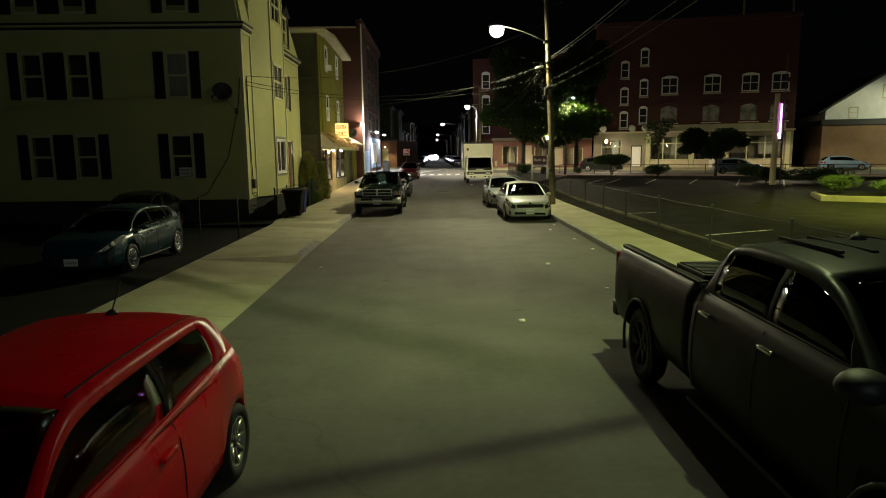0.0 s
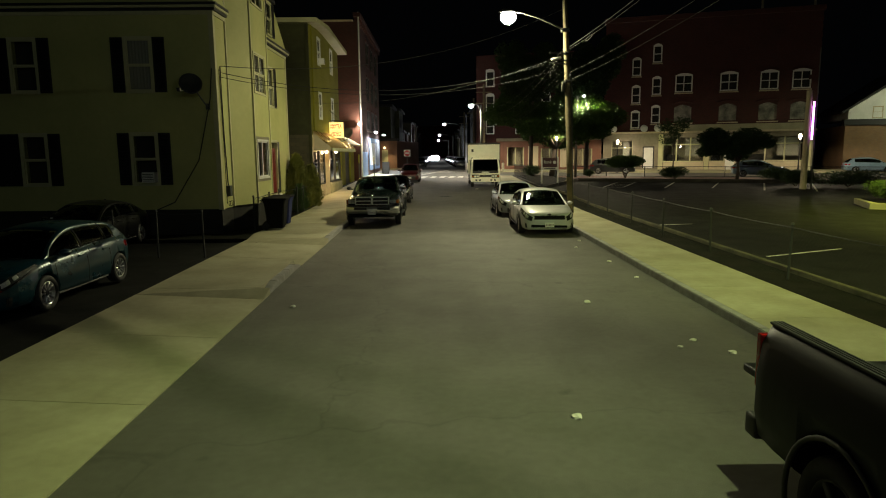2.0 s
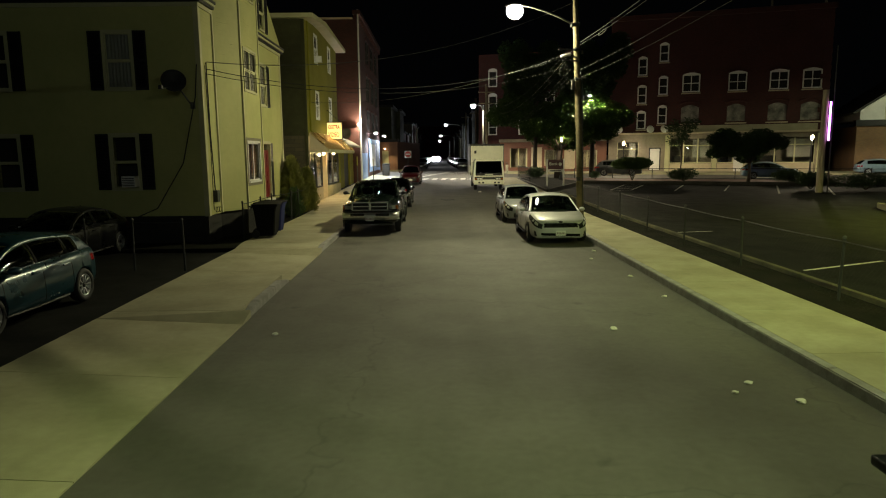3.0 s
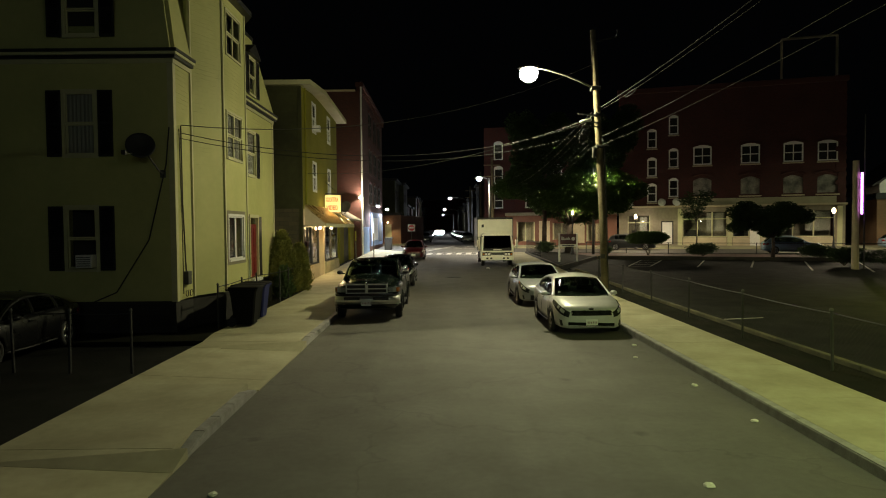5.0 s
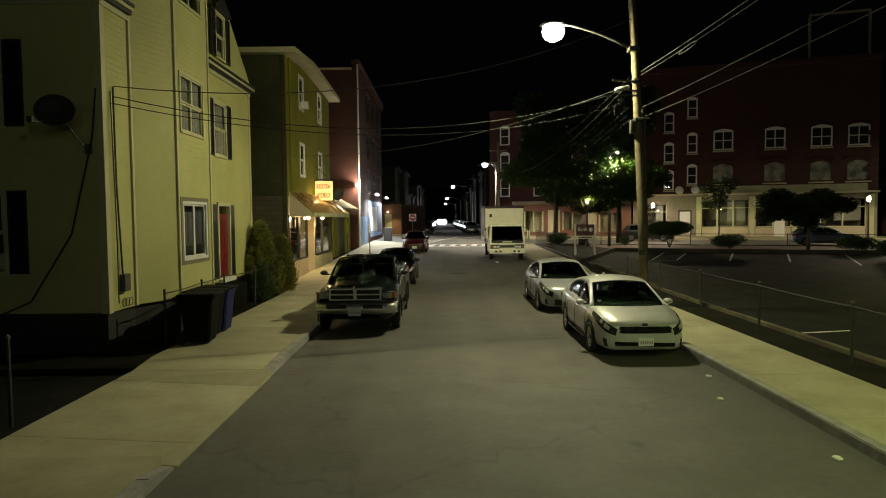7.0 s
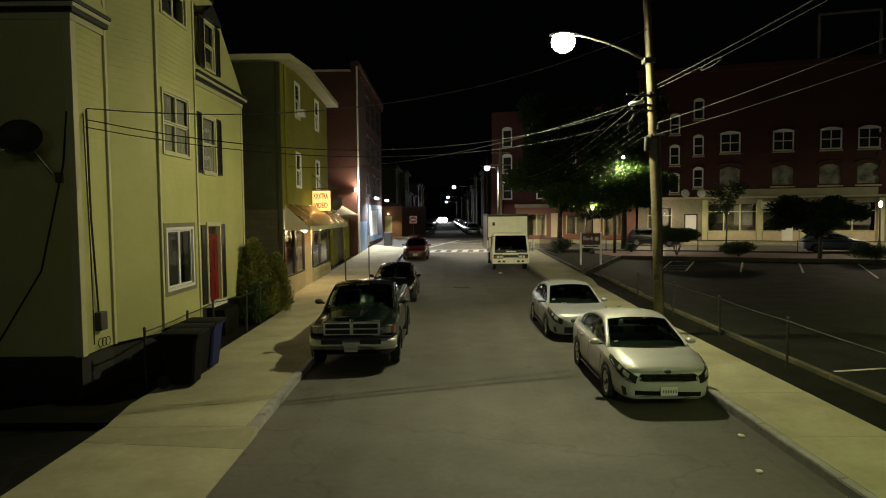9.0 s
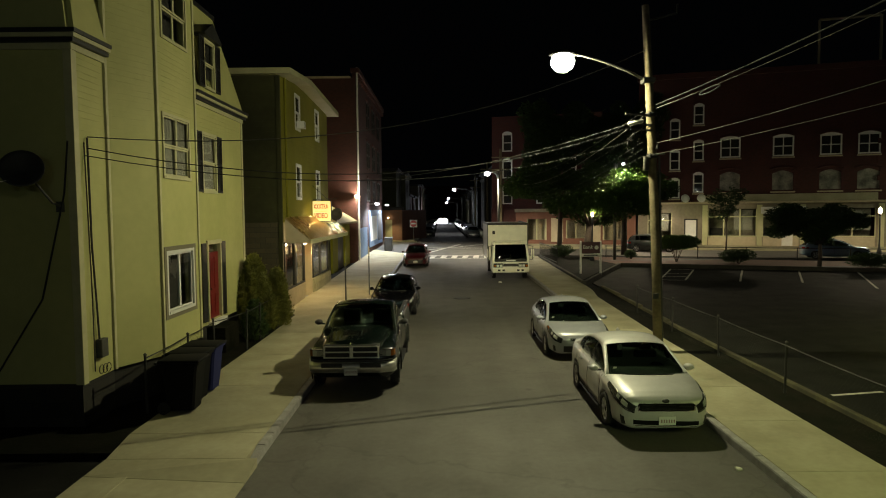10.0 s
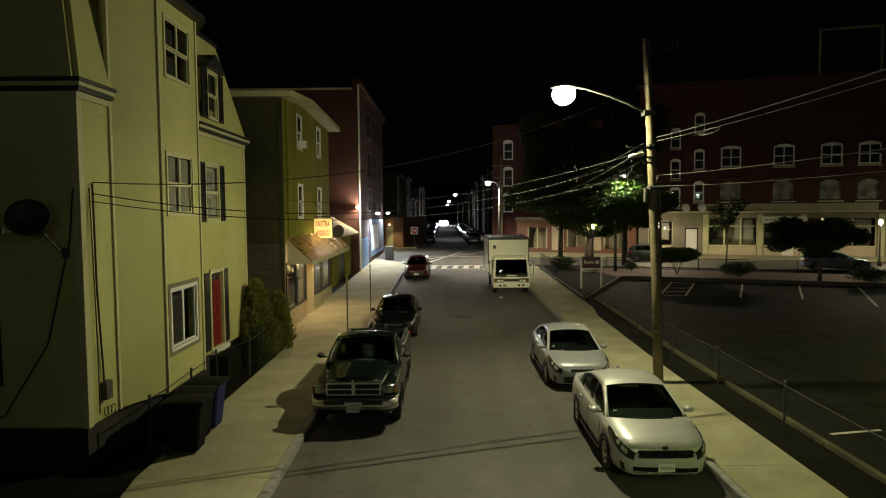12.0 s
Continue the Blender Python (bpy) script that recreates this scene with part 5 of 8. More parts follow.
def box_truck(m):
    root = thing("box_truck", m, "white cab-over box truck with a pale cargo box", "truck")
    white = car_paint("truck_white", (0.82, 0.8, 0.66), 0.0, 0.4)
    w = 1.05
    cab = [[(x, y, z) for x, z in ((-w * k, 0.5), (-w * k, 1.1), (-w * k * 0.99, 1.25), (-w * k * 0.93, 2.0), (-w * k * 0.82, 2.12), (w * k * 0.82, 2.12), (w * k * 0.93, 2.0), (w * k * 0.99, 1.25), (w * k, 1.1), (w * k, 0.5))] for y, k in ((0.06, 0.95), (0.12, 1.0), (0.5, 1.0), (1.6, 1.0))]
    for i, row in enumerate(cab):
        if i < 2:
            cab[i] = [(x, y + (0.0 if z < 1.2 else (z - 1.2) * 0.3), z) for x, y, z in row]
    bm = bmesh.new()
    made = quad_mesh(bm, cab, True)
    bm.faces.new(made[0])
    bm.faces.new(made[-1])
    bmesh.ops.recalc_face_normals(bm, faces=bm.faces)
    body = part("cab", bm, white, root, "white cab")
    part("windscreen", patch((-0.92, 0.03, 1.1), (0.92, 0.03, 1.1), (0.85, 0.262, 1.99), (-0.85, 0.262, 1.99), (0, -0.03, 0), 8, 0.008), DARKGLASS, root, "dark windscreen", None, True)
    part("dash_panel", boxed(-0.8, 0.8, 0.5, 0.6, 1.15, 1.4), CABIN, root)
    part("name_panel", boxed(-0.9, 0.9, 0.005, 0.05, 1.03, 1.17, bevel=0.01), PLASTIC, root, "black panel under the windscreen")
    part("name_bars", boxed(-0.27, 0.27, -0.006, 0.004, 1.065, 1.135), WHITE, root, "pale plain badge bar")
    part("cab_roof_lip", boxed(-0.86, 0.86, 0.3, 0.5, 2.09, 2.16, bevel=0.03), white, root, "", None, True)
    for s in (-0.5, 0.3):
        part("wiper", bar(bmesh.new(), (s, 0.0, 1.17), (s + 0.5, 0.02, 1.24), 0.02, 0.014), PLASTIC, root)
    part("bumper", boxed(-w + 0.02, w - 0.02, -0.03, 0.2, 0.42, 0.68, bevel=0.03), white, root, "", None, True)
    for x in (-0.72, -0.47, 0.35, 0.6):
        part("bumper_slot", boxed(x, x + 0.14, -0.042, -0.02, 0.5, 0.6, bevel=0.01), PLASTIC, root)
    part("grille", boxed(-0.42, 0.42, 0.03, 0.08, 0.76, 0.92, bevel=0.01), PLASTIC, root)
    for i in range(3):
        part("grille_bar", boxed(-0.4, 0.4, 0.02, 0.035, 0.78 + i * 0.045, 0.8 + i * 0.045), STEEL, root)
    for s in (1, -1):
        surround = part("headlight", boxed(*sorted((s * 0.44, s * 0.97)), 0.01, 0.12, 0.71, 0.94, bevel=0.02), PLASTIC, root, "", None, True)
        part("reflector", boxed(*sorted((s * 0.47, s * 0.62)), -0.002, 0.05, 0.74, 0.87, bevel=0.015), REFLECTOR, surround, "", None, True)
        part("reflector", boxed(*sorted((s * 0.65, s * 0.8)), -0.002, 0.05, 0.74, 0.87, bevel=0.015), REFLECTOR, surround, "", None, True)
        part("turn_signal", boxed(*sorted((s * 0.83, s * 0.95)), 0.0, 0.1, 0.75, 0.86, bevel=0.015), AMBER, root, "", None, True)
        part("mirror_arm", tube(bmesh.new(), [(s * 0.98, 0.2, 1.12), (s * 1.24, -0.02, 1.14), (s * 1.24, -0.02, 1.9), (s * 0.92, 0.3, 1.95)], 0.022, 6), STEEL, root)
        part("mirror", boxed(*sorted((s * 1.14, s * 1.32)), -0.02, 0.04, 1.3, 1.75, bevel=0.02), white, root, "", None, True)
        part("side_window", boxed(*sorted((s * (w - 0.03), s * (w + 0.004))), 0.6, 1.3, 1.25, 1.9), TINTED, root)
    cargo = part("cargo_box", boxed(-1.17, 1.17, 1.75, 6.2, 0.95, 3.08, bevel=0.03), white, root, "pale cargo box")
    for x in (-1.175, 1.175):
        for y in (1.76, 6.18):
            part("box_corner", boxed(x - 0.025, x + 0.025, y - 0.025, y + 0.025, 0.96, 3.14), STEEL, cargo)
    part("box_top_rail", boxed(-1.19, 1.19, 1.72, 1.8, 3.03, 3.16, bevel=0.01), DARKSTEEL, cargo)
    for s in (1, -1):
        part("box_side_rail", boxed(*sorted((s * 1.15, s * 1.19)), 1.8, 6.15, 3.03, 3.16, bevel=0.01), STEEL, cargo)
    part("box_label", boxed(-0.9, -0.75, 1.735, 1.745, 2.5, 2.7), DARKSTEEL, cargo)
    part("chassis", boxed(-0.5, 0.5, 0.4, 6.0, 0.45, 0.95), PLASTIC, root)
    add_wheels(root, 0.98, (0.95, 4.6), 0.38, 6, "steel")
    return root

# ---- cream three-storey house with a bay ----
def cream_house():
    house = thing("house", pose(0, 0, 0), "cream clapboard house with mansard roof, bay and black shutters", "house")
    part("foundation", prism(bmesh.new(), [(-20, 25.5), (-7.45, 25.5), (-7.45, 35.55), (-20, 35.55)], 0, 0.97), STONE, house, "dark stone foundation")
    # gable-side wall, facing the driveway
    ox, oy = -20.0, 25.45
    lower = [(c - 0.39, c + 0.39, 1.85, 3.46) for c in (-9.9, -13.57, -15.32)]
    upper = [(c - 0.39, c + 0.39, 4.9, 6.54) for c in (-9.88, -13.65, -15.4)]
    holes = [(a - ox, b - ox, c, d) for a, b, c, d in lower + upper]
    part("wall", pierced(bmesh.new(), 0, -7.4 - ox, 0.95, 7.4, 0.25, holes), SIDING, house, "", pose(ox, oy, 0))
    wide = [(a - 0.09, b + 0.09, c - 0.09, d + 0.09) for a, b, c, d in holes]
    part("siding", boards(bmesh.new(), 0, -7.4 - ox - 0.1, 0.95, 7.35, 0.125, 0.007, wide), SIDING, house, "", pose(ox, oy, 0))
    for a, b, c, d in lower + upper:
        window(house, pose((a + b) / 2, oy, c), b - a, d - c, 2, shutters=True, curtain=(a > -10.5 and c > 4), frame_mat=TRIM)
    unit = part("window_unit", boxed(-9.95, -9.53, oy - 0.28, oy + 0.1, 1.88, 2.22, bevel=0.015), WHITE, house, "window air conditioner")
    for i in range(5):
        part("louvre", boxed(-9.92, -9.56, oy - 0.292, oy - 0.278, 1.92 + i * 0.055, 1.945 + i * 0.055), STEEL, unit)
    # street wall
    sx = -7.4
    door_hole = (32.1 - oy, 33.12 - oy, 1.05, 3.3)
    win_hole = (31.95 - oy, 32.98 - oy, 4.9, 6.5)
    part("wall", pierced(bmesh.new(), 0.252, 10.15, 0.95, 7.4, 0.25, [door_hole, win_hole]), SIDING, house, "", pose(sx, oy, 0, 0, 0, 90))
    grown = [(h[0] - 0.09, h[1] + 0.09, h[2] - 0.09, h[3] + 0.09) for h in (door_hole, win_hole)] + [(1.2, 5.7, 0, 9)]
    part("siding", boards(bmesh.new(), 0.12, 10.05, 0.95, 7.35, 0.125, 0.007, grown), SIDING, house, "", pose(sx, oy, 0, 0, 0, 90))
    window(house, pose(sx, 32.465, 4.9, 0, 0, 90), 1.03, 1.6, 2, shutters=True, frame_mat=TRIM, curtain=True)
    # corner boards
    part("corner_board", boxed(-0.13, 0.03, -0.03, 0.14, 0.93, 7.38, bevel=0.006), TRIM, house, "", pose(sx, oy, 0))
    part("corner_board", boxed(-0.14, 0.03, -0.13, 0.03, 0.93, 7.38, bevel=0.006), TRIM, house, "", pose(sx, 35.6, 0))
    part("wall", boxed(-20, -7.65, 35.35, 35.6, 0.95, 7.4), SIDING, house)
    # bay
    plan = [(-7.38, 26.62), (-6.85, 27.8), (-6.85, 30.0), (-7.38, 31.15)]
    back = [(-7.9, 31.15), (-7.9, 26.62)]
    top = 10.0
    bay_holes = [(0.27, 1.75, 1.93, 3.28), (0.28, 1.72, 5.1, 6.48), (0.36, 1.72, 8.3, 9.6)]
    part("bay_foundation", prism(bmesh.new(), [(-7.45, 26.7), (-6.9, 27.85), (-6.9, 29.95), (-7.45, 31.05)], 0, 0.97), STONE, house)
    part("bay_front", pierced(bmesh.new(), 0, 2.2, 0.97, top, 0.2, bay_holes), SIDING, house, "", pose(-6.85, 27.8, 0, 0, 0, 90))
    grown = [(h[0] - 0.09, h[1] + 0.09, h[2] - 0.09, h[3] + 0.09) for h in bay_holes]
    part("siding", boards(bmesh.new(), 0.06, 2.14, 1.0, top - 0.02, 0.125, 0.006, grown), SIDING, house, "", pose(-6.85, 27.8, 0, 0, 0, 90))
    for a, b, c, d in bay_holes:
        window(house, pose(-6.85, 27.8 + (a + b) / 2, c, 0, 0, 90), b - a, d - c, 1 if c < 2 else 2, panes_across=2, trim=0.07, curtain=c > 4 and c < 6, frame_mat=TRIM if c > 4 else WHITE)
    bm = bmesh.new()
    for a, b, c, d in ((0.09, 0.2, 1.76, 3.45), (1.82, 1.93, 1.76, 3.45), (0.2, 1.82, 1.76, 1.86), (0.2, 1.82, 3.35, 3.45)):
        box(bm, a, b, -0.03, 0.004, c, d)
    part("window_surround", bm, shade("taupe_paint", (0.2, 0.18, 0.11), 0.6), house, "taupe window surround", pose(-6.85, 27.8, 0, 0, 0, 90))
    for (x0, y0), (x1, y1) in (plan[:2], plan[2:]):
        ang = math.degrees(math.atan2(y1 - y0, x1 - x0))
        n = math.hypot(x1 - x0, y1 - y0)
        part("bay_side", boxed(0.005, n - 0.005, 0, 0.2, 0.97, top), SIDING, house, "", pose(x0, y0, 0, 0, 0, ang))
        part("siding", boards(bmesh.new(), 0.05, n - 0.05, 1.0, top - 0.02, 0.125, 0.006, []), SIDING, house, "", pose(x0, y0, 0, 0, 0, ang))
    for x, y in plan:
        part("bay_corner_board", boxed(x - 0.05, x + 0.035, y - 0.045, y + 0.045, 0.95, top, bevel=0.006), TRIM, house)
    part("bay_roof", prism(bmesh.new(), [(-7.9, 26.35), (-7.35, 26.35), (-6.6, 27.7), (-6.6, 30.1), (-7.35, 31.4), (-7.9, 31.4)], top, top + 0.16), BLACKTRIM, house, "dark overhanging bay roof")
    # cornice: pale fascia with a dark gutter over it
    for z0, z1, out, mat in ((7.3, 7.42, 0.05, TRIM), (7.42, 7.5, 0.14, BLACKTRIM), (7.5, 7.58, 0.18, TRIM), (7.58, 7.66, 0.21, BLACKTRIM)):
        part("cornice", boxed(-20, sx + out, oy - out, oy + 0.1, z0, z1, bevel=0.008), mat, house, "cornice")
        for a, b in ((oy + 0.1, 26.6), (31.2, 35.6 + out)):
            part("cornice", boxed(sx - 0.3, sx + out, a, b, z0, z1, bevel=0.008), mat, house, "cornice")
    # mansard
    def slope(name, a, b, c, d, m=None):
        return part(name, patch(a, b, c, d, (0, 0, 0), 2, 0.1), SIDING, house, "cream mansard slope")
    t0, t1 = 7.66, 10.4
    slope("mansard", (-20, oy + 0.02, t0), (sx - 0.02, oy + 0.02, t0), (sx - 0.5, oy + 0.5, t1), (-20, oy + 0.5, t1))
    slope("mansard", (sx - 0.02, oy + 0.02, t0), (sx - 0.02, 35.58, t0), (sx - 0.5, 34.2, t1), (sx - 0.5, oy + 0.5, t1))
    slope("mansard", (sx - 0.02, 35.58, t0), (-20, 35.58, t0), (-20, 34.2, t1), (sx - 0.5, 34.2, t1))
    part("roof", prism(bmesh.new(), [(-20, oy + 0.35), (sx - 0.38, oy + 0.35), (sx - 0.38, 34.35), (-20, 34.35)], t1, t1 + 0.14), BLACKTRIM, house, "flat dark roof with a projecting edge")
    for c in (-9.75, -13.6, -15.4):
        part("dormer", boxed(c - 0.55, c + 0.55, oy + 0.06, oy + 0.5, 7.9, 9.55), SIDING, house)
        # dark panel on the solid dormer in place of an unlit room
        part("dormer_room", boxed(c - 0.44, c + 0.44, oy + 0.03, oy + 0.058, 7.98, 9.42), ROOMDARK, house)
        window(house, pose(c, oy - 0.075, 8.05), 0.8, 1.3, 2, back=False, shutters=True, frame_mat=TRIM)
        part("dormer_roof", boxed(c - 0.66, c + 0.66, oy - 0.06, oy + 0.6, 9.5, 9.62, bevel=0.03), BLACKTRIM, house)
    part("dormer", boxed(sx - 0.5, sx - 0.02, 31.85, 32.95, 7.72, 9.4), SIDING, house)
    part("dormer_room", boxed(sx - 0.018, sx - 0.005, 31.98, 32.82, 7.84, 9.3), ROOMDARK, house)
    window(house, pose(sx + 0.1, 32.4, 7.9, 0, 0, 90), 0.75, 1.3, 2, back=False, shutters=True, trim=0.07, frame_mat=TRIM)
    bm = bmesh.new()
    quad_mesh(bm, [[(x, 31.7, 9.35), (x, 32.4, 9.75), (x, 33.1, 9.35), (x, 33.1, 9.28), (x, 31.7, 9.28)] for x in (sx - 0.6, sx + 0.26)], True)
    bm.faces.new([v for v in bm.verts if v.co.x > sx])
    bmesh.ops.recalc_face_normals(bm, faces=bm.faces)
    part("dormer_roof", bm, BLACKTRIM, house)
    # door with its shutters and step
    frame_ = bmesh.new()
    for a, b in ((32.02, 32.12), (33.1, 33.2)):
        box(frame_, sx - 0.12, sx + 0.04, a, b, 1.02, 3.42)
    box(frame_, sx - 0.12, sx + 0.05, 32.02, 33.2, 3.3, 3.42)
    door = part("door", boxed(sx - 0.1, sx - 0.05, 32.32, 33.1, 1.05, 3.05), RED_DOOR, house, "red panelled front door")
    part("door_frame", frame_, TRIM, door)
    part("side_light", boxed(sx - 0.09, sx - 0.07, 32.12, 32.3, 1.05, 3.05), RED_DOOR, door)
    part("door_transom", boxed(sx - 0.09, sx - 0.07, 32.14, 33.08, 3.06, 3.28), PANE, door)
    for y in (32.4, 32.75):
        for z in (1.2, 1.95, 2.5):
            part("door_panel", boxed(sx - 0.052, sx - 0.035, y, y + 0.27, z, z + (0.6 if z < 2 else 0.4), bevel=0.01), RED_DOOR, door)
    part("door_knob", lathe(bmesh.new(), [(0.03, 0), (0.035, 0.03), (0.001, 0.05)], 10, pose(sx - 0.05, 32.38, 1.95, 0, 90, 0)), CHROME, door)
    for y in (31.6, 33.22):
        part("shutter", boxed(sx + 0.005, sx + 0.04, y, y + 0.36, 1.05, 3.35, bevel=0.006), BLACKTRIM, house, "black shutter")
    part("door_step", boxed(sx - 0.1, sx + 0.16, 32.0, 33.25, 0.9, 1.02, bevel=0.015), WHITE, house, "white door sill")
    part("stoop", boxed(sx - 0.05, sx + 0.5, 32.0, 33.25, 0.05, 0.84, bevel=0.02), DIRT, house, "dark stoop in the soil colour")
    # electric service
    part("meter_box", boxed(sx + 0.01, sx + 0.14, 25.9, 26.15, 1.35, 1.72, bevel=0.02), STEEL, house, "grey electric meter box")
    part("service_pipe", tube(bmesh.new(), [(sx + 0.05, 25.82, 5.7), (sx + 0.05, 25.84, 3.6), (sx + 0.05, 25.98, 1.72)], 0.02, 6), CABLE, house, "black service cable")
    part("service_pipe", tube(bmesh.new(), [(sx + 0.04, 25.72, 5.6), (sx + 0.06, 25.76, 3.0), (sx + 0.04, 25.8, 1.1)], 0.012, 6), CABLE, house)
    for k in range(3):
        loop = [(sx + 0.06 + 0.02 * k, 26.0 + 0.1 * k + 0.09 * math.cos(a), 1.1 + 0.09 * math.sin(a)) for a in [i * 0.6 for i in range(11)]]
        part("cable_loop", tube(bmesh.new(), loop, 0.008, 5), CABLE, house)
    part("side_cable", tube(bmesh.new(), [(-7.5, oy - 0.03, 5.6), (-7.6, oy - 0.04, 4.6), (-8.1, oy - 0.04, 2.6), (-9.0, oy - 0.04, 1.2), (-9.6, oy - 0.04, 0.95)], 0.018, 6), CABLE, house, "loose black cable")
    return house


cream_house()

dish = thing("satellite_dish", pose(-7.98, 25.4, 4.88), "grey satellite dish on a bent arm on the house wall", "satellite dish")
part("reflector", lathe(bmesh.new(), [(0.001, 0.0), (0.15, 0.02), (0.3, 0.08), (0.36, 0.12), (0.36, 0.13), (0.29, 0.1), (0.001, 0.02)], 24, pose(-0.05, -0.5, 0.12, 68, 0, 24)), DARKSTEEL, dish, "", None, True)
part("mast", tube(bmesh.new(), [(0.3, 0.0, -0.5), (0.28, -0.2, -0.45), (0.05, -0.42, 0.0), (-0.03, -0.46, 0.12)], 0.022, 8), STEEL, dish)
part("feed_arm", tube(bmesh.new(), [(-0.03, -0.46, 0.0), (-0.25, -0.95, -0.1)], 0.015, 6), STEEL, dish)
part("feed_horn", boxed(-0.31, -0.2, -1.02, -0.92, -0.12, 0.0, bevel=0.02), DARKSTEEL, dish)
part("wall_plate", boxed(0.22, 0.36, -0.0, 0.04, -0.62, -0.42), STEEL, dish)


# ---- olive shop building ----
def olive_building():
    b = thing("shop_building", pose(0, 0, 0.08), "olive green three-storey building with a shop below", "building")
    x, y0, y1, top = -6.9, 38.85, 49.2, 9.75
    # the side wall takes a darker colour than the street front
    part("wall", boxed(-20, x, y0, y0 + 0.25, 3.75, top), DARKSIDE, b, "side wall darker than the street front", None)
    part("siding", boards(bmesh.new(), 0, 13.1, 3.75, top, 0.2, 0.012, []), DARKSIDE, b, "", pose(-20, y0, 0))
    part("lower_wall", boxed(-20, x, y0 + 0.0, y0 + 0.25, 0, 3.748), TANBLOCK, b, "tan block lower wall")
    holes = [(c - 0.42 - y0, c + 0.42 - y0, z, z + 1.4) for c in (42.0, 46.35) for z in (4.8, 7.85)]
    part("wall", pierced(bmesh.new(), 0.252, y1 - y0, 3.75, top, 0.25, holes), GREEN, b, "", pose(x, y0, 0, 0, 0, 90))
    grown = [(h[0] - 0.09, h[1] + 0.09, h[2] - 0.09, h[3] + 0.09) for h in holes]
    part("siding", boards(bmesh.new(), 0.1, y1 - y0, 3.75, top, 0.2, 0.012, grown), GREEN, b, "", pose(x, y0, 0, 0, 0, 90))
    for h in holes:
        window(b, pose(x, y0 + (h[0] + h[1]) / 2, h[2], 0, 0, 90), 0.84, 1.4, 2)
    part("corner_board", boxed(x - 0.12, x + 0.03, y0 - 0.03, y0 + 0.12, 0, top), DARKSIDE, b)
    part("corner_pipe", tube(bmesh.new(), [(x + 0.06, y0 + 0.75, 3.9), (x + 0.06, y0 + 0.75, 9.7)], 0.045, 8), GREEN, b)
    part("wall", boxed(-20, x, y1 - 0.25, y1, 0, top), GREEN, b)
    bm = bmesh.new()
    ridge = y0 + 3.4
    quad_mesh(bm, [[(xx, y0 - 0.55, 9.72), (xx, ridge, 10.02), (xx, y1 + 0.45, 9.72), (xx, y1 + 0.45, 9.5), (xx, ridge, 9.8), (xx, y0 - 0.55, 9.5)] for xx in (-20, -6.3)], True)
    bm.faces.new([v for v in bm.verts if v.co.x > -7])
    bmesh.ops.recalc_face_normals(bm, faces=bm.faces)
    part("roof", bm, TRIM, b, "low roof with a pale wide eave")
    ac = part("window_unit", boxed(x - 0.05, x + 0.3, 42.05, 42.4, 7.88, 8.2, bevel=0.02), WHITE, b, "window air conditioner")
    for i in range(5):
        part("louvre", boxed(x + 0.3, x + 0.308, 42.08, 42.37, 7.92 + i * 0.055, 7.94 + i * 0.055), STEEL, ac)
    # shop front: glass bays left and right of a set-back door
    part("shop_base", boxed(x - 0.25, x + 0.02, 39.1, 42.9, 0, 0.95), TAN, b, "tan block base")
    part("shop_base", boxed(x - 0.25, x + 0.06, 44.55, 49.2, 0, 0.9), CONCRETE, b, "pale rough stone base")
    row = 0
    while row < 3:
        for i in range(8):
            y = 44.57 + i * 0.57 + (0.2 if row % 2 else 0)
            part("block", boxed(x + 0.06, x + 0.1, y, min(y + 0.54, 49.18), 0.12 + row * 0.26, 0.36 + row * 0.26, bevel=0.01), CONCRETE, b)
        row += 1
    for a, c in ((39.15, 40.95), (41.05, 42.85), (44.7, 46.6), (46.7, 48.9)):
        bm = bmesh.new()
        for u in (a, c - 0.07):
            box(bm, x - 0.1, x + 0.03, u, u + 0.07, 0.95, 2.95)
        for z in (0.95, 2.88):
            box(bm, x - 0.1, x + 0.03, a + 0.07, c - 0.07, z, z + 0.07)
        w = part("shop_window", bm, DARKSTEEL, b, "dark framed shop window with faded posters")
        part("pane", boxed(x - 0.03, x - 0.02, a + 0.07, c - 0.07, 1.02, 2.88), PANE, w).visible_shadow = False
        part("poster", boxed(x - 0.2, x - 0.19, a + 0.3, a + 1.2, 1.3, 2.3), ORANGE if a < 41 else BLUE, w)
        part("poster", boxed(x - 0.22, x - 0.21, a + 0.1, c - 0.2, 2.4, 2.8), CURTAIN, w)
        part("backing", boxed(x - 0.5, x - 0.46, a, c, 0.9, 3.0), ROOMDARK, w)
    part("shop_lintel", boxed(x - 0.25, x + 0.0, 38.9, 49.2, 2.96, 3.748), TAN, b)
    part("recess_wall", boxed(x - 1.2, x - 0.02, 42.9, 43.0, 0, 2.95), TAN, b)
    part("recess_wall", boxed(x - 1.2, x - 0.0, 44.45, 44.55, 0, 2.95), TAN, b)
    part("shop_door", boxed(x - 1.2, x - 1.15, 43.0, 44.45, 0.1, 2.95), BLACKTRIM, b)
    part("step", boxed(x - 1.2, x + 0.15, 42.9, 49.2, 0.0, 0.12, bevel=0.01), GRANITE, b)
    # ribbed metal awning
    awning = part("awning", patch((-5.85, 39.3, 3.0), (-5.85, 49.1, 3.0), (-6.88, 49.1, 3.9), (-6.88, 39.3, 3.9), (0, 0, 0), 2, 0.03), AWNING, b, "ribbed metal awning, lit from a lamp")
    for i in range(33):
        y = 39.45 + i * 0.3
        part("rib", bar(bmesh.new(), (-5.85, y, 3.045), (-6.87, y, 3.94), 0.045, 0.11, (0, 1, 0)), AWNING, awning)
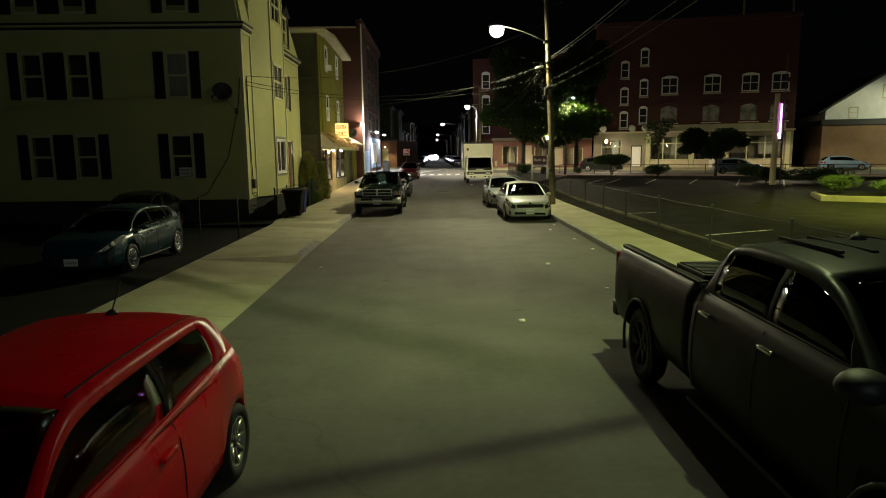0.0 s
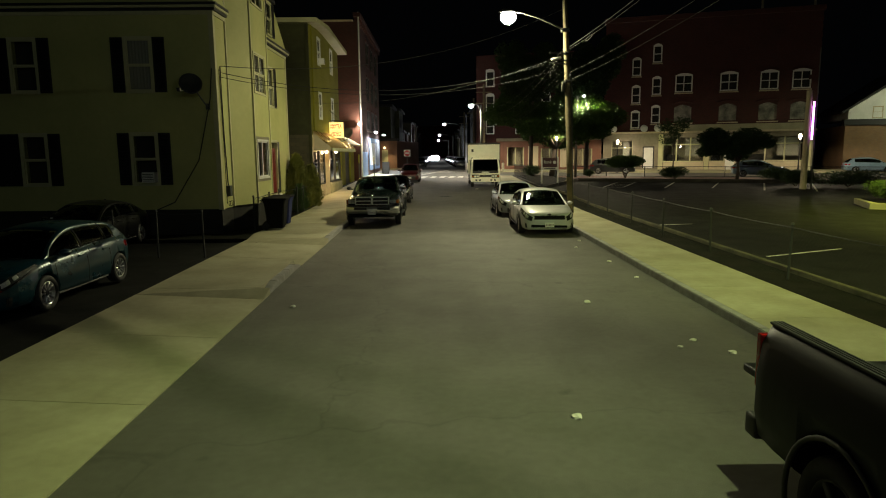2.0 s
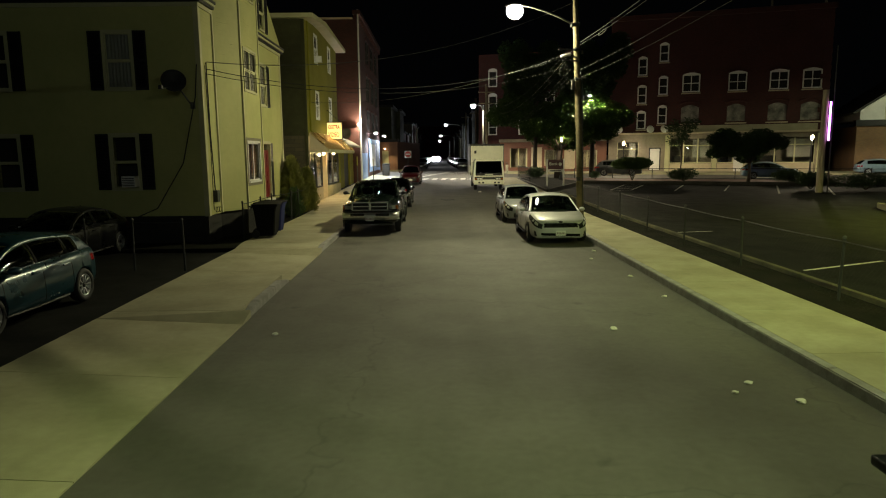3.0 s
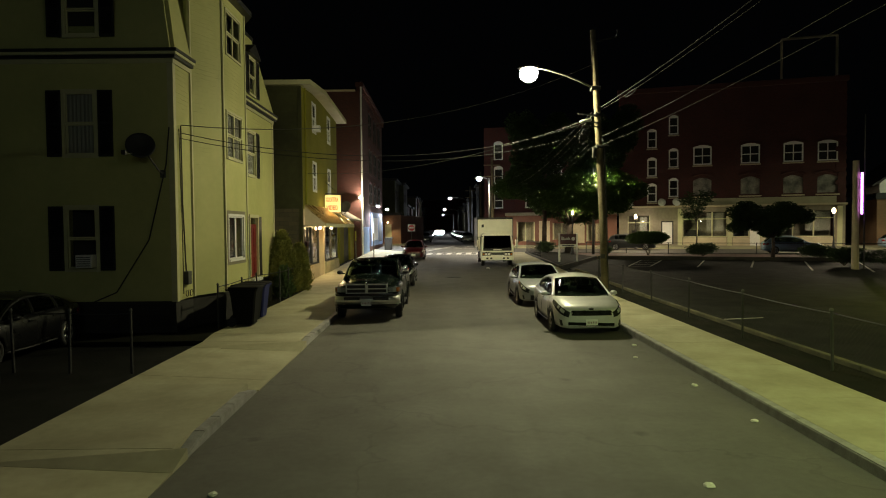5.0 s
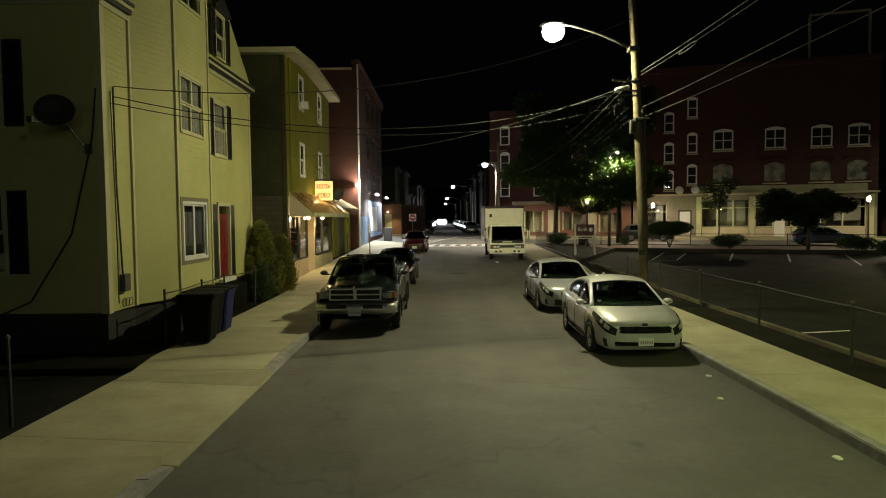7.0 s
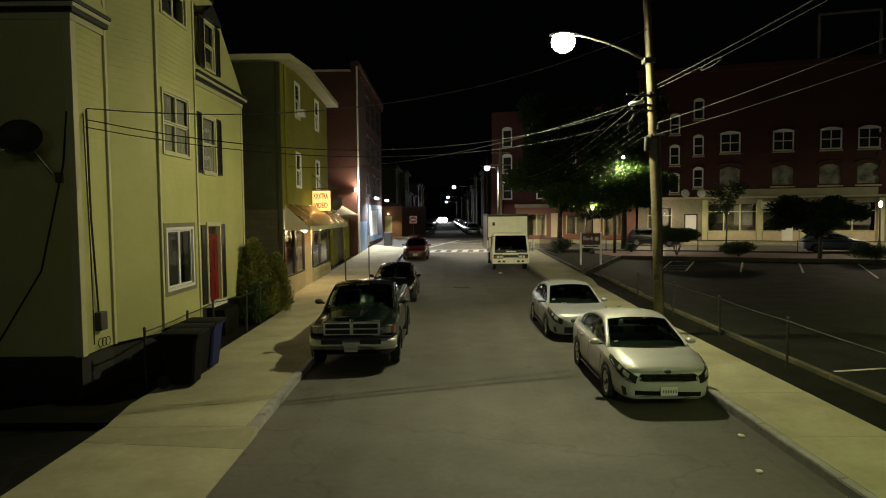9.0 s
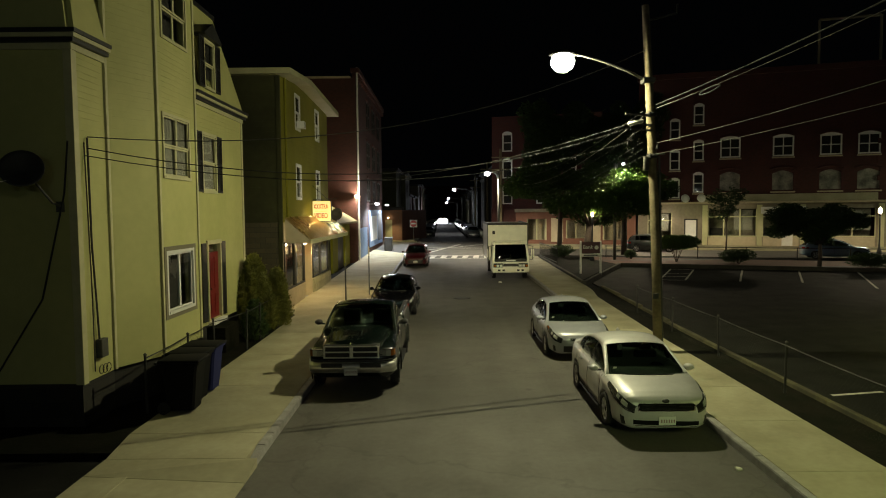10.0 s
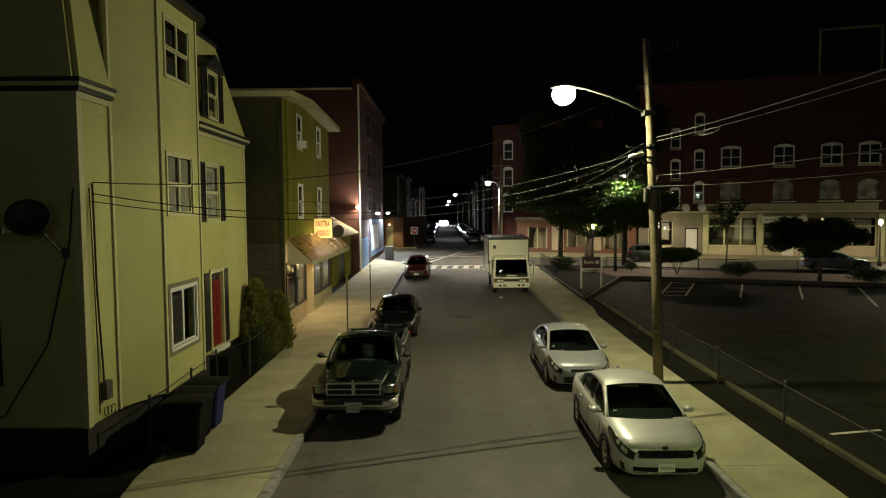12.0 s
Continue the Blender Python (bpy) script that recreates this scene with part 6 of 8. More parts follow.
    part("awning_fascia", boxed(-5.87, -5.82, 39.25, 49.15, 2.86, 3.05, bevel=0.008), TRIM, awning)
    bm = bmesh.new()
    prism(bm, [(0, 0), (1.02, 0), (1.02, 0.15), (0, 1.0)], 0, 0.04)
    part("awning_end", bm, TAN, awning, "", pose(-6.88, 39.34, 2.9, 90, 0, 0))
    return b


olive_building()

low = thing("garage", pose(0, 0, 0.35), "low grey-green garage with a pale sloping eave", "building")
part("wall", pierced(bmesh.new(), 0, 11.9, 0, 3.3, 0.25, [(1.2, 4.6, 0, 2.6), (6.5, 9.8, 0, 2.6)]), GREEN, low, "", pose(-7.5, 49.3, 0, 0, 0, 90))
for y in (50.5, 55.8):
    part("garage_door", boxed(-7.72, -7.66, y, y + 3.4, 0, 2.6), BLACKTRIM, low, "dark garage door")
part("roof", patch((-6.9, 49.5, 3.1), (-6.9, 61.2, 3.1), (-9.5, 61.2, 4.6), (-9.5, 49.5, 4.6), (0, 0, 0), 2, 0.14), CONCRETE, low, "pale sloping roof edge")

sign = thing("hanging_sign", pose(-7.0, 45.0, 3.77), "lit yellow hanging sign with red lettering", "sign")
SIGNFACE = glow("sign_face_yellow", (1.0, 0.78, 0.3), 0.85)
part("face", boxed(0.03, 0.99, -0.07, 0.07, 0.03, 1.0), SIGNFACE, sign, "glowing yellow face")
bm = bmesh.new()
for a, c, d, e in ((0, 1.02, 0, 0.03), (0, 1.02, 1.0, 1.03), (0, 0.03, 0.03, 1.0), (0.99, 1.02, 0.03, 1.0)):
    box(bm, a, c, -0.09, 0.09, d, e)
part("frame", bm, DARKSTEEL, sign)
INK = shade("sign_red", (0.42, 0.03, 0.008), 0.5, grain=0.05)


def lettering(name, text, size, m, material, parent, wide=1.0, label="", bold=0.035):
    data = bpy.data.curves.new(name, "FONT")
    data.body, data.size, data.extrude, data.align_x, data.align_y, data.offset = text, size, 0.004, "CENTER", "CENTER", bold * size
    data.materials.append(material)
    ob = new(name, data)
    ob.parent = parent
    ob.matrix_basis = m @ Matrix.Diagonal((wide, 1, 1, 1))
    if label:
        ob["label"] = label
    return ob


lettering("lettering", "XXXTRA", 0.36, pose(0.51, -0.078, 0.73, 90, 0, 0), INK, sign, 0.5, "red letters", 0.028)
lettering("lettering", "VIDEO", 0.36, pose(0.51, -0.078, 0.28, 90, 0, 0), INK, sign, 0.64, "red letters", 0.028)
part("divider", boxed(0.2, 0.8, -0.08, -0.072, 0.5, 0.515), INK, sign)
part("bracket", tube(bmesh.new(), [(0.02, 0, 1.85), (0.9, 0, 1.05)], 0.015, 6), DARKSTEEL, sign)
part("bracket", tube(bmesh.new(), [(0.0, 0, 1.1), (1.3, 0, 1.12)], 0.02, 6), DARKSTEEL, sign)
part("spot_bulb", lathe(bmesh.new(), [(0.001, -0.05), (0.05, -0.02), (0.06, 0.03), (0.03, 0.07)], 10, pose(0.12, -0.85, 0.22)), WARMGLOW, sign, "bare warm bulb", None, True).visible_shadow = False
for y in (41.2, 44.6):
    bulb = thing("soffit_lamp", pose(-6.5, y, 2.9), "warm round lamp under the awning", "lamp", "awning lamps")
    part("bulb", lathe(bmesh.new(), [(0.001, -0.09), (0.07, -0.06), (0.09, 0.0), (0.06, 0.06)], 12, pose(0, 0, 0.02)), WARMGLOW, bulb, "", None, True).visible_shadow = False
    part("holder", lathe(bmesh.new(), [(0.07, 0.07), (0.07, 0.1), (0.02, 0.45)], 12), STEEL, bulb)
dish2 = thing("satellite_dish", pose(-5.75, 45.4, 4.1), "dark satellite dish over the awning", "satellite dish")
part("reflector", lathe(bmesh.new(), [(0.001, 0.0), (0.2, 0.03), (0.33, 0.1), (0.33, 0.11), (0.2, 0.045), (0.001, 0.015)], 22, pose(0, 0, 0, 75, 0, -20)), DARKSTEEL, dish2, "", None, True)
part("mast", tube(bmesh.new(), [(0, 0.05, 0), (-0.1, 0.2, -0.35), (-0.6, 0.3, -0.55)], 0.02, 6), STEEL, dish2)


# ---- tall brick building by the crossing ----
def brick_corner():
    b = thing("brick_building", pose(0, 0, 0.3), "four-storey red brick corner building with floodlit lower wall", "building")
    x, y0, y1, top = -6.9, 61.3, 80.4, 14.2
    holes = []
    for z0, z1 in ((4.9, 6.7), (7.7, 9.8), (11.05, 13.1)):
        for i in range(3):
            for k in range(2):
                c = 67.9 - y0 + i * 4.2 + k * 1.35
                holes.append((c - 0.42, c + 0.42, z0, z1))
    part("wall", pierced(bmesh.new(), 0.3, y1 - y0, 0, top, 0.3, holes), BRICK, b, "", pose(x, y0, 0, 0, 0, 90))
    for h in holes:
        window(b, pose(x, y0 + (h[0] + h[1]) / 2, h[2], 0, 0, 90), h[1] - h[0], h[3] - h[2], 2, frame_mat=BLACKTRIM, trim=0.05)
        part("window_hood", boxed(x, x + 0.12, y0 + h[0] - 0.12, y0 + h[1] + 0.12, h[3] + 0.06, h[3] + 0.28, bevel=0.02), BRICK, b)
        part("sill", boxed(x, x + 0.1, y0 + h[0] - 0.08, y0 + h[1] + 0.08, h[2] - 0.2, h[2] - 0.07, bevel=0.01), BRICK, b)
    part("wall", boxed(-22, x, y0, y0 + 0.3, 0, top - 0.4), BRICK, b)
    part("wall", boxed(-22, x, y1, y1 + 0.3, 0, top - 0.4), BRICK, b)
    part("parapet", boxed(x - 0.35, x + 0.3, y0 - 0.05, y1 + 0.3, top, top + 0.35, bevel=0.03), BRICK, b, "corbelled brick cornice")
    for i in range(20):
        part("corbel", boxed(x, x + 0.2, y0 + 0.3 + i, y0 + 0.6 + i, top - 0.35, top - 0.002), BRICK, b)
    part("coping", boxed(-22, x - 0.36, y0 - 0.06, y0 + 0.36, top - 0.4, top - 0.25), TAN, b)
    part("roof", boxed(-22, x - 0.3, y0 + 0.3, y1, top - 0.7, top - 0.5), ROOF, b)
    part("drain_pipe", tube(bmesh.new(), [(x + 0.1, y0 + 0.12, 0.2), (x + 0.1, y0 + 0.12, top + 0.4)], 0.07, 8), WHITE, b, "pale corner drain pipe")
    part("mural", boxed(x + 0.003, x + 0.012, 62.2, 67.2, 0.35, 2.7), BLUE, b, "blue painted lower wall")
    part("hoarding", boxed(x + 0.0, x + 0.08, 68.2, 79.5, 0.9, 4.1), BLUE, b, "large blue and white wall panel")
    part("hoarding_print", boxed(x + 0.082, x + 0.086, 69.0, 74.5, 1.4, 3.6), WHITE, b)
    part("hoarding_print", boxed(x + 0.082, x + 0.086, 75.0, 79.0, 1.2, 3.8), ROOMDARK, b)
    part("plinth", boxed(x, x + 0.1, 61.3, 80.4, 0, 0.35), CONCRETE, b)
    for y, name in ((68.7, "flood_lamp"), (78.4, "flood_lamp")):
        f = part(name, boxed(x, x + 0.75, y - 0.04, y + 0.04, 4.6, 4.66), DARKSTEEL, b)
        for k in range(3):
            part("flood_head", boxed(x + 0.6, x + 0.8, y - 0.66 + k * 0.5, y - 0.46 + k * 0.5, 4.56, 4.7, bevel=0.03), WHITEGLOW, f, "glowing white flood head")
    part("wall_lamp", lathe(bmesh.new(), [(0.001, -0.14), (0.14, -0.08), (0.17, 0.02), (0.1, 0.12)], 14, pose(x + 0.0, y0 - 0.3, 5.1)), WARMGLOW, b, "bright warm wall lamp", None, True)
    return b


brick_corner()


# ---- brick block across the crossing, and the shops beside it ----
AX = pose(18.26, 75.41, 0.7, 0, 0, -17)


def brick_block():
    b = thing("brick_block", AX, "long dark red brick block over a row of lit shop fronts", "building")
    wide, top = 20.8, 15.7
    pairs = (8.1, 12.5, 16.3, 19.25)
    holes = []
    for c in pairs:
        holes.append((c - 0.78, c + 0.78, 8.32, 9.95))
        holes.append((c - 0.86, c + 0.86, 5.2, 6.95))
    for c, zs in ((5.37, (5.15, 8.15, 11.5)), (3.28, (4.65, 7.3, 10.2))):
        for z in zs:
            holes.append((c - 0.38, c + 0.38, z, z + 1.6))
    shop = [(6.25, 10.42, 0.95, 3.5), (10.9, 13.95, 0.95, 3.5), (14.5, 19.9, 0.95, 3.5), (0.9, 3.1, 0.9, 3.2)]
    part("wall", pierced(bmesh.new(), 0, wide, 4.2, top, 0.4, [h for h in holes]), OLDBRICK, b)
    part("shop_wall", pierced(bmesh.new(), 0, wide, -0.3, 4.2, 0.4, shop), TAUPE, b, "taupe shop front")
    for h in holes:
        double = h[1] - h[0] > 1.2
        boarded = double and h[2] < 8
        mid = (h[0] + h[1]) / 2
        if boarded:
            w = part("boarded_window", boxed(h[0] + 0.005, h[1] - 0.005, 0.1, 0.14, h[2], h[3]), BOARDED, b, "boarded arched window with grey stains")
            bm = bmesh.new()
            rim = [(h[0] + (h[1] - h[0]) * i / 10, h[3] - 0.28 + 0.28 * math.sin(math.pi * i / 10)) for i in range(11)]
            quad_mesh(bm, [[(u, -0.01, z) for u, z in rim], [(u, -0.01, h[3] + 0.02) for u, z in rim], [(u, 0.09, h[3] + 0.02) for u, z in rim], [(u, 0.09, z) for u, z in rim]])
            part("arch_infill", bm, OLDBRICK, w)
        else:
            w = window(b, pose(mid, 0, h[2]), h[1] - h[0], h[3] - h[2], 2, panes_across=2 if double else 1, trim=0.08)
            half = (h[1] - h[0]) / 2
            bm = prism(bmesh.new(), [(-half, 0)] + [(-half * math.cos(math.pi * i / 10), 0.26 * math.sin(math.pi * i / 10)) for i in range(1, 10)] + [(half, 0)], 0.0, 0.05)
            part("arch_head", bm, WHITE, w, "", pose(0, -0.02, h[3] - h[2] + 0.07, 90, 0, 0))
        pts = [(h[0] - 0.18 + (h[1] - h[0] + 0.36) * i / 8, -0.06, h[3] + 0.12 + 0.22 * math.sin(math.pi * i / 8)) for i in range(9)]
        part("arch_hood", tube(bmesh.new(), pts, 0.09, 6), OLDBRICK, b)
        part("sill", boxed(h[0] - 0.15, h[1] + 0.15, -0.1, 0.02, h[2] - 0.25, h[2] - 0.13), TAN, b)
    part("side_wall", boxed(0, 0.4, 0.4, 22, 0, top), OLDBRICK, b)
    part("side_wall", boxed(wide - 0.4, wide, 0.4, 22, 0, top), OLDBRICK, b)
    part("roof", boxed(0, wide, 0.4, 22, top - 0.6, top - 0.3), ROOF, b)
    part("parapet", boxed(-0.15, wide + 0.15, -0.3, 0.45, top, top + 0.5, bevel=0.05), OLDBRICK, b)
    for i in range(14):
        part("quoin", boxed(wide - 0.9 + (0.2 if i % 2 else 0), wide + 0.03, -0.06, 0.0, 4.3 + i * 0.8, 4.75 + i * 0.8, bevel=0.02), OLDBRICK, b)
    part("shop_cornice", boxed(-0.1, wide + 0.1, -0.4, 0.0, 4.02, 4.2, bevel=0.04), TAN, b, "long pale shop cornice")
    part("fascia", boxed(5.9, wide - 0.8, -0.12, -0.002, 4.21, 4.85, bevel=0.02), CONCRETE, b, "weathered grey fascia board")
    part("sign_board", boxed(10.75, 14.4, -0.3, -0.15, 3.05, 3.68, bevel=0.02), WHITE, b, "pale blank shop sign board")
    bm = bmesh.new()
    for i in range(9):
        box(bm, 11.0 + i * 0.36, 11.26 + i * 0.36, -0.306, -0.302, 3.3, 3.46)
    part("sign_bars", bm, CONCRETE, b)
    for a, c, z0, z1 in shop:
        bm = bmesh.new()
        n = max(1, round((c - a) / 1.6))
        for i in range(n + 1):
            u = a + (c - a) * i / n
            box(bm, max(a, u - 0.06), min(c, u + 0.06), -0.02, 0.12, z0, z1)
        box(bm, a, c, -0.015, 0.11, z0, z0 + 0.09)
        box(bm, a, c, -0.015, 0.11, z1 - 0.75, z1 - 0.66)
        f = part("shop_frame", bm, TRIM, b, "pale shop window frame")
        part("pane", boxed(a, c, 0.05, 0.06, z0, z1), PANE, f).visible_shadow = False
        part("bulkhead", boxed(a + 0.05, c - 0.05, -0.05, -0.002, 0.1, z0 - 0.03, bevel=0.01), TAN, f, "tan bulkhead under the glass")
        part("shop_back", boxed(a - 0.2, c + 0.2, 2.2, 2.25, 0.0, z1 + 0.1), TAUPE, f)
        part("shop_shelf", boxed(a + 0.4, a + (c - a) * 0.4, 1.2, 1.7, 0.3, 1.7), ROOMDARK, f)
        part("blind", boxed(a + (c - a) * 0.55, c - 0.3, 0.3, 0.32, z0 + 0.6, z1 - 0.1), CURTAIN, f)
    for u in (6.0, 10.65, 14.2, 20.3):
        part("pilaster", boxed(u - 0.22, u + 0.22, -0.15, 0.0, 0, 3.88, bevel=0.02), TRIM, b)
    d = part("door", boxed(4.3, 5.25, -0.05, 0.0, 0.3, 2.5, bevel=0.01), WHITE, b, "pale service door")
    part("door_frame", boxed(4.18, 5.37, -0.02, 0.002, 0.3, 2.62), BLACKTRIM, d)
    part("shop_door", boxed(12.5, 13.4, -0.06, -0.01, 0.1, 2.5, bevel=0.01), WHITE, b, "pale shop door")
    for u in (4.2, 5.6, 1.0):
        part("roof_dish", lathe(bmesh.new(), [(0.001, 0), (0.3, 0.06), (0.4, 0.13), (0.4, 0.15), (0.001, 0.03)], 16, pose(u, -0.3, 4.5, 75, 0, 15)), WHITE, b, "small pale dish", None, True)
    frame_ = bmesh.new()
    for a, c in (((15.4, 1.0, top), (15.4, 1.0, top + 4.6)), ((20.2, 1.0, top), (20.2, 1.0, top + 4.6)), ((15.4, 1.0, top + 4.6), (20.2, 1.0, top + 4.6))):
        tube(frame_, [a, c], 0.12, 6)
    part("roof_sign_frame", frame_, TAUPE, b, "empty steel sign frame on the roof")
    return b


brick_block()


def shop_row():
    b = thing("shop_row", pose(4.38, 78.9, 0.72, 0, 0, -17) @ Matrix.Scale(0.84, 4), "low salmon and tan shop row beside the brick corner block", "building")
    shop = [(4.4, 6.6, 0.7, 3.2), (9.0, 11.2, 0.9, 3.0), (13.2, 15.6, 0.7, 2.9)]
    part("shop_wall", pierced(bmesh.new(), 3.0, 16.8, 0, 4.4, 0.4, shop), ORANGE, b, "salmon plaster shop front")
    part("panel", boxed(7.2, 8.6, -0.03, -0.002, 0.5, 3.3), TAN, b)
    part("panel", boxed(11.5, 12.9, -0.03, -0.002, 0.5, 3.5), TAN, b)
    part("cornice", boxed(2.9, 16.8, -0.3, 0.0, 4.0, 4.4, bevel=0.03), TAUPE, b)
    for a, c, z0, z1 in shop:
        bm = bmesh.new()
        for u in (a, (a + c) / 2, c):
            box(bm, u - 0.06, u + 0.06, -0.03, 0.1, z0, z1)
        f = part("shop_frame", bm, TRIM, b)
        part("pane", boxed(a, c, 0.05, 0.06, z0, z1), PANE, f).visible_shadow = False
        part("shop_back", boxed(a - 0.2, c + 0.2, 1.6, 1.65, 0, z1 + 0.1), TAN, f)
    part("roof", boxed(3.0, 16.8, 0.4, 15, 4.0, 4.2), ROOF, b)
    holes = [(c - 0.5, c + 0.5, z, z + 1.9) for c in (1.9, 6.0, 9.5) for z in (5.1, 8.2, 11.4)]
    part("upper_wall", pierced(bmesh.new(), 0, 13.0, 4.42, 15.5, 0.3, holes), OLDBRICK, b, "dark brick upper floors", pose(0, 0.4, 0))
    part("corner_wall", boxed(0, 2.98, 0.0, 0.38, 0, 4.41), OLDBRICK, b)
    for h in holes:
        win = window(b, pose((h[0] + h[1]) / 2, 0.4, h[2]), 1.0, 1.9, 2, trim=0.1)
        bm = prism(bmesh.new(), [(-0.6, 0)] + [(-0.6 * math.cos(math.pi * i / 10), 0.32 * math.sin(math.pi * i / 10)) for i in range(1, 10)] + [(0.6, 0)], 0.0, 0.05)
        part("arch_head", bm, WHITE, win, "", pose(0, -0.02, 1.98, 90, 0, 0))
    sideh = [(c, c + 0.9, z, z + 1.9) for c in (1.5, 4.5, 7.5) for z in (5.3, 9.0)]
    part("side_wall", pierced(bmesh.new(), -16, -0.72, 0, 15.5, 0.3, [(-h[1], -h[0], h[2], h[3]) for h in sideh]), OLDBRICK, b, "", pose(0, 0, 0, 0, 0, -90))
    for h in sideh:
        window(b, pose(0, (h[0] + h[1]) / 2, h[2], 0, 0, -90), 0.9, 1.9, 2, trim=0.1)
    part("back", boxed(0.3, 13, 15.7, 16, 0, 15.5), OLDBRICK, b)
    part("end_wall", boxed(12.7, 13, 0.72, 15.7, 4.42, 15.5), OLDBRICK, b)
    return b


shop_row()

gable = thing("gabled_building", pose(42.0, 70.3, 0.5, 0, 0, -17) @ Matrix.Scale(0.87, 4), "white gabled house over a brown shop front", "building")
bm = bmesh.new()
prism(bm, [(0, 6.1), (13, 6.1), (13, 7.2), (6.5, 11.6), (0, 7.2)], 0, 12)
part("upper_wall", bm, WHITE, gable, "white gable wall", pose(0, 12, 0, 90, 0, 0))
part("lower_wall", boxed(-0.4, 13.4, -0.6, 11.8, 0, 5.4), masonry("brown_brick", (0.34, 0.2, 0.1), (0.28, 0.16, 0.08), (0.2, 0.16, 0.12)), gable, "brown shop front")
part("band", boxed(-0.6, 13.6, -0.9, 0.2, 5.4, 6.1, bevel=0.03), BLACKTRIM, gable)
for a, c in (((-0.8, -0.3, 6.9), (6.5, -0.3, 11.9)), ((13.8, -0.3, 6.9), (6.5, -0.3, 11.9))):
    part("roof_slope", bar(bmesh.new(), (a[0], 6, a[2]), (c[0], 6, c[2]), 13.0, 0.2, (0, 1, 0)), ROOF, gable, "dark roof slope")
for u, z in ((6.1, 8.6), (2.6, 6.3), (9.4, 6.3)):
    window(gable, pose(u + 0.4, 0.0, z), 0.9, 1.5 if z > 8 else 1.2, 2, frame_mat=TAN, back=False)
part("shop_window", boxed(9.6, 11.6, -0.66, -0.58, 2.2, 3.9, bevel=0.02), BLACKTRIM, gable)
part("neon_sign", boxed(9.8, 11.4, -0.7, -0.67, 2.6, 3.5), glow("blue_neon", (0.25, 0.5, 1.0), 2.0), gable, "glowing blue and white window sign")

corner_shop = thing("corner_shop", pose(-14.3, 88.7, 0.83, 0, 0, -12) @ Matrix.Scale(0.84, 4), "low brown corner shop with blue awning and red neon", "building")
part("wall", pierced(bmesh.new(), 0, 11, 0, 4.3, 0.3, [(6.0, 8.0, 0.7, 3.0), (8.6, 9.6, 0.15, 3.0)]), masonry("shop_brick", (0.32, 0.15, 0.08), (0.25, 0.12, 0.07), (0.2, 0.16, 0.12)), corner_shop)
part("cornice", boxed(-0.2, 11.2, -0.25, 0.3, 4.3, 4.7), ROOF, corner_shop)
part("side_wall", boxed(10.7, 11, 0.3, 14, 0, 4.3), ORANGE, corner_shop)
part("window_frame", boxed(5.9, 8.1, 0.02, 0.1, 0.6, 0.7), TRIM, corner_shop)
part("pane", boxed(6.0, 8.0, 0.08, 0.09, 0.7, 3.0), PANE, corner_shop).visible_shadow = False
part("door", boxed(8.6, 9.6, 0.1, 0.15, 0.15, 3.0), TRIM, corner_shop)
part("shop_back", boxed(5, 10.5, 2.0, 2.1, 0, 3.4), TAN, corner_shop)
part("door_lamp", lathe(bmesh.new(), [(0.001, -0.1), (0.12, -0.05), (0.14, 0.03), (0.05, 0.12)], 12, pose(9.15, -0.3, 3.25)), WARMGLOW, corner_shop, "small warm door lamp", None, True).visible_shadow = False
part("neon_sign", boxed(6.5, 7.2, -0.02, 0.0, 2.55, 2.85), glow("red_neon", (1.0, 0.08, 0.05), 5.0), corner_shop, "glowing red neon sign")
part("awning", patch((0.0, -1.5, 2.6), (4.6, -1.5, 2.6), (4.6, 0, 4.4), (0.0, 0, 4.4), (0, -0.5, 0.5), 8), BLUE, corner_shop, "rounded blue awning", None, True)

distance = thing("far_houses", pose(0, 0, 0.8), "dark row of houses along the far street", "building", "", "structure")
random.seed(5)
for side in (-1, 1):
    y = 112 if side < 0 else 96
    while y < 300:
        d = random.uniform(9, 15)
        h = random.uniform(6, 11)
        x = side * random.uniform(6.8, 8.0)
        a, c = sorted((x, x + side * 12))
        part("house_block", boxed(a, c, y, y + d - 1.5, 0, h), random.choice((DARKSIDE, OLDBRICK, ROOF, TANBLOCK)), distance)
        part("roof_block", boxed(a - 0.4, c + 0.4, y - 0.4, y + d - 1.1, h, h + 0.4), ROOF, distance)
        for k in range(3):
            part("window", boxed(min(x, x - side * 0.05), max(x, x - side * 0.05), y + 1 + k * 2.6, y + 2 + k * 2.6, h - 3.0, h - 1.4), WEATHERED, distance)
        y += d
part("end_block", boxed(-20, 25, 330, 345, 0, 16), OLDBRICK, distance)

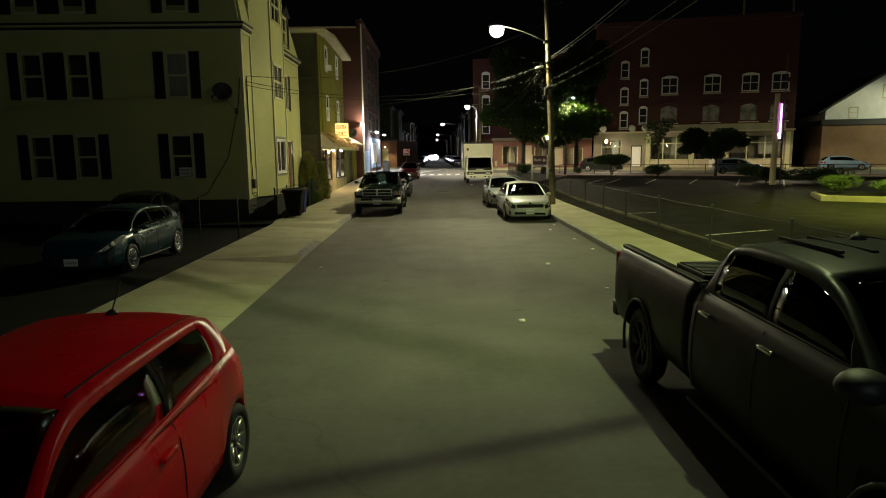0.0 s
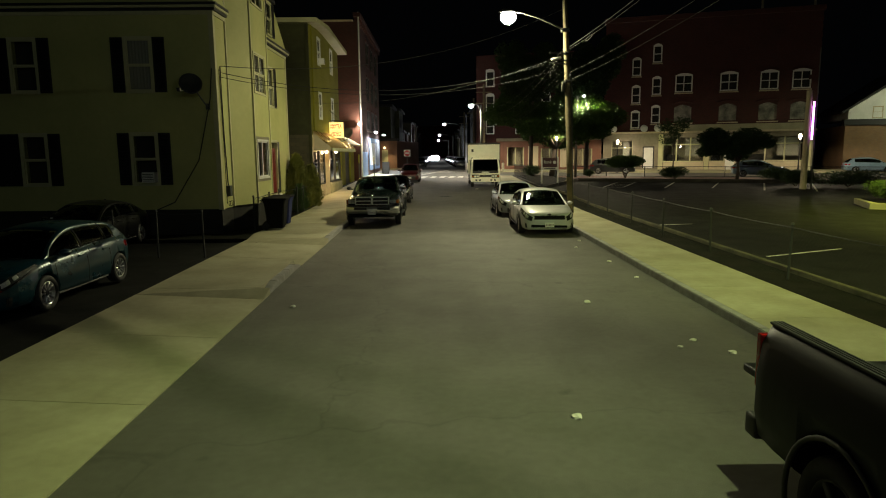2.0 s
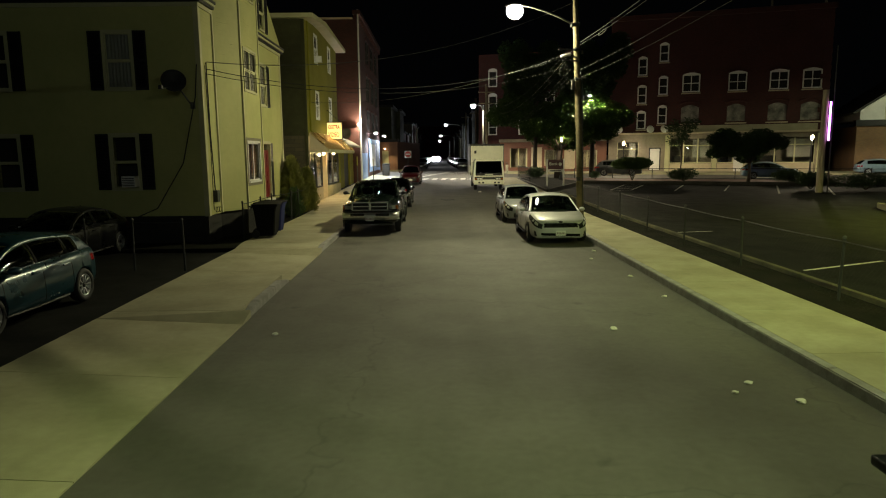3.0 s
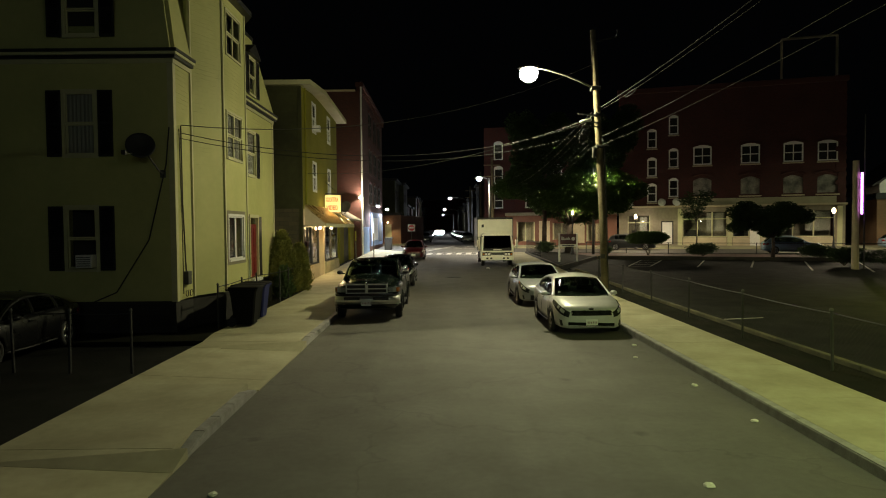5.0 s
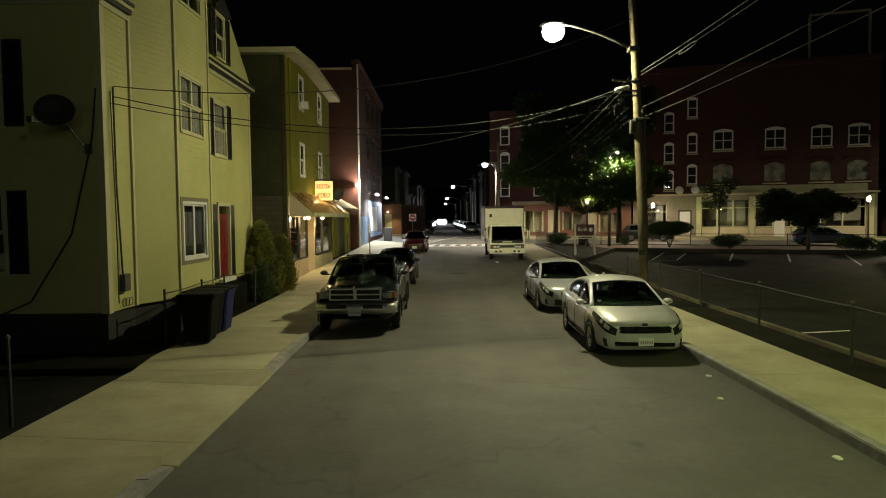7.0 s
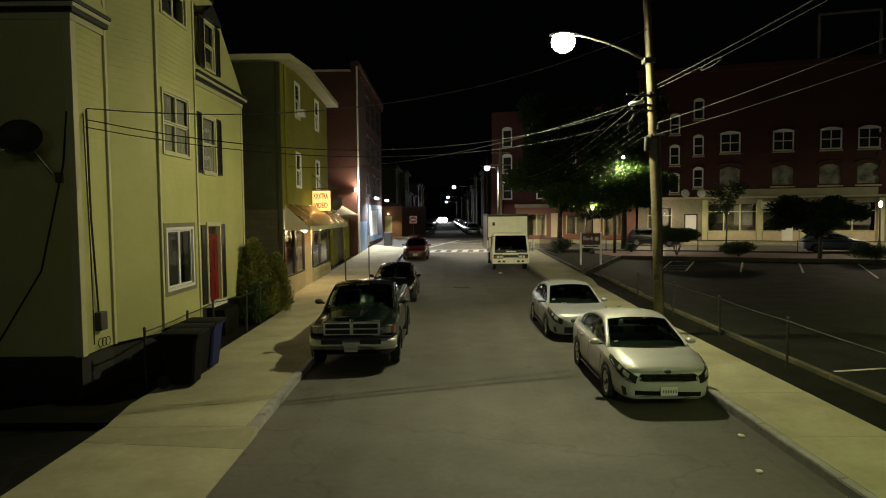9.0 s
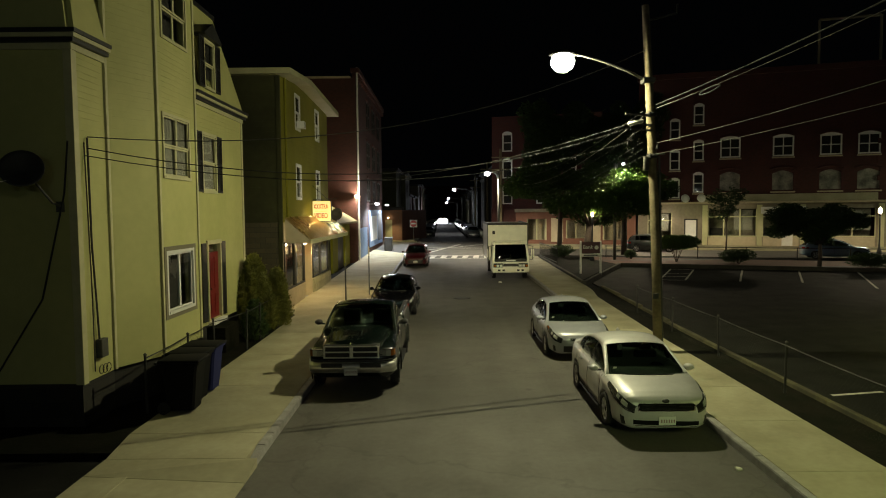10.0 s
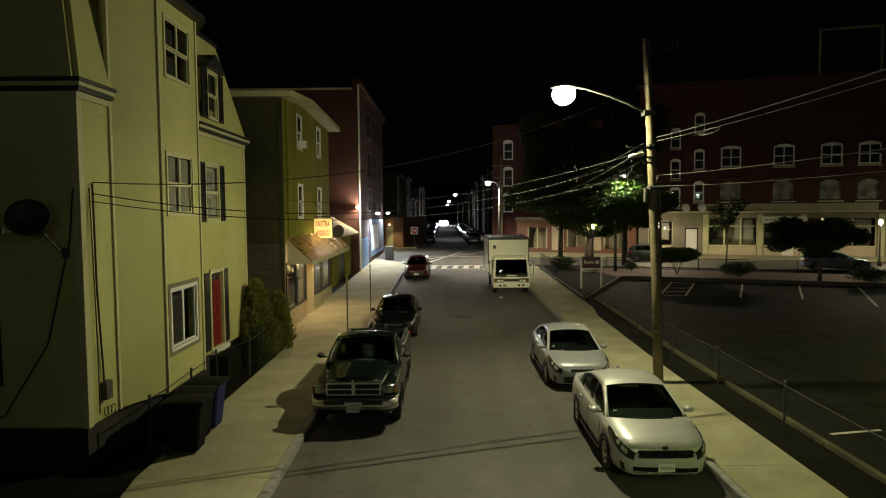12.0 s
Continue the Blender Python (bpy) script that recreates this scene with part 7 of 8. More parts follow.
# ---- utility pole with its street lamp and wires ----
def lamp_pole(m):
    pole = thing("utility_pole", m, "weathered wooden utility pole with a street lamp arm", "utility pole")
    part("pole", tube(bmesh.new(), [(0.13, 0, 0), (0.03, 0, 3.0), (-0.15, 0, 6.5), (-0.33, 0, 9.75)], [0.145, 0.135, 0.12, 0.1], 14), WOOD, pole, "", None, True)
    arm = [(-0.3, 0, 7.7), (-0.8, 0, 7.96), (-1.4, 0, 8.2), (-2.0, 0, 8.38), (-2.36, 0, 8.44)]
    part("lamp_arm", tube(bmesh.new(), arm, [0.045, 0.042, 0.038, 0.034, 0.034], 10), STEEL, pole, "curved steel lamp arm", None, True)
    part("arm_bracket", boxed(-0.4, -0.08, -0.16, 0.16, 7.62, 7.76, bevel=0.01), STEEL, pole)
    for z, out in ((6.72, -0.75), (6.45, -0.55), (6.3, -0.6), (5.62, 0.35)):
        part("cable_bracket", bar(bmesh.new(), (-0.15, -0.12, z), (-0.15 + out, -0.16, z + 0.04), 0.05, 0.04), STEEL, pole)
    for k in range(3):
        loop = [(-0.55 - 0.1 * k + 0.1 * math.cos(a), -0.16, 6.2 - 0.16 * k + 0.2 * math.sin(a)) for a in [i * 0.55 for i in range(12)]]
        part("cable_loop", tube(bmesh.new(), loop, 0.012, 5), CABLE, pole, "", None, True)
    part("splice_case", lathe(bmesh.new(), [(0.03, -0.22), (0.06, -0.18), (0.065, 0.18), (0.03, 0.22)], 10, pose(-0.62, -0.16, 6.52, 0, 78, 0)), REFLECTOR, pole, "pale cable splice case", None, True)
    part("cable_strap", lathe(bmesh.new(), [(0.15, -0.05), (0.155, 0.0), (0.15, 0.05)], 14, pose(-0.15, 0, 6.75)), DARKSTEEL, pole, "", None, True)
    part("cable_strap", lathe(bmesh.new(), [(0.15, -0.05), (0.155, 0.0), (0.15, 0.05)], 14, pose(-0.11, 0, 5.6)), DARKSTEEL, pole, "", None, True)
    head = part("lamp_head", lathe(bmesh.new(), [(0.001, 0.16), (0.14, 0.14), (0.24, 0.06), (0.27, 0.0)], 20, pose(-2.62, 0, 8.42) @ Matrix.Diagonal((1.5, 1, 1, 1))), STEEL, pole, "oval lamp head", None, True)
    # lens enlarged beyond a lamp's true size to include its bloom
    part("lens", lathe(bmesh.new(), [(0.24, 0.03), (0.31, -0.06), (0.335, -0.17), (0.31, -0.29), (0.24, -0.39), (0.12, -0.46), (0.001, -0.48)], 28, pose(-2.62, 0, 8.415)), LAMPGLOW, head, "glowing lens", None, True).visible_shadow = False
    part("crossarm", tube(bmesh.new(), [(-0.2, 0, 9.35), (0.25, -0.05, 9.45), (0.5, -0.1, 9.5), (0.52, -0.1, 9.75)], 0.03, 6), DARKSTEEL, pole)
    for z, s in ((6.65, 0.3), (6.75, -0.25), (5.85, 0.22), (5.6, -0.18), (6.2, 0.2)):
        part("insulator", lathe(bmesh.new(), [(0.03, -0.08), (0.06, -0.04), (0.04, 0), (0.06, 0.04), (0.02, 0.08)], 10, pose(-0.1 + s * 0.5, -0.1, z)), DARKSTEEL, pole, "", None, True)
    part("splice_box", boxed(-0.36, -0.22, -0.12, 0.02, 5.2, 5.6, bevel=0.03), STEEL, pole, "", None, True)
    part("conduit", tube(bmesh.new(), [(0.2, -0.1, 0.1), (0.13, -0.1, 3.0), (0.06, -0.1, 5.6)], 0.03, 6), STEEL, pole, "thin steel conduit")
    part("pole_tag", boxed(-0.1, 0.06, -0.175, -0.16, 1.6, 1.75), STEEL, pole)
    return pole


lamp_pole(pose(5.53, 31.4, 0.1))
lamp_pole(pose(5.6, 7.0, 0.1, 0, 0, -50.6))
lamp_pole(pose(5.6, -17.0, 0.1))


def wire(name, a, b, drop, r, mat, label):
    return tagged(part(name, tube(bmesh.new(), sag(a, b, drop, 18), r, 6), mat, None, "", None, True), label, "cable", "overhead cables")


P = Vector((5.36, 31.3, 0))
NEAR, FAR = Vector((5.5, 7.0, 0)), Vector((5.2, 72.0, 0))
for z, d, r in ((7.1, 0.5, 0.014), (7.0, 0.55, 0.006), (6.05, 0.5, 0.006), (5.75, 0.5, 0.005)):
    wire("overhead_cable", P + Vector((0.1, -0.1, z)), NEAR + Vector((-0.1, 0.1, z + 0.25)), d * 0.55, r, CABLE if r > 0.01 else BRIGHTCABLE, "overhead cable between the poles")
for k, (z, z2, d) in enumerate(((6.95, 7.6, 0.9), (6.8, 7.3, 1.2), (6.5, 7.0, 1.1), (6.1, 6.4, 1.0), (5.9, 6.2, 1.0), (5.7, 5.9, 0.9))):
    wire("overhead_cable", P + Vector((-0.2, 0.1, z)), FAR + Vector((-0.3 + 0.15 * k, 0, z2)), d, 0.009 if k < 2 else 0.006, BRIGHTCABLE if k == 1 else CABLE, "overhead cable along the street")
wire("service_drop", P + Vector((-0.3, -0.5, 8.5)), Vector((-7.36, 25.85, 5.72)), 0.85, 0.011, BRIGHTCABLE, "twisted service cable to the house")
wire("service_drop", P + Vector((-0.3, 0, 6.6)), Vector((-7.36, 25.8, 5.5)), 0.9, 0.01, CABLE, "thin service cable to the house")
wire("service_drop", P + Vector((-0.3, 0, 6.2)), Vector((-7.36, 25.75, 5.35)), 0.8, 0.009, CABLE, "thin service cable to the house")
wire("service_drop", P + Vector((-0.3, 0, 6.7)), Vector((-6.85, 40.0, 5.6)), 0.6, 0.009, CABLE, "thin service cable to the shop building")


HANG = P.lerp(NEAR, 0.16)
coil = [HANG + Vector((0.0, 0.55 * math.cos(a), 6.8 + 0.05 * math.sin(a))) for a in [i * math.tau / 16 for i in range(17)]]
spare = tagged(part("cable_coil", tube(bmesh.new(), coil, 0.014, 6), CABLE, None, "", None, True), "spare cable coil tied under the overhead bundle", "cable", "overhead cables")
for y in (-0.4, 0.0, 0.4):
    part("tie", tube(bmesh.new(), [HANG + Vector((0.0, y, 6.75)), HANG + Vector((0.03, y, 7.02))], 0.008, 5), CABLE, spare)
lot_pole = thing("lot_lamp", pose(17.6, 13.8, 0.02), "tall steel lamp pole standing in the parking lot", "street lamp", "lot lamps")
part("pole", tube(bmesh.new(), [(0, 0, 0), (0, 0, 9.4)], [0.11, 0.08], 10), STEEL, lot_pole, "", None, True)
part("lamp_arm", tube(bmesh.new(), [(0, 0, 9.3), (-0.6, 1.2, 9.75)], 0.04, 8), STEEL, lot_pole)
part("lamp_head", boxed(-0.85, -0.35, 0.95, 1.45, 9.72, 9.85, bevel=0.03), STEEL, lot_pole)
copy_thing(lot_pole, pose(23.6, 25.8, 0.02))
wire("service_drop", Vector((17.5, 13.9, 7.6)), Vector((-12.0, 2.4, 6.0)), 0.0, 0.022, CABLE, "thick cable across the street")


def far_pole(x, y, h, arm_x, group="far street lamps", size=1.0):
    p = thing("street_lamp", pose(x, y, 0.1 + rise(y)), "tall street lamp on a pole with a curved arm", "street lamp", group)
    part("pole", tube(bmesh.new(), [(0, 0, 0), (0, 0, h)], [0.12, 0.09], 8), STEEL, p, "", None, True)
    part("arm", tube(bmesh.new(), [(0, 0, h - 0.6), (arm_x * 0.3, 0, h - 0.05), (arm_x * 0.8, 0, h + 0.05), (arm_x, 0, h)], 0.05, 6), STEEL, p, "", None, True)
    part("lamp_head", boxed(arm_x - 0.3 * size, arm_x + 0.3 * size, -0.15 * size, 0.15 * size, h + 0.02, h + 0.14, bevel=0.04), STEEL, p)
    part("lens", lathe(bmesh.new(), [(0.2, 0.03), (0.26, -0.08), (0.24, -0.2), (0.12, -0.3), (0.001, -0.32)], 14, pose(arm_x, 0, h + 0.01) @ Matrix.Scale(size, 4)), WHITEGLOW, p, "glowing lens", None, True).visible_shadow = False
    return p


far_pole(4.35, 69.7, 6.85, -1.0)
for y, x, h in ((111.0, 3.9, 6.7), (161.0, 3.7, 6.4), (211.0, 3.5, 6.2)):
    far_pole(x, y, h, -2.8 if y < 140 else -3.2)
for y, x in ((77.5, 5.2), (96.0, 5.1), (126.0, 5.0)):
    p = thing("utility_pole", pose(x, y, 0.1 + rise(y)), "dark wooden utility pole with cross arms", "utility pole", "far utility poles")
    part("pole", tube(bmesh.new(), [(0, 0, 0), (0, 0, 9.5)], [0.16, 0.12], 8), WOOD, p, "", None, True)
    for z in (8.6, 7.4):
        part("crossarm", boxed(-0.9, 0.9, -0.05, 0.05, z, z + 0.1), WOOD, p)


# unseen post put beside the added gable light
far_pole(52.5, 60.0, 8.2, -2.5, "side street lamps")


def globe_lamp(x, y, size=0.9, globe=1.0):
    p = thing("lamp_post", pose(x, y, 0.12 + rise(y)) @ Matrix.Scale(size, 4), "black ornamental lamp post with a warm globe", "lamp post", "globe lamp posts")
    part("post", lathe(bmesh.new(), [(0.2, 0), (0.2, 0.25), (0.1, 0.5), (0.07, 0.9), (0.055, 3.2), (0.1, 3.35), (0.12, 3.5)], 12), BLACKTRIM, p, "", None, True)
    part("globe", lathe(bmesh.new(), [(0.1, 3.5), (0.16, 3.62), (0.17, 3.75), (0.12, 3.92), (0.04, 3.98)], 14, pose(0, 0, 3.5) @ Matrix.Scale(globe, 4) @ pose(0, 0, -3.5)), WARMGLOW, p, "glowing warm globe", None, True).visible_shadow = False
    part("finial", lathe(bmesh.new(), [(0.08, 3.97), (0.05, 4.05), (0.01, 4.12)], 10, pose(0, 0, 3.5) @ Matrix.Scale(globe, 4) @ pose(0, 0, -3.5)), BLACKTRIM, p, "", None, True)
    return p


globe_lamp(17.75, 67.9, 0.8)
globe_lamp(9.95, 58.4, 0.92, 0.65)
far_pole(11.95, 60.0, 7.0, 0.6, "path lamps", 0.4)
globe_lamp(32.8, 62.4)

neon = thing("neon_pole", pose(23.7, 45.4, rise(45.4)), "tall pale post with a glowing purple neon strip", "sign post")
part("post", tube(bmesh.new(), [(0, 0, 0), (0, 0, 6.3)], [0.2, 0.17], 10), TAN, neon)
part("flag_pole", tube(bmesh.new(), [(0.7, 0.3, 0), (0.7, 0.3, 9.0)], [0.05, 0.03], 6), STEEL, neon)
part("neon_strip", boxed(0.18, 0.27, -0.25, -0.15, 3.2, 5.6), glow("purple_neon", (0.75, 0.25, 1.0), 5.0), neon, "glowing purple neon strip")

# ---- chain-link fences ----
def chain_fence(points, height, label, posts=True):
    f = thing("chain_link_fence", pose(0, 0, 0), label, "fence")
    for i, (x, y, z) in enumerate(points):
        lean = 0.03 * math.sin(i * 2.3)
        part("post", tube(bmesh.new(), [(x, y, z - 0.02), (x + lean, y, z + height + 0.06)], 0.028, 8), DARKSTEEL, f)
        part("post_cap", lathe(bmesh.new(), [(0.036, 0), (0.036, 0.03), (0.001, 0.06)], 8, pose(x + lean, y, z + height + 0.05)), STEEL, f)
    for (x0, y0, z0), (x1, y1, z1) in zip(points, points[1:]):
        part("top_rail", tube(bmesh.new(), sag((x0, y0, z0 + height), (x1, y1, z1 + height), 0.02, 6), 0.013, 6), DARKSTEEL, f)
        bm = bmesh.new()
        length = math.hypot(x1 - x0, y1 - y0)
        n = int(length / 0.11)
        rows = int(height / 0.11)
        for i in range(-rows, n + 1):
            for s in (1, -1):
                a, b = (i, 0), (i + rows, rows)
                if a[0] < 0:
                    a = (0, -i)
                if b[0] > n:
                    b = (n, n - i)
                if a[1] >= b[1]:
                    continue
                if s < 0:
                    a, b = (n - a[0], a[1]), (n - b[0], b[1])
                pa = (x0 + (x1 - x0) * a[0] / n, y0 + (y1 - y0) * a[0] / n, z0 + 0.03 + a[1] * 0.11)
                pb = (x0 + (x1 - x0) * b[0] / n, y0 + (y1 - y0) * b[0] / n, z0 + 0.03 + b[1] * 0.11)
                tube(bm, [pa, pb], 0.0011, 3, False)
        part("wire_mesh", bm, DARKSTEEL, f, "thin wire mesh")
    return f


chain_fence([(7.05 + 0.1 * math.sin(i), 38.1 - 3.62 * i, 0.12) for i in range(13)], 1.08, "grey chain-link fence along the parking lot")
chain_fence([(-6.6, 26.3, 0.1), (-6.66, 28.6, 0.1), (-6.75, 30.7, 0.1), (-6.4, 32.4, 0.1), (-6.4, 33.8, 0.1), (-6.5, 36.8, 0.1)], 1.15, "grey chain-link fence before the house")
chain_fence([(-6.5, 21.0, 0.0), (-7.8, 21.1, 0.0), (-9.0, 21.2, 0.0)], 1.2, "chain-link fence across the driveway")
part_fence = thing("iron_fence", pose(7.0, 55.5, 0.2 + rise(58)), "black iron fence beside the planting bed", "fence")
for i in range(24):
    part("picket", tube(bmesh.new(), [(0, i * 0.34, 0), (0, i * 0.34, 1.15)], 0.014, 5), BLACKTRIM, part_fence)
for z in (0.15, 1.05):
    part("rail", boxed(-0.02, 0.02, 0, 8.0, z, z + 0.04), BLACKTRIM, part_fence)
lot_rail = thing("post_and_rail", pose(0, 0, 0), "low dark rail along the brick strip", "fence")
for i in range(14):
    x, y = 11.8 + i * 3.1, 61.9 - i * 0.95
    z = rise(y)
    part("post", tube(bmesh.new(), [(x, y, z + 0.12), (x, y, z + 1.05)], 0.035, 6), DARKSTEEL, lot_rail)
    if i:
        part("rail", tube(bmesh.new(), [(x - 3.1, y + 0.95, rise(y + 0.95) + 1.0), (x, y, z + 1.0)], 0.025, 6), DARKSTEEL, lot_rail)


# ---- wheeled bins ----
BINBLACK = shade("bin_black", (0.004, 0.0042, 0.004), 0.8, grain=0.2)
BINBLACK.node_tree.nodes["Principled BSDF"].inputs["Specular IOR Level"].default_value = 0.2
BINBLUE = shade("bin_blue", (0.004, 0.009, 0.09), 0.85, grain=0.12)


def bin_(x, y, rz, colour_mat, label):
    b = thing("wheelie_bin", pose(x, y, 0.14, 0, 0, rz) @ Matrix.Scale(1.05, 4), label, "bin", "wheeled bins")
    bm = bmesh.new()
    rows = []
    for z, w, d in ((0.06, 0.23, 0.25), (0.3, 0.25, 0.28), (0.8, 0.285, 0.33), (0.96, 0.3, 0.36), (0.96, 0.33, 0.39), (1.0, 0.33, 0.39)):
        rows.append([(sx * (w - (0.04 if k else 0)), sy * (d - (0 if k else 0.04)), z) for sx, sy, k in ((1, -1, 0), (1, -1, 1), (-1, -1, 1), (-1, -1, 0), (-1, 1, 0), (-1, 1, 1), (1, 1, 1), (1, 1, 0))])
    made = quad_mesh(bm, rows, True)
    bm.faces.new(made[0])
    bm.faces.new(made[-1])
    bmesh.ops.recalc_face_normals(bm, faces=bm.faces)
    part("body", bm, colour_mat, b)
    part("lid", boxed(-0.34, 0.34, -0.41, 0.38, 1.0, 1.06, bevel=0.025), BINBLACK, b, "", None, True)
    part("handle", tube(bmesh.new(), [(-0.25, 0.38, 0.95), (-0.25, 0.46, 0.99), (0.25, 0.46, 0.99), (0.25, 0.38, 0.95)], 0.016, 6), PLASTIC, b)
    for s in (1, -1):
        part("wheel", lathe(bmesh.new(), [(0.001, -0.03), (0.12, -0.03), (0.12, 0.03), (0.001, 0.03)], 16, pose(s * 0.27, 0.3, 0.12, 0, 90, 0)), RUBBER, b)
    return b


bin_(-5.84, 26.36, 92, BINBLACK, "black wheeled bin on the pavement")
bin_(-5.98, 27.06, 88, BINBLACK, "black wheeled bin by the fence")
bin_(-5.98, 27.82, 90, BINBLUE, "blue recycling bin with a black lid beside the black ones")


# ---- plants ----
def leaves(bm, centre, radii, count, size, rng, shell=0.45):
    for _ in range(count):
        d = Vector((rng.gauss(0, 1), rng.gauss(0, 1), rng.gauss(0, 1))).normalized()
        r = (shell + (1 - shell) * rng.random() ** 0.5) * (1 + 0.18 * noise.noise(Vector(centre) + d * 2.3))
        p = Vector(centre) + Vector((d.x * radii[0], d.y * radii[1], d.z * radii[2])) * r
        a = Vector((rng.gauss(0, 1), rng.gauss(0, 1), rng.gauss(0, 0.6))).normalized()
        b = a.orthogonal().normalized()
        s = size * rng.uniform(0.6, 1.3)
        v = [bm.verts.new(p + q) for q in (-a * s, b * s * 0.45, a * s, -b * s * 0.45)]
        bm.faces.new(v)
    return bm


def tree(x, y, z, height, spread, crown_low, label, mat, seed, count=6500, size=0.17, lean=0.0, trunk=0.3):
    rng = random.Random(seed)
    t = thing("tree", pose(x, y, z), label, "tree")
    bm = bmesh.new()
    fork = crown_low + 0.2
    tube(bm, [(0, 0, 0), (0.05, 0, fork * 0.5), (lean * 0.4, 0, fork)], [trunk, trunk * 0.8, trunk * 0.7], 10)
    blobs = []
    n = 9
    for k in range(n):
        a = k * math.tau / n + rng.uniform(-0.3, 0.3)
        out = spread * rng.uniform(0.35, 0.68) * (1 if k else 0.1)
        top = fork + (height - fork) * (rng.uniform(0.35, 0.78) if k % 3 else rng.uniform(0.15, 0.35))
        end = Vector((lean + math.cos(a) * out, math.sin(a) * out, top))
        mid = Vector((lean * 0.5 + math.cos(a) * out * 0.4, math.sin(a) * out * 0.4, fork + (top - fork) * 0.5))
        tube(bm, [(lean * 0.4, 0, fork - 0.1), mid, end], [trunk * 0.42, trunk * 0.26, trunk * 0.1], 6)
        blobs.append((end, spread * rng.uniform(0.32, 0.45), (height - crown_low) * rng.uniform(0.2, 0.3)))
    part("trunk", bm, BARK, t, "", None, True)
    crown = bmesh.new()
    blobs.append((Vector((lean * 0.6, 0, fork + (height - fork) * 0.4)), spread * 0.5, (height - crown_low) * 0.3))
    for end, r, h in blobs:
        for _ in range(5):
            c = end + Vector((rng.uniform(-1, 1) * r * 0.7, rng.uniform(-1, 1) * r * 0.7, rng.uniform(-0.6, 0.6) * h))
            leaves(crown, c, (r * 0.55, r * 0.55, h * 0.6), count // (n * 5), size, rng, 0.3)
    part("crown", crown, mat, t, "uneven leafy crown")
    return t


def shrub(x, y, z, radii, label, mat, seed, count=1600, size=0.07, stem=0.0):
    rng = random.Random(seed)
    s = thing("shrub", pose(x, y, z), label, "shrub")
    bm = bmesh.new()
    for k in range(7):
        c = Vector((rng.uniform(-0.5, 0.5) * radii[0], rng.uniform(-0.5, 0.5) * radii[1], stem + radii[2] * rng.uniform(0.75, 1.15)))
        leaves(bm, c, [r * 0.68 for r in radii], count // 7, size, rng, 0.35)
    part("foliage", bm, mat, s)
    for k in range(5):
        a = k * 1.26
        part("stem", tube(bmesh.new(), [(0.03 * math.cos(a), 0.03 * math.sin(a), 0), (radii[0] * 0.4 * math.cos(a), radii[1] * 0.4 * math.sin(a), stem + radii[2])], [0.03, 0.012], 5), BARK, s)
    return s


def evergreen(x, y, z, height, radius, label, seed, mat, sprays=420, needles=30):
    """A ragged upright conifer: sprays of short needles that point outwards and up."""
    rng = random.Random(seed)
    s = thing("shrub", pose(x, y, z), label, "shrub")
    bm = bmesh.new()
    for k in range(sprays):
        v = rng.random() ** 0.8
        a = rng.uniform(0, math.tau)
        out = radius * (1 - v) ** 0.62 * (1.0 if v > 0.12 else 0.75 + 2 * v) * rng.uniform(0.4, 1.05) * (1 + 0.3 * noise.noise(Vector((math.cos(a) * 1.4, math.sin(a) * 1.4, v * 3 + seed))))
        tip = Vector((math.cos(a) * out, math.sin(a) * out, 0.08 + v * height))
        way = Vector((math.cos(a) * 0.7, math.sin(a) * 0.7, rng.uniform(0.5, 1.3))).normalized()
        for i in range(needles):
            p = tip + way * rng.uniform(-0.12, 0.14) + Vector((rng.gauss(0, 0.035), rng.gauss(0, 0.035), rng.gauss(0, 0.03)))
            d = (way + Vector((rng.gauss(0, 0.5), rng.gauss(0, 0.5), rng.gauss(0, 0.4)))).normalized() * rng.uniform(0.05, 0.1)
            e = d.orthogonal().normalized() * 0.02
            bm.faces.new([bm.verts.new(q) for q in (p - e, p + e, p + d)])
    part("foliage", bm, mat, s)
    part("stem", tube(bmesh.new(), [(0, 0, 0), (0, 0, height * 0.85)], [0.05, 0.012], 6), BARK, s)
    return s


tree(10.0, 60.3, 0.14 + rise(60), 7.4, 6.2, 2.35, "broad dark maple on the planting bed, partly lit", LEAF, 3, 50000, 0.13, 0.5, 0.34)
tree(13.9, 64.6, 0.14 + rise(62), 13.0, 4.2, 6.6, "tall dark tree behind the planting bed", DARKLEAF, 21, 22000, 0.17, 0.0, 0.24)
tree(8.3, 62.0, 0.14 + rise(62), 12.0, 3.4, 6.0, "tall dark tree behind the maple", DARKLEAF, 22, 16000, 0.17, 0.0, 0.22)
tree(23.3, 53.9, 0.14 + rise(54), 4.1, 3.2, 1.3, "small round-headed dark tree on the brick strip", DARKLEAF, 4, 18000, 0.11, 0.0, 0.14)
tree(22.4, 65.4, 0.14 + rise(65), 5.5, 1.7, 2.3, "thin young street tree with sparse leaves", DARKLEAF, 6, 1500, 0.11, 0.0, 0.07)
shrub(15.7, 57.9, 0.14 + rise(58), (1.5, 1.4, 0.68), "umbrella-shaped green shrub on a short stem", LEAF, 7, 14000, 0.075, 0.7)
shrub(19.3, 56.3, 0.14 + rise(56), (1.1, 1.0, 0.55), "rounded dark green shrub", DARKLEAF, 8, 3000)
shrub(25.6, 52.3, 0.14 + rise(52), (1.2, 1.0, 0.6), "rounded dark green shrub", DARKLEAF, 9, 3000)
shrub(24.2, 47.2, 0.1 + rise(47), (1.5, 1.2, 0.65), "broad dark evergreen shrub", DARKLEAF, 10, 4200)
shrub(27.3, 46.4, 0.1 + rise(46), (2.2, 1.3, 0.62), "broad dark evergreen shrub", DARKLEAF, 11, 4200)
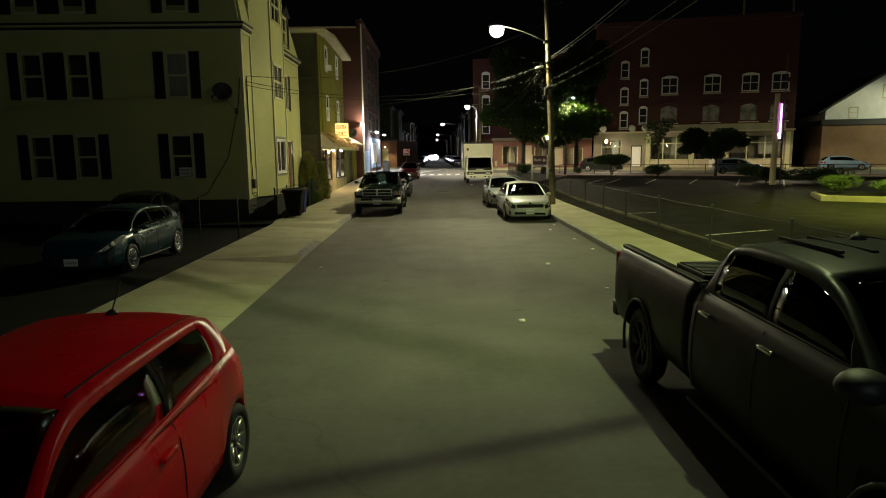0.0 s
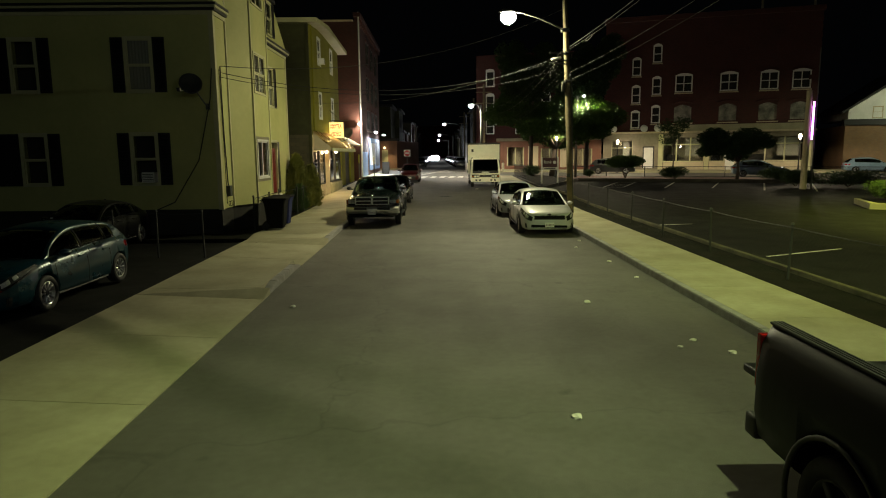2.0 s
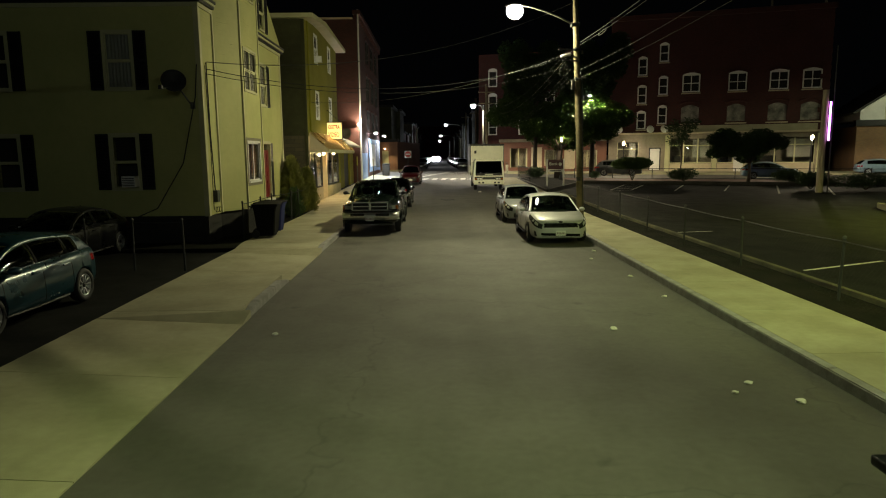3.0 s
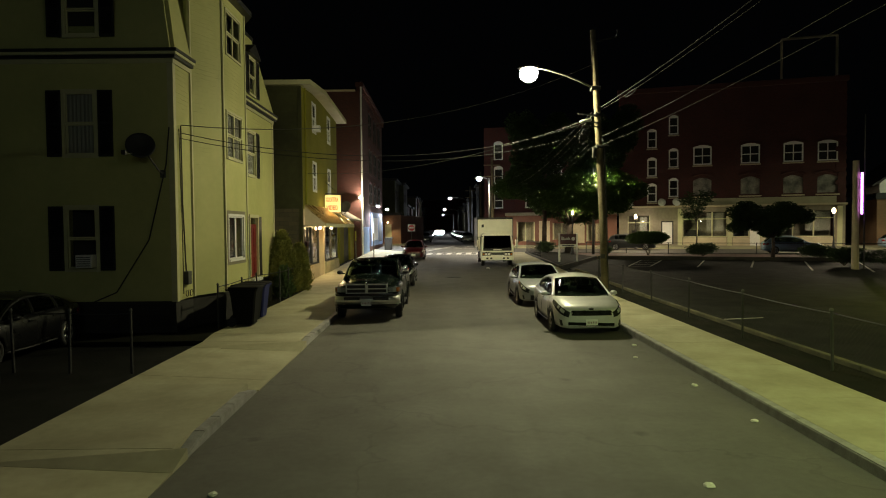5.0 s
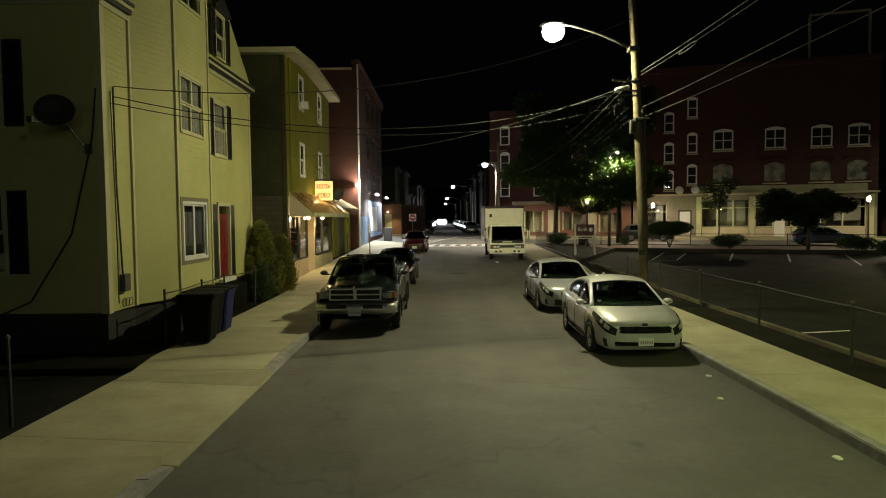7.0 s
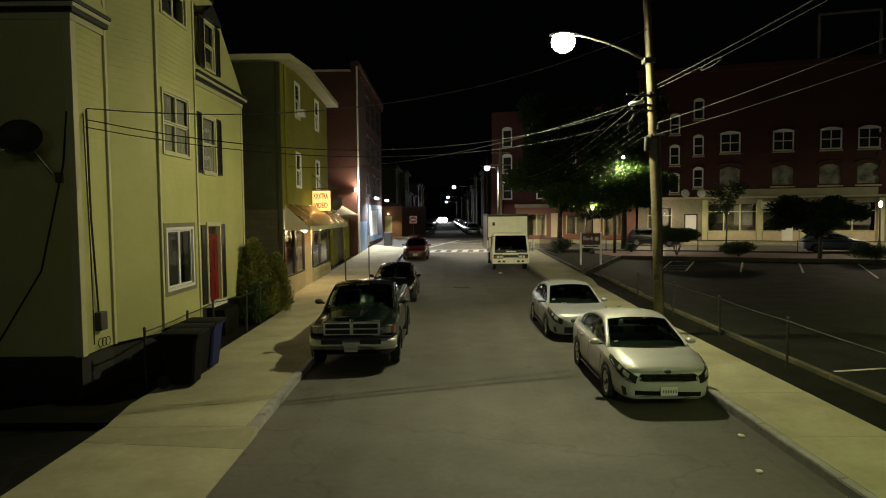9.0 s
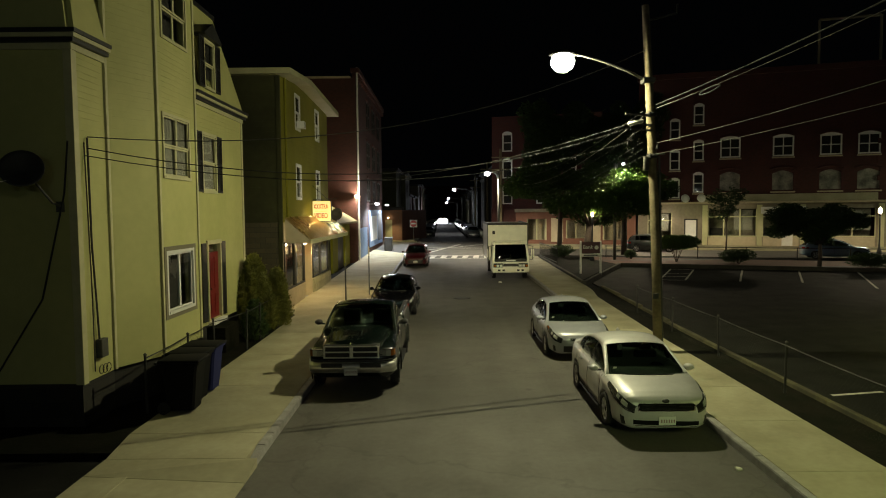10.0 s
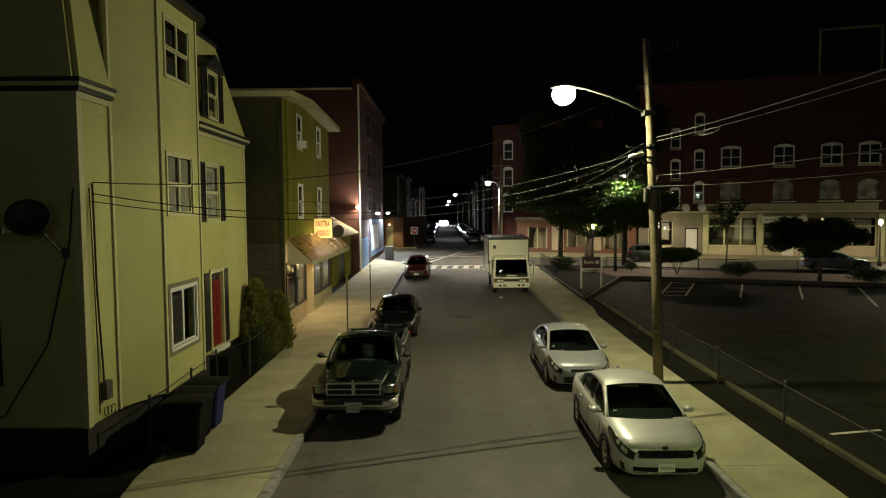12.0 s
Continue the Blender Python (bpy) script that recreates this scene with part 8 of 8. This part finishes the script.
shrub(8.4, 60.9, 0.24 + rise(61), (1.05, 0.9, 0.55), "clipped dark hedge shrub in the bed", DARKLEAF, 12, 2600)
shrub(13.3, 60.5, 0.14 + rise(60.5), (0.45, 0.45, 0.4), "small dark shrub by the pavement", DARKLEAF, 13, 700)
evergreen(-6.95, 35.1, 0.1, 2.5, 0.8, "ragged olive evergreen beside the door", 14, CONIFER, 900)
evergreen(-6.45, 36.1, 0.1, 1.95, 0.6, "yellow-green evergreen beside the fence", 15, CONIFER, 560)
evergreen(-6.62, 34.0, 0.1, 1.1, 0.42, "low evergreen by the chain-link fence", 19, LEAF, 260)
island = thing("lot_island", pose(0, 0, 0), "kerbed parking lot island with clipped hedges", "planter", "", "structure")
part("island_kerb", prism(bmesh.new(), [(19.8, 33.0), (27.5, 27.5), (28.5, 30.5), (21.0, 36.0)], 0.0, 0.3), CONCRETE, island)
part("island_soil", prism(bmesh.new(), [(20.2, 33.1), (27.3, 28.0), (28.1, 30.4), (21.1, 35.6)], 0.28, 0.34), DIRT, island)
shrub(21.3, 34.0, 0.34, (0.9, 0.9, 0.6), "clipped hedge lit yellow-green", LEAF, 16, 2200)
shrub(23.6, 32.3, 0.34, (1.4, 1.0, 0.45), "clipped hedge lit yellow-green", LEAF, 17, 2600)
shrub(26.2, 30.2, 0.34, (1.4, 1.0, 0.4), "clipped hedge lit yellow-green", LEAF, 18, 2600)

# ---- signs and litter ----
bank = thing("post_sign", pose(8.05, 50.5, 0.18 + rise(50.5)), "dark board sign on two pale posts", "sign")
for s in (-0.58, 0.58):
    part("post", boxed(s - 0.05, s + 0.05, -0.05, 0.05, 0, 1.95, bevel=0.01), WHITE, bank)
part("board", boxed(-0.53, 0.53, -0.04, 0.04, 1.25, 1.9, bevel=0.01), shade("sign_maroon", (0.09, 0.035, 0.04), 0.5), bank, "dark maroon board")
part("lower_board", boxed(-0.53, 0.53, -0.03, 0.03, 1.05, 1.22, bevel=0.01), WHITE, bank)
lettering("lettering", "Bank", 0.3, pose(-0.16, -0.046, 1.6, 90, 0, 0), WHITE, bank, 1.0, "pale lettering", 0.01)
part("mark", lathe(bmesh.new(), [(0.12, 0), (0.12, 0.006), (0.001, 0.006)], 14, pose(0.33, -0.042, 1.58, 90, 0, 0)), WHITE, bank, "round pale mark")
part("lower_bars", boxed(-0.4, 0.4, -0.036, -0.031, 1.1, 1.16), BLACKTRIM, bank)

stop = thing("road_sign", pose(-3.95, 86.6, 0.97), "red and white no-entry sign on a post", "road sign")
part("post", tube(bmesh.new(), [(0, 0, 0), (0, 0, 2.35)], 0.04, 6), STEEL, stop)
part("plate", boxed(-0.42, 0.42, -0.07, -0.045, 1.5, 2.34, bevel=0.01), WHITE, stop, "white square plate")
part("disc", lathe(bmesh.new(), [(0.38, 0), (0.38, 0.006), (0.001, 0.006)], 24, pose(0, -0.071, 1.92, 90, 0, 0)), shade("sign_red_sheet", (0.5, 0.02, 0.02), 0.4), stop, "red disc")
part("bar", boxed(-0.28, 0.28, -0.085, -0.078, 1.85, 1.99), WHITE, stop, "white bar")
for x, y, h in ((-4.2, 37.6, 2.55), (-4.0, 43.5, 2.3)):
    p = thing("parking_sign", pose(x, y, 0.13 + rise(y)), "small parking sign on a thin steel post", "road sign", "parking signs")
    part("post", tube(bmesh.new(), [(0, 0, 0), (0, 0, h)], 0.03, 6), STEEL, p)
    part("plate", boxed(-0.02, 0.02, -0.15, 0.15, h - 0.45, h, bevel=0.004), TAN if y > 40 else GREEN, p, "weathered plate")
bin2 = thing("litter_bin", pose(-5.4, 70.2, 0.13 + rise(70.2)), "dark square litter bin on the pavement", "bin")
part("body", boxed(-0.35, 0.35, -0.35, 0.35, 0, 1.1, bevel=0.04), BLACKTRIM, bin2)
part("rim", boxed(-0.38, 0.38, -0.38, 0.38, 1.1, 1.2, bevel=0.03), DARKSTEEL, bin2)

PAPER = shade("crumpled_paper", (0.7, 0.68, 0.6), 0.8, grain=0.1)
random.seed(21)
for x, y, s in ((1.32, 9.9, 0.06), (-2.75, 15.0, 0.05), (2.63, 15.1, 0.06), (2.63, 48.6, 0.11), (3.9, 22.0, 0.05), (4.2, 19.5, 0.06), (3.6, 12.6, 0.05), (3.9, 12.0, 0.06), (3.3, 12.3, 0.04), (4.25, 17.4, 0.05), (4.3, 23.4, 0.06)):
    bm = bmesh.new()
    bmesh.ops.create_icosphere(bm, subdivisions=2, radius=s)
    for v in bm.verts:
        v.co *= 1 + 0.45 * noise.noise(v.co * (3 / s) * 0.6 + Vector((x, y, 0)))
        v.co.z = max(v.co.z * 0.5, -s * 0.15) + s * 0.16
    tagged(part("litter", bm, PAPER, None, "", pose(x, y, 0.001 + rise(y))), "crumpled scrap of pale paper on the road", "litter", "litter")

# ---- parked vehicles ----
DULL = car_paint("dark_grey_paint", (0.006, 0.0065, 0.007), 0.0, 0.42, 0.0)
DULL.node_tree.nodes["Principled BSDF"].inputs["Specular IOR Level"].default_value = 0.14
RED = car_paint("red_paint", (0.7, 0.002, 0.01), 0.0, 0.3, 0.12)
RED.node_tree.nodes["Principled BSDF"].inputs["Specular IOR Level"].default_value = 0.25
hatchback(pose(-2.5, 1.88, 0, 0, 0, 0), "bright red small hatchback parked at the kerb", RED)
pickup(pose(3.33, 1.8, 0), "dark grey crew-cab long-bed pickup parked at the kerb", DULL, 6.5)
sedan("hatchback", pose(-8.0, 13.95, 0), "teal blue hatchback on the dark driveway", car_paint("teal_paint", (0.003, 0.034, 0.05), 0.2, 0.3, 0.3), 4.45, 1.755, 1.46, (1.02, 3.68), 0.32, 10, grille="wide", hatch=True)
pickup(pose(-2.58, 27.9, 0), "dark green older pickup with a chrome bumper", car_paint("dark_green_paint", (0.004, 0.009, 0.007), 0.15, 0.22), 5.7, 2.07, 1.87, False, "old")
sedan("sedan", pose(3.6, 24.75, 0), "silver sedan with a black grille parked at the kerb", car_paint("silver_paint", (0.52, 0.52, 0.51), 0.2, 0.4), 4.7, 1.85, 1.48, (0.92, 3.62), 0.32, 6)
sedan("sedan", pose(3.4, 31.0, 0), "grey-silver sedan parked behind another", car_paint("grey_silver_paint", (0.32, 0.33, 0.35), 0.3, 0.36), 4.55, 1.83, 1.48, (0.92, 3.62), 0.32, 5, grille="small")
sedan("sedan", pose(-2.47, 37.9, rise(40)), "glossy black sedan behind the green pickup", car_paint("black_paint", (0.004, 0.004, 0.005), 0.0, 0.2, 0.4), 4.6, 1.82, 1.46, (0.92, 3.65), 0.33, 5, grille="small")
sedan("hatchback", pose(-2.42, 56.9, rise(58.5)), "dark red hatchback with its nose to the street", car_paint("maroon_paint", (0.07, 0.003, 0.006), 0.2), 4.4, 1.76, 1.5, (0.92, 3.6), 0.32, 5, grille="wide", hatch=True)
box_truck(pose(3.3, 49.4, rise(52), 1.0, 0, 0))
blue = sedan("hatchback", pose(30.0, 66.2, 0, 0, 0, 0), "pale blue hatchback parked across the lot", car_paint("pale_blue_paint", (0.25, 0.36, 0.48), 0.3), 4.45, 1.75, 1.49, (0.9, 3.6), 0.31, 5, grille="wide", hatch=True)
blue.matrix_basis = pose(30.6, 60.3, rise(60), 0, 0, 73)
suv = sedan("hatchback", pose(0, 0, 0), "dark grey car parked before the shops", car_paint("charcoal_paint", (0.03, 0.035, 0.035), 0.3), 4.4, 1.76, 1.55, (0.9, 3.55), 0.33, 5, grille="small", hatch=True)
suv.matrix_basis = pose(19.6, 67.9, rise(68), 0, 0, 73)
white_car = copy_thing(blue, pose(43.5, 64.8, rise(65), 0, 0, 73))
tagged(white_car, "pale car parked at the far kerb", "car")
sedan("sedan", pose(-10.5, 20.6, 0), "black sedan parked in the dark before the house wall", car_paint("drive_black_paint", (0.004, 0.004, 0.0045), 0.0, 0.3, 0.3), 4.5, 1.78, 1.45, (0.92, 3.6), 0.32, 5, grille="small")
row = sedan("sedan", pose(3.3, 95.8, 0.83), "dim parked sedan in the far row", car_paint("far_grey_paint", (0.3, 0.31, 0.32), 0.4), group="far parked cars", far=True)
row2 = sedan("hatchback", pose(-2.65, 99.0, 0.83), "dark parked hatchback in the far row", car_paint("far_dark_paint", (0.05, 0.055, 0.06), 0.3), group="far parked cars", hatch=True, far=True)
for i in range(1, 11):
    copy_thing(row if i % 3 else row2, pose(3.2 - 0.035 * i, 95.8 + i * 6.4, 0.83))
    copy_thing(row2 if i % 3 else row, pose(-2.7 - 0.035 * i, 99.0 + i * 7.2, 0.83))
lit = sedan("sedan", pose(-0.9, 204.5, 0.83), "far car with blazing headlights", car_paint("far_black_paint", (0.03, 0.03, 0.03), 0.3), far=True)
# glowing discs, far wider than headlights, stand in for their glare
for s in (-0.65, 0.65):
    part("headlight_glow", lathe(bmesh.new(), [(0.001, -0.03), (0.72, 0.0), (0.001, 0.03)], 14, pose(s, -0.06, 0.68, 90, 0, 0)), glow("headlight_beam", (0.9, 0.95, 1.0), 120), lit, "oversized glare disc over a headlight")
